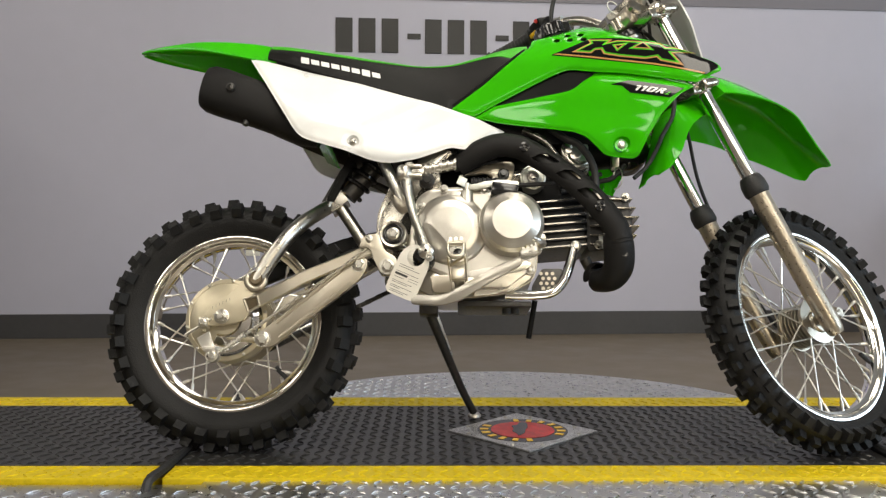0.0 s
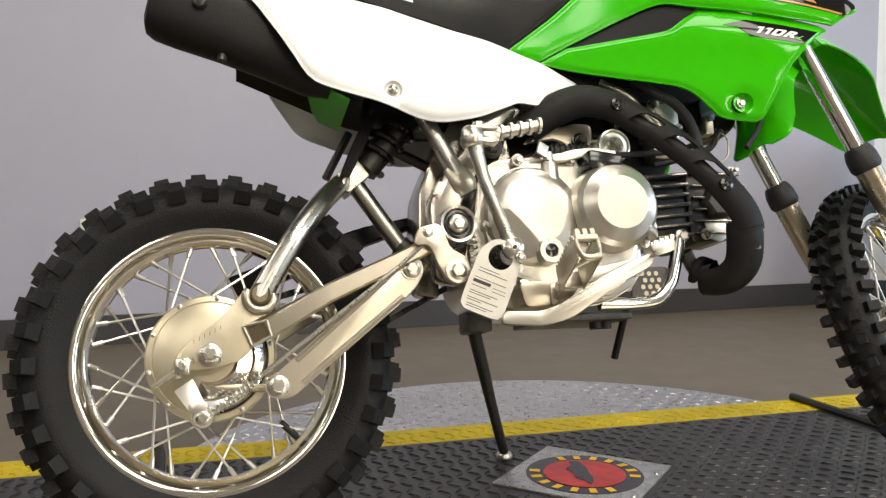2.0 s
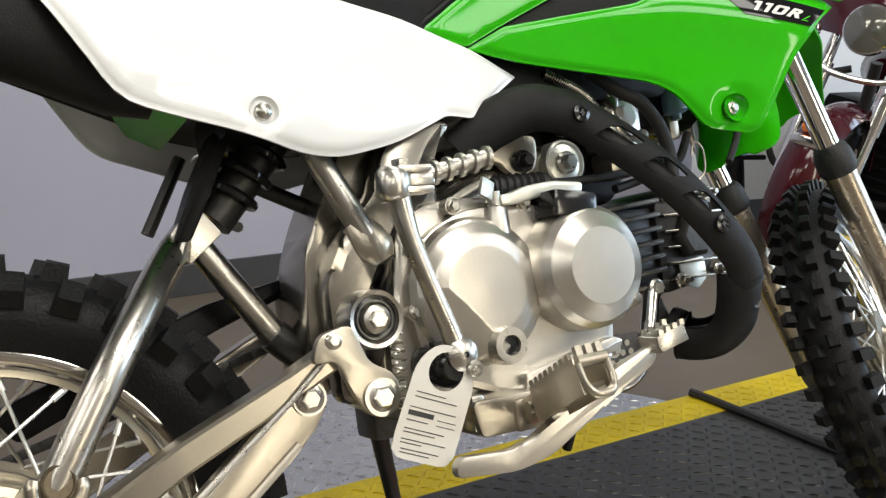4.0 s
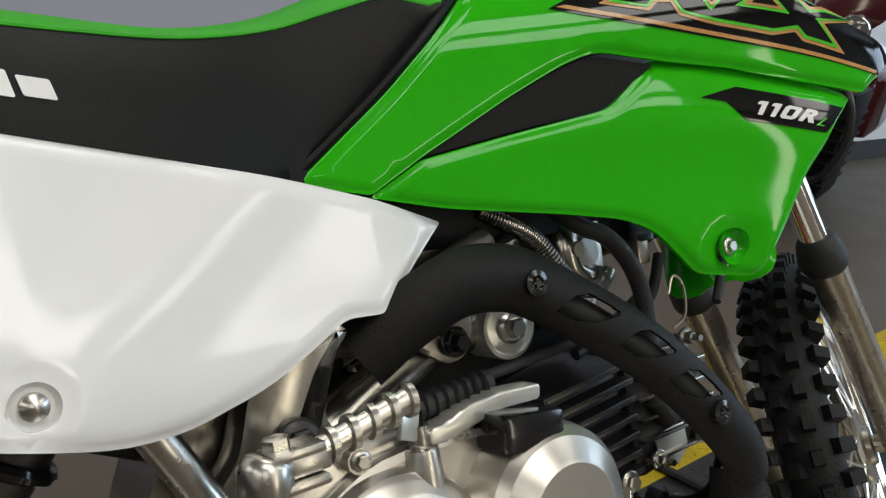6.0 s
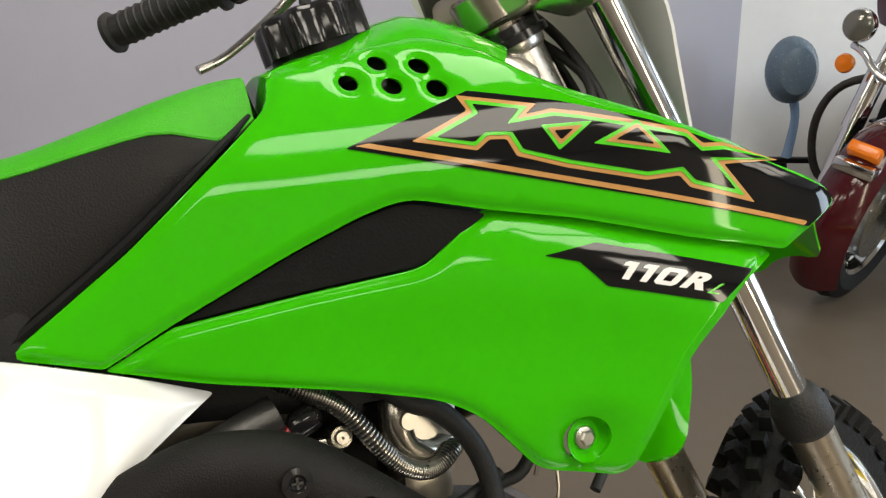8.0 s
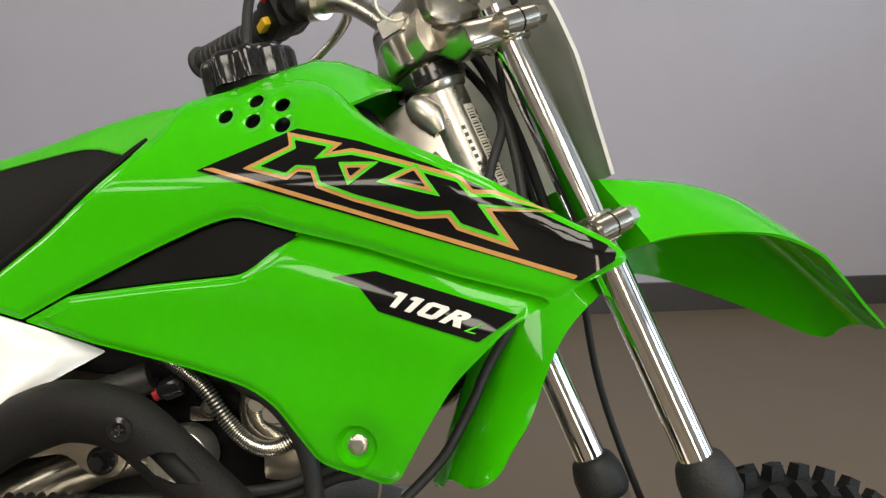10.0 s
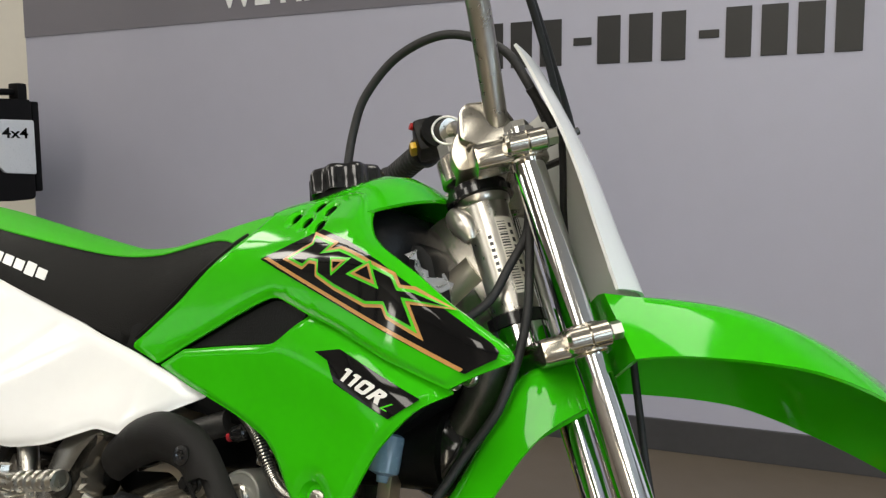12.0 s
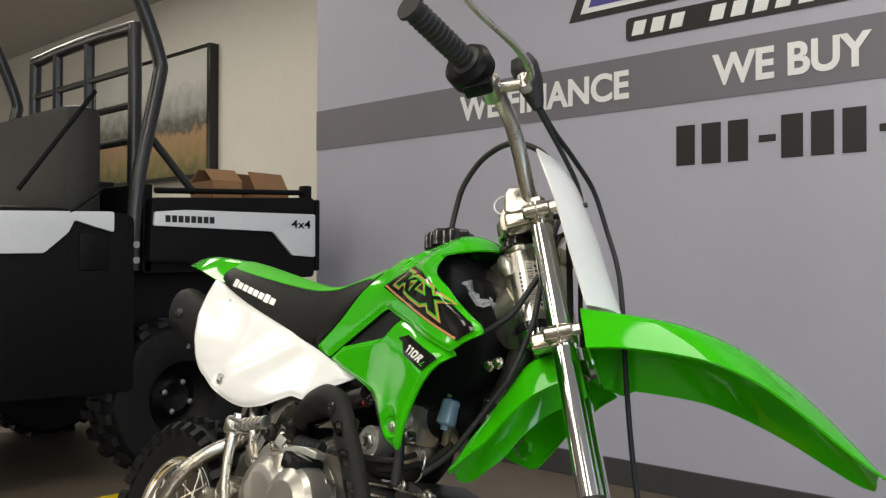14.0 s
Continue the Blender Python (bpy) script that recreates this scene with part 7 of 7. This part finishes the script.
beak = fender_skin([(0.072, -0.126, -0.194, 0.062, 0.089, 0.0), (0.1, -0.137, -0.2, 0.063, 0.091, 0.006), (0.135, -0.151, -0.211, 0.063, 0.092, 0.011), (0.175, -0.17, -0.226, 0.062, 0.092, 0.016), (0.214, -0.195, -0.245, 0.06, 0.091, 0.02), (0.255, -0.231, -0.276, 0.054, 0.087, 0.024), (0.291, -0.274, -0.313, 0.044, 0.071, 0.026), (0.322, -0.318, -0.35, 0.037, 0.056, 0.022), (0.348, -0.358, -0.38, 0.032, 0.045, 0.011), (0.364, -0.385, -0.393, 0.026, 0.036, 0.002)], 40, -0.15)
bv, bf = loft(beak)
part("front_fender", thick((bv, bf + [tuple(range(len(beak[0])))]), 0.003), GREEN, bike, "lime green front fender beak", xf=STEER, angle=40)

# rear fender: crown height, edge height, flat half width, edge half width along x
RFS = [(0.07, 0.812, 0.768, 0.03, 0.066), (0.02, 0.826, 0.771, 0.034, 0.07), (-0.04, 0.832, 0.784, 0.036, 0.067), (-0.09, 0.835, 0.795, 0.034, 0.063), (-0.13, 0.836, 0.802, 0.03, 0.057), (-0.17, 0.834, 0.807, 0.024, 0.046), (-0.205, 0.831, 0.811, 0.017, 0.034), (-0.235, 0.827, 0.815, 0.009, 0.02), (-0.25, 0.823, 0.818, 0.004, 0.008)]
part("rear_fender", thick(loft(fender_skin(RFS, 30, 0.35)), 0.003), GREEN, bike, "lime green rear fender", angle=45)

# ---- utility vehicle beside the grey wall ----
# its own axes: x forward along the near flank, y across towards the far flank, z up from the floor
UM = Matrix(((0, -1, 0, -1.47), (-1, 0, 0, 1.68), (0, 0, 1, FLOOR_Z), (0, 0, 0, 1)))
utv = thing("utility_vehicle", "black and white four wheel utility vehicle with a cargo bed", "utility vehicle", UM)
Z = -FLOOR_Z
part("bed_side", extrude(rounded([(0.02, 0.723 + Z), (0.02, 1.087 + Z), (0.83, 1.045 + Z), (0.84, 0.79 + Z), (0.68, 0.79 + Z), (0.15, 0.72 + Z)], 0.02), 0.0, 0.05, 0.008), UTVB, utv, "black cargo bed side")
part("bed_far_side", box(0.0, 1.4, 0.75 + Z, 0.83, 1.45, 1.08 + Z, 0.008), UTVB, utv)
part("bed_floor", box(0.0, 0.05, 0.75 + Z, 0.83, 1.4, 0.8 + Z), UTVB, utv)
part("tailgate", box(-0.03, 0.02, 0.75 + Z, 0.0, 1.43, 1.08 + Z, 0.008), UTVB, utv, "black tailgate")
part("bed_front", box(0.8, 0.05, 0.75 + Z, 0.84, 1.4, 1.1 + Z, 0.006), UTVB, utv)
ws = part("white_bed_panel", extrude(rounded([(0.026, 0.814 + Z), (0.026, 1.009 + Z), (0.69, 1.001 + Z), (0.824, 0.989 + Z), (0.828, 0.934 + Z), (0.264, 0.925 + Z), (0.155, 0.821 + Z)], 0.008), -0.014, 0.001, 0.004), UTVW, utv, "white bed side panel")
for i in range(8):
    bx = 0.76 - i * 0.0285
    part("name_block", extrude([(bx, 0.95 + Z), (bx + 0.021, 0.95 + Z), (bx + 0.021, 0.977 + Z), (bx, 0.977 + Z)], -0.016, -0.014), LETTERD, ws, smooth=False)
v, f = text_geo("4x4", 0.037, 0.02)
part("drive_lettering", ([(0.165 - p[0] * 0.11, -0.0152, 0.943 + Z + p[1]) for p in v], f), LETTERD, ws, "dark drive lettering", smooth=False)
part("bed_rail", join(bar((0.03, 0.03, 1.11 + Z), (0.8, 0.03, 1.075 + Z), 0.012, 10), box(0.035, 0.0, 1.08 + Z, 0.075, 0.05, 1.14 + Z, 0.008)), UTVB, utv)
part("door_panel", extrude(rounded([(0.9, 0.3 + Z), (0.9, 0.97 + Z), (1.0, 0.985 + Z), (1.9, 0.98 + Z), (2.3, 0.8 + Z), (2.3, 0.35 + Z)], 0.03), 0.0, 0.06, 0.01), UTVB, utv, "black vehicle flank")
part("white_cab_panel", extrude(rounded([(0.989, 0.904 + Z), (0.989, 0.982 + Z), (1.39, 0.969 + Z), (2.2, 0.95 + Z), (2.28, 0.81 + Z), (1.247, 0.825 + Z), (1.16, 0.9 + Z), (1.138, 0.945 + Z), (1.07, 0.925 + Z)], 0.01), -0.014, 0.001, 0.004), UTVW, utv, "white cab side panel")
part("intake_box", box(1.0, -0.008, 0.76 + Z, 1.12, 0.03, 0.9 + Z, 0.015), UTVB, utv)
part("hood", box(2.2, 0.05, 0.6 + Z, 2.9, 1.4, 0.98 + Z, 0.06), UTVW, utv, "white bonnet")
for y in (0.03, 1.42):
    part("cage_post", tube([(0.898, y, 0.76 + Z), (0.888, y, 0.95 + Z), (0.865, y, 1.151 + Z), (0.79, y, 1.5 + Z), (0.786, y, 1.6 + Z), (0.868, y, 1.807 + Z), (0.96, y, 1.97 + Z), (1.08, y, 2.06 + Z), (1.7, y, 2.08 + Z), (2.2, y, 1.4 + Z), (2.35, y, 1.0 + Z)], 0.028, 14, 6), UTVT, utv, "black roll cage tube")
    part("post_bolt", join(*[turned([(0.0001, -0.03), (0.014, -0.03), (0.018, 0)], 0.893, y, zz, 12) for zz in (0.8 + Z, 0.86 + Z)]), STEEL, utv)
    part("cage_brace", bar((0.83, y + 0.02, 1.308 + Z), (0.617, y + 0.02, 1.078 + Z), 0.016, 10), UTVT, utv)
part("guard_frame", tube([(0.76, 0.275, 1.1 + Z), (0.76, 0.275, 1.7 + Z), (0.76, 0.36, 1.775 + Z), (0.76, 1.15, 1.775 + Z), (0.76, 1.25, 1.7 + Z), (0.76, 1.25, 1.1 + Z)], 0.028, 12, 4), UTVT, utv, "black cab guard frame")
for zz in (1.3, 1.45, 1.6):
    part("guard_rail", bar((0.76, 0.275, zz + Z), (0.76, 1.25, zz + Z), 0.016, 8), UTVT, utv)
for yy in (0.68, 1.0):
    part("guard_upright", bar((0.76, yy, 1.1 + Z), (0.76, yy, 1.775 + Z), 0.024, 8), UTVT, utv)
# the cab's shade is put into the seat colour, as no roof is built
part("seat_back", box(0.95, 0.15, 0.95 + Z, 1.1, 1.3, 1.4 + Z, 0.05), mat("utv_seat_shaded", (0.022, 0.02, 0.019), 0.6, var=0.1), utv, "bench seat back, darkened for the cab shade")
part("bench", box(1.05, 0.15, 0.8 + Z, 1.6, 1.3, 1.0 + Z, 0.05), UTVB, utv)
wh = [(0.2 * math.cos(a), 0.2 * math.sin(a), 0) for a in np.linspace(0, 2 * math.pi, 29)]
part("steering_wheel", moved(tube(wh, 0.014, 10, 1), Matrix.Translation((1.45, 0.4, 1.33 + Z)) @ pose(0, 0, 0, 0, 62, 0)), UTVB, utv, "black steering wheel")
part("seat_belt", tube([(1.0, 0.12, 1.45 + Z), (1.15, 0.1, 1.25 + Z), (1.3, 0.08, 1.05 + Z)], 0.009, 6, 3, flat=0.3), UTVB, utv)
part("parking_lever", join(bar((1.22, 0.0, 0.92 + Z), (1.02, -0.02, 1.08 + Z), 0.008, 8), box(1.0, -0.032, 1.072 + Z, 1.06, -0.008, 1.09 + Z, 0.006)), UTVB, utv)
part("underbody", box(0.1, 0.15, 0.3 + Z, 2.7, 1.3, 0.76 + Z, 0.03), UTVB, utv, "black underbody")


def utv_tyre():
    body_ = lathe([(0.15, -0.11), (0.2, -0.125), (0.285, -0.12), (0.305, -0.09), (0.31, 0), (0.305, 0.09), (0.285, 0.12), (0.2, 0.125), (0.15, 0.11)], 48)
    g = []
    for i in range(22):
        for off in (-0.075, 0.0, 0.075):
            g.append(moved(knob(0.022, 0.034, 0.022), pose(0, 0, 0, 0, 360 * (i + (0.5 if off == 0 else 0)) / 22, 0) @ Matrix.Translation((0, off, 0.303))))
    return body_, join(*g)


UT, UTREAD = utv_tyre()
for x, y, s in ((0.677, 0.13, -1), (2.4, 0.13, -1), (0.677, 1.32, 1), (2.4, 1.32, 1)):
    w = part("wheel", lathe([(0.0001, s * 0.03), (0.06, s * 0.05), (0.1, s * 0.02), (0.14, s * 0.06), (0.165, s * 0.11), (0.165, -s * 0.11), (0.0001, -s * 0.1)], 32), UTVB, utv, "black utility wheel")
    w.matrix_basis = Matrix.Translation((x, y, 0.31))
    part("tyre", UT, RUBBER, w, "chunky black tyre")
    tagged(part("tyre_tread", UTREAD, RUBBER, w), "chunky black tyre tread", "", "", "stuff")
    for i in range(4):
        a = 2 * math.pi * i / 4 + 0.4
        part("lug_nut", turned([(0.012, s * 0.03), (0.012, s * 0.065), (0.0001, s * 0.068)], 0.062 * math.cos(a), 0, 0.062 * math.sin(a), 8), STEEL, w)
# two open cardboard boxes in the bed
for i, (x, y, sx, sy, h, rz) in enumerate(((0.36, 0.28, 0.15, 0.2, 0.35, 5), (0.14, 0.28, 0.2, 0.22, 0.32, -4))):
    cb = thing("cardboard_box", "open brown cardboard box in the cargo bed", "box", UM @ Matrix.Translation((x, y, 0.8 + Z)) @ pose(0, 0, 0, 0, 0, rz), "boxes in the cargo bed")
    part("carton", join(box(-sx / 2, -sy / 2, 0, sx / 2, -sy / 2 + 0.004, h), box(-sx / 2, sy / 2 - 0.004, 0, sx / 2, sy / 2, h), box(-sx / 2, -sy / 2, 0, -sx / 2 + 0.004, sy / 2, h), box(sx / 2 - 0.004, -sy / 2, 0, sx / 2, sy / 2, h), box(-sx / 2, -sy / 2, 0, sx / 2, sy / 2, 0.004)), CARD, cb, smooth=False)
    for s in (-1, 1):
        part("flap", moved(box(-sx / 2, -0.002, 0, sx / 2, 0.002, sy * 0.45), Matrix.Translation((0, s * sy / 2, h)) @ pose(0, 0, 0, -s * (-52 + 20 * i), 0, 0)), CARD, cb, smooth=False)

# framed landscape display on the cream wall
tv = thing("wall_display", "large black framed landscape print on the cream wall", "wall display", Matrix.Translation((-5.8, 3.3, 2.08)))
part("frame_body", box(-1.05, -0.09, -0.58, 1.05, 0.0, 0.58, 0.006), PHOTO, tv, "deep black frame")
pr = part("print_sheet", ([(v_[0], v_[1], v_[2]) for v_ in box(-1.01, -0.002, 0.0, 1.01, 0.002, 1.08)[0]], box(-1.01, -0.002, 0.0, 1.01, 0.002, 1.08)[1]), PRINT, tv, "printed dry landscape with trees", smooth=False)
pr.matrix_basis = Matrix.Translation((0, -0.094, -0.54))

# ---- parked cruiser and a part on a stand by the white wall ----
CM = Matrix.Translation((2.77, 1.217, FLOOR_Z)) @ pose(0, 0, 0, 0, 0, -167) @ pose(0, 0, 0, -15, 0, 0) @ Matrix.Scale(0.85, 4)
cru = thing("cruiser_motorcycle", "dark maroon cruiser with chrome forks and amber turn signals", "motorcycle", CM)
# x forward, y left, z up from the floor
for s in (-1, 1):
    fy = s * 0.145 - 0.035
    fk = part("fork_leg", tube([(-0.07, fy, 0.3), (-0.12, fy, 0.62), (-0.2, fy, 0.98)], [0.033, 0.03, 0.024], 18, 3), CHROME, cru, "chrome fork leg")
    part("fork_cover", tube([(-0.12, fy, 0.62), (-0.17, fy, 0.86)], 0.038, 18, 1), CHROME, fk)
    part("turn_signal", moved(lathe([(0.0001, -0.02), (0.03, -0.016), (0.036, 0.0), (0.03, 0.02), (0.0001, 0.03)], 24), Matrix.Translation((-0.07, s * 0.27, 0.84)) @ pose(0, 0, 0, 0, 0, 90)), AMBER, cru, "round amber turn signal")
    sp2 = part("spot_lamp", moved(lathe([(0.0001, -0.045), (0.04, -0.042), (0.055, -0.038), (0.06, -0.02), (0.055, 0.0), (0.03, 0.05), (0.0001, 0.06)], 32), Matrix.Translation((-0.07, s * 0.26, 0.98)) @ pose(0, 0, 0, 0, 0, 90)), CHROME, cru, "chrome spot lamp")
    part("spot_lens", moved(lathe([(0.0001, -0.05), (0.03, -0.049), (0.052, -0.041)], 28), Matrix.Translation((-0.07, s * 0.26, 0.98)) @ pose(0, 0, 0, 0, 0, 90)), LENS, sp2)
    part("grip", bar((-0.48, s * 0.36, 1.16), (-0.52, s * 0.46, 1.15), 0.019, 12), GRIPR, cru)
    part("crash_bar", tube([(-0.28, s * 0.1, 0.85), (-0.22, s * 0.3, 0.74), (-0.24, s * 0.36, 0.56), (-0.3, s * 0.3, 0.36), (-0.36, s * 0.12, 0.3)], 0.016, 12), DARKMETAL, cru, "dark crash bar")
    part("side_bag", box(-1.75, s * 0.22 - 0.09, 0.4, -1.2, s * 0.22 + 0.09, 0.72, 0.05), MAROON, cru)
part("lamp_bar", tube([(-0.06, -0.26, 0.91), (-0.02, -0.2, 0.9), (-0.0, -0.1, 0.84), (0.0, 0.1, 0.84), (-0.02, 0.2, 0.9), (-0.06, 0.26, 0.91)], 0.013, 10), CHROME, cru, "chrome lamp bar")
hl = part("headlamp", moved(lathe([(0.0001, -0.07), (0.08, -0.062), (0.098, -0.055), (0.104, -0.03), (0.098, 0.0), (0.06, 0.08), (0.0001, 0.09)], 40), Matrix.Translation((-0.04, 0, 1.03)) @ pose(0, 0, 0, 0, 0, 90)), CHROME, cru, "large round chrome headlamp")
part("lens", moved(lathe([(0.0001, -0.082), (0.05, -0.078), (0.092, -0.06)], 36), Matrix.Translation((-0.04, 0, 1.03)) @ pose(0, 0, 0, 0, 0, 90)), LENS, hl)
cw = part("front_wheel", moved(lathe([(0.2, -0.04), (0.215, -0.05), (0.222, -0.045), (0.2, 0.0), (0.222, 0.045), (0.215, 0.05), (0.2, 0.04)], 48), Matrix.Translation((-0.08, 0, 0.345))), CHROME, cru, "chrome front wheel")
part("tyre", moved(lathe([(0.215, -0.05), (0.27, -0.065), (0.315, -0.045), (0.328, 0), (0.315, 0.045), (0.27, 0.065), (0.215, 0.05)], 48), Matrix.Translation((-0.08, 0, 0.345))), RUBBER, cw)
part("hub_disc", moved(lathe([(0.0001, -0.06), (0.14, -0.058), (0.14, 0.058), (0.0001, 0.06)], 32), Matrix.Translation((-0.08, 0, 0.345))), STEEL, cw)
ff = []
for a in np.linspace(-35, 165, 26):
    r = 0.385
    ff.append([(-0.08 + (r - 0.05 * s * s) * math.cos(radians(a)), 0.088 * s, 0.345 + (r - 0.05 * s * s) * math.sin(radians(a))) for s in np.linspace(-1, 1, 11)])
fd = part("front_fender", thick(loft(ff), -0.004), MAROON, cru, "glossy maroon front fender", angle=60)
part("fender_lamp", moved(box(-0.03, -0.055, -0.014, 0.02, 0.055, 0.03, 0.01), Matrix.Translation((0.2, 0, 0.63)) @ pose(0, 0, 0, 0, -38, 0)), AMBER, fd, "amber fender lamp")
part("lamp_base", box(0.18, -0.07, 0.56, 0.25, 0.07, 0.6, 0.008), CHROME, fd)
fa = []
for t in np.linspace(0, 1, 12):
    z = 0.98 + 0.36 * t
    hw = 0.34 * math.sin(math.pi * (0.3 + 0.55 * t))
    fa.append([(-0.1 - 0.5 * (s * s) * 0.35 - 0.16 * t, hw * s, z) for s in np.linspace(-1, 1, 15)])
part("fairing", thick(loft(fa), -0.006), MAROON, cru, "dark maroon fairing", angle=60)
part("handlebar", tube([(-0.48, -0.36, 1.16), (-0.36, -0.2, 1.12), (-0.32, 0, 1.1), (-0.36, 0.2, 1.12), (-0.48, 0.36, 1.16)], 0.013, 12), CHROME, cru)
part("fuel_tank", loft([[(x, w * math.cos(a), z + h * math.sin(a)) for a in np.linspace(0, 2 * math.pi, 25)[:-1]] for x, w, z, h in ((-0.34, 0.05, 0.86, 0.06), (-0.45, 0.12, 0.87, 0.1), (-0.65, 0.14, 0.87, 0.11), (-0.85, 0.1, 0.83, 0.08), (-0.95, 0.04, 0.8, 0.04))], True), MAROON, cru, "maroon fuel tank")
part("engine_block", box(-0.8, -0.22, 0.22, -0.42, 0.32, 0.72, 0.04), UTVB, cru, "black engine")
for k in range(7):
    part("engine_fin", box(-0.82, -0.225, 0.3 + 0.05 * k, -0.4, 0.325, 0.312 + 0.05 * k, 0.003), UTVB, cru)
part("seat", box(-1.6, -0.15, 0.68, -0.92, 0.15, 0.8, 0.05), SEAT, cru)
part("rear_wheel", moved(lathe([(0.0001, -0.06), (0.2, -0.06), (0.22, -0.07), (0.3, -0.065), (0.32, 0), (0.3, 0.065), (0.22, 0.07), (0.2, 0.06), (0.0001, 0.06)], 40), Matrix.Translation((-1.6, 0, 0.33))), RUBBER, cru)
part("frame_rail", join(bar((-0.25, 0, 0.9), (-0.4, 0, 0.28), 0.025, 10), bar((-0.4, 0, 0.28), (-1.5, 0, 0.3), 0.03, 10), bar((-0.9, 0, 0.7), (-1.6, 0, 0.33), 0.02, 10)), DARKMETAL, cru)

# unidentified blue-grey unit by the corner, built in the form of a fan
fan = thing("blue_grey_unit", "unidentified grey and blue unit on a black stand", "fan", Matrix.Translation((3.2, 1.78, FLOOR_Z)) @ pose(0, 0, 0, 0, 0, -35))
part("unit_head", loft([[(r * math.cos(a) * 0.75 + ox, -0.05 - d_, 0.69 + r * math.sin(a)) for a in np.linspace(0, 2 * math.pi, 29)[:-1]] for r, d_, ox in ((0.03, 0.09, 0.01), (0.085, 0.08, 0.005), (0.12, 0.04, 0.0), (0.125, 0.0, 0.0), (0.08, -0.06, 0.0), (0.03, -0.09, 0.0))], True), mat("unit_blue_grey", (0.14, 0.2, 0.27), 0.25, 0.3, var=0.1), fan, "rounded blue-grey head of the unit")
part("neck", tube([(0.03, 0.0, 0.6), (0.05, 0.0, 0.5), (0.03, 0, 0.34)], [0.02, 0.016, 0.02], 12, 4), mat("unit_blue", (0.25, 0.38, 0.6), 0.2, 0.2), fan)
part("cross_bar", box(-0.13, -0.02, 0.33, 0.13, 0.02, 0.352, 0.006), UTVB, fan)
part("stand_post", tube([(0, 0, 0.335), (0, 0, 0.16), (0, 0, 0.0)], [0.035, 0.05, 0.08], 18, 3), UTVB, fan)
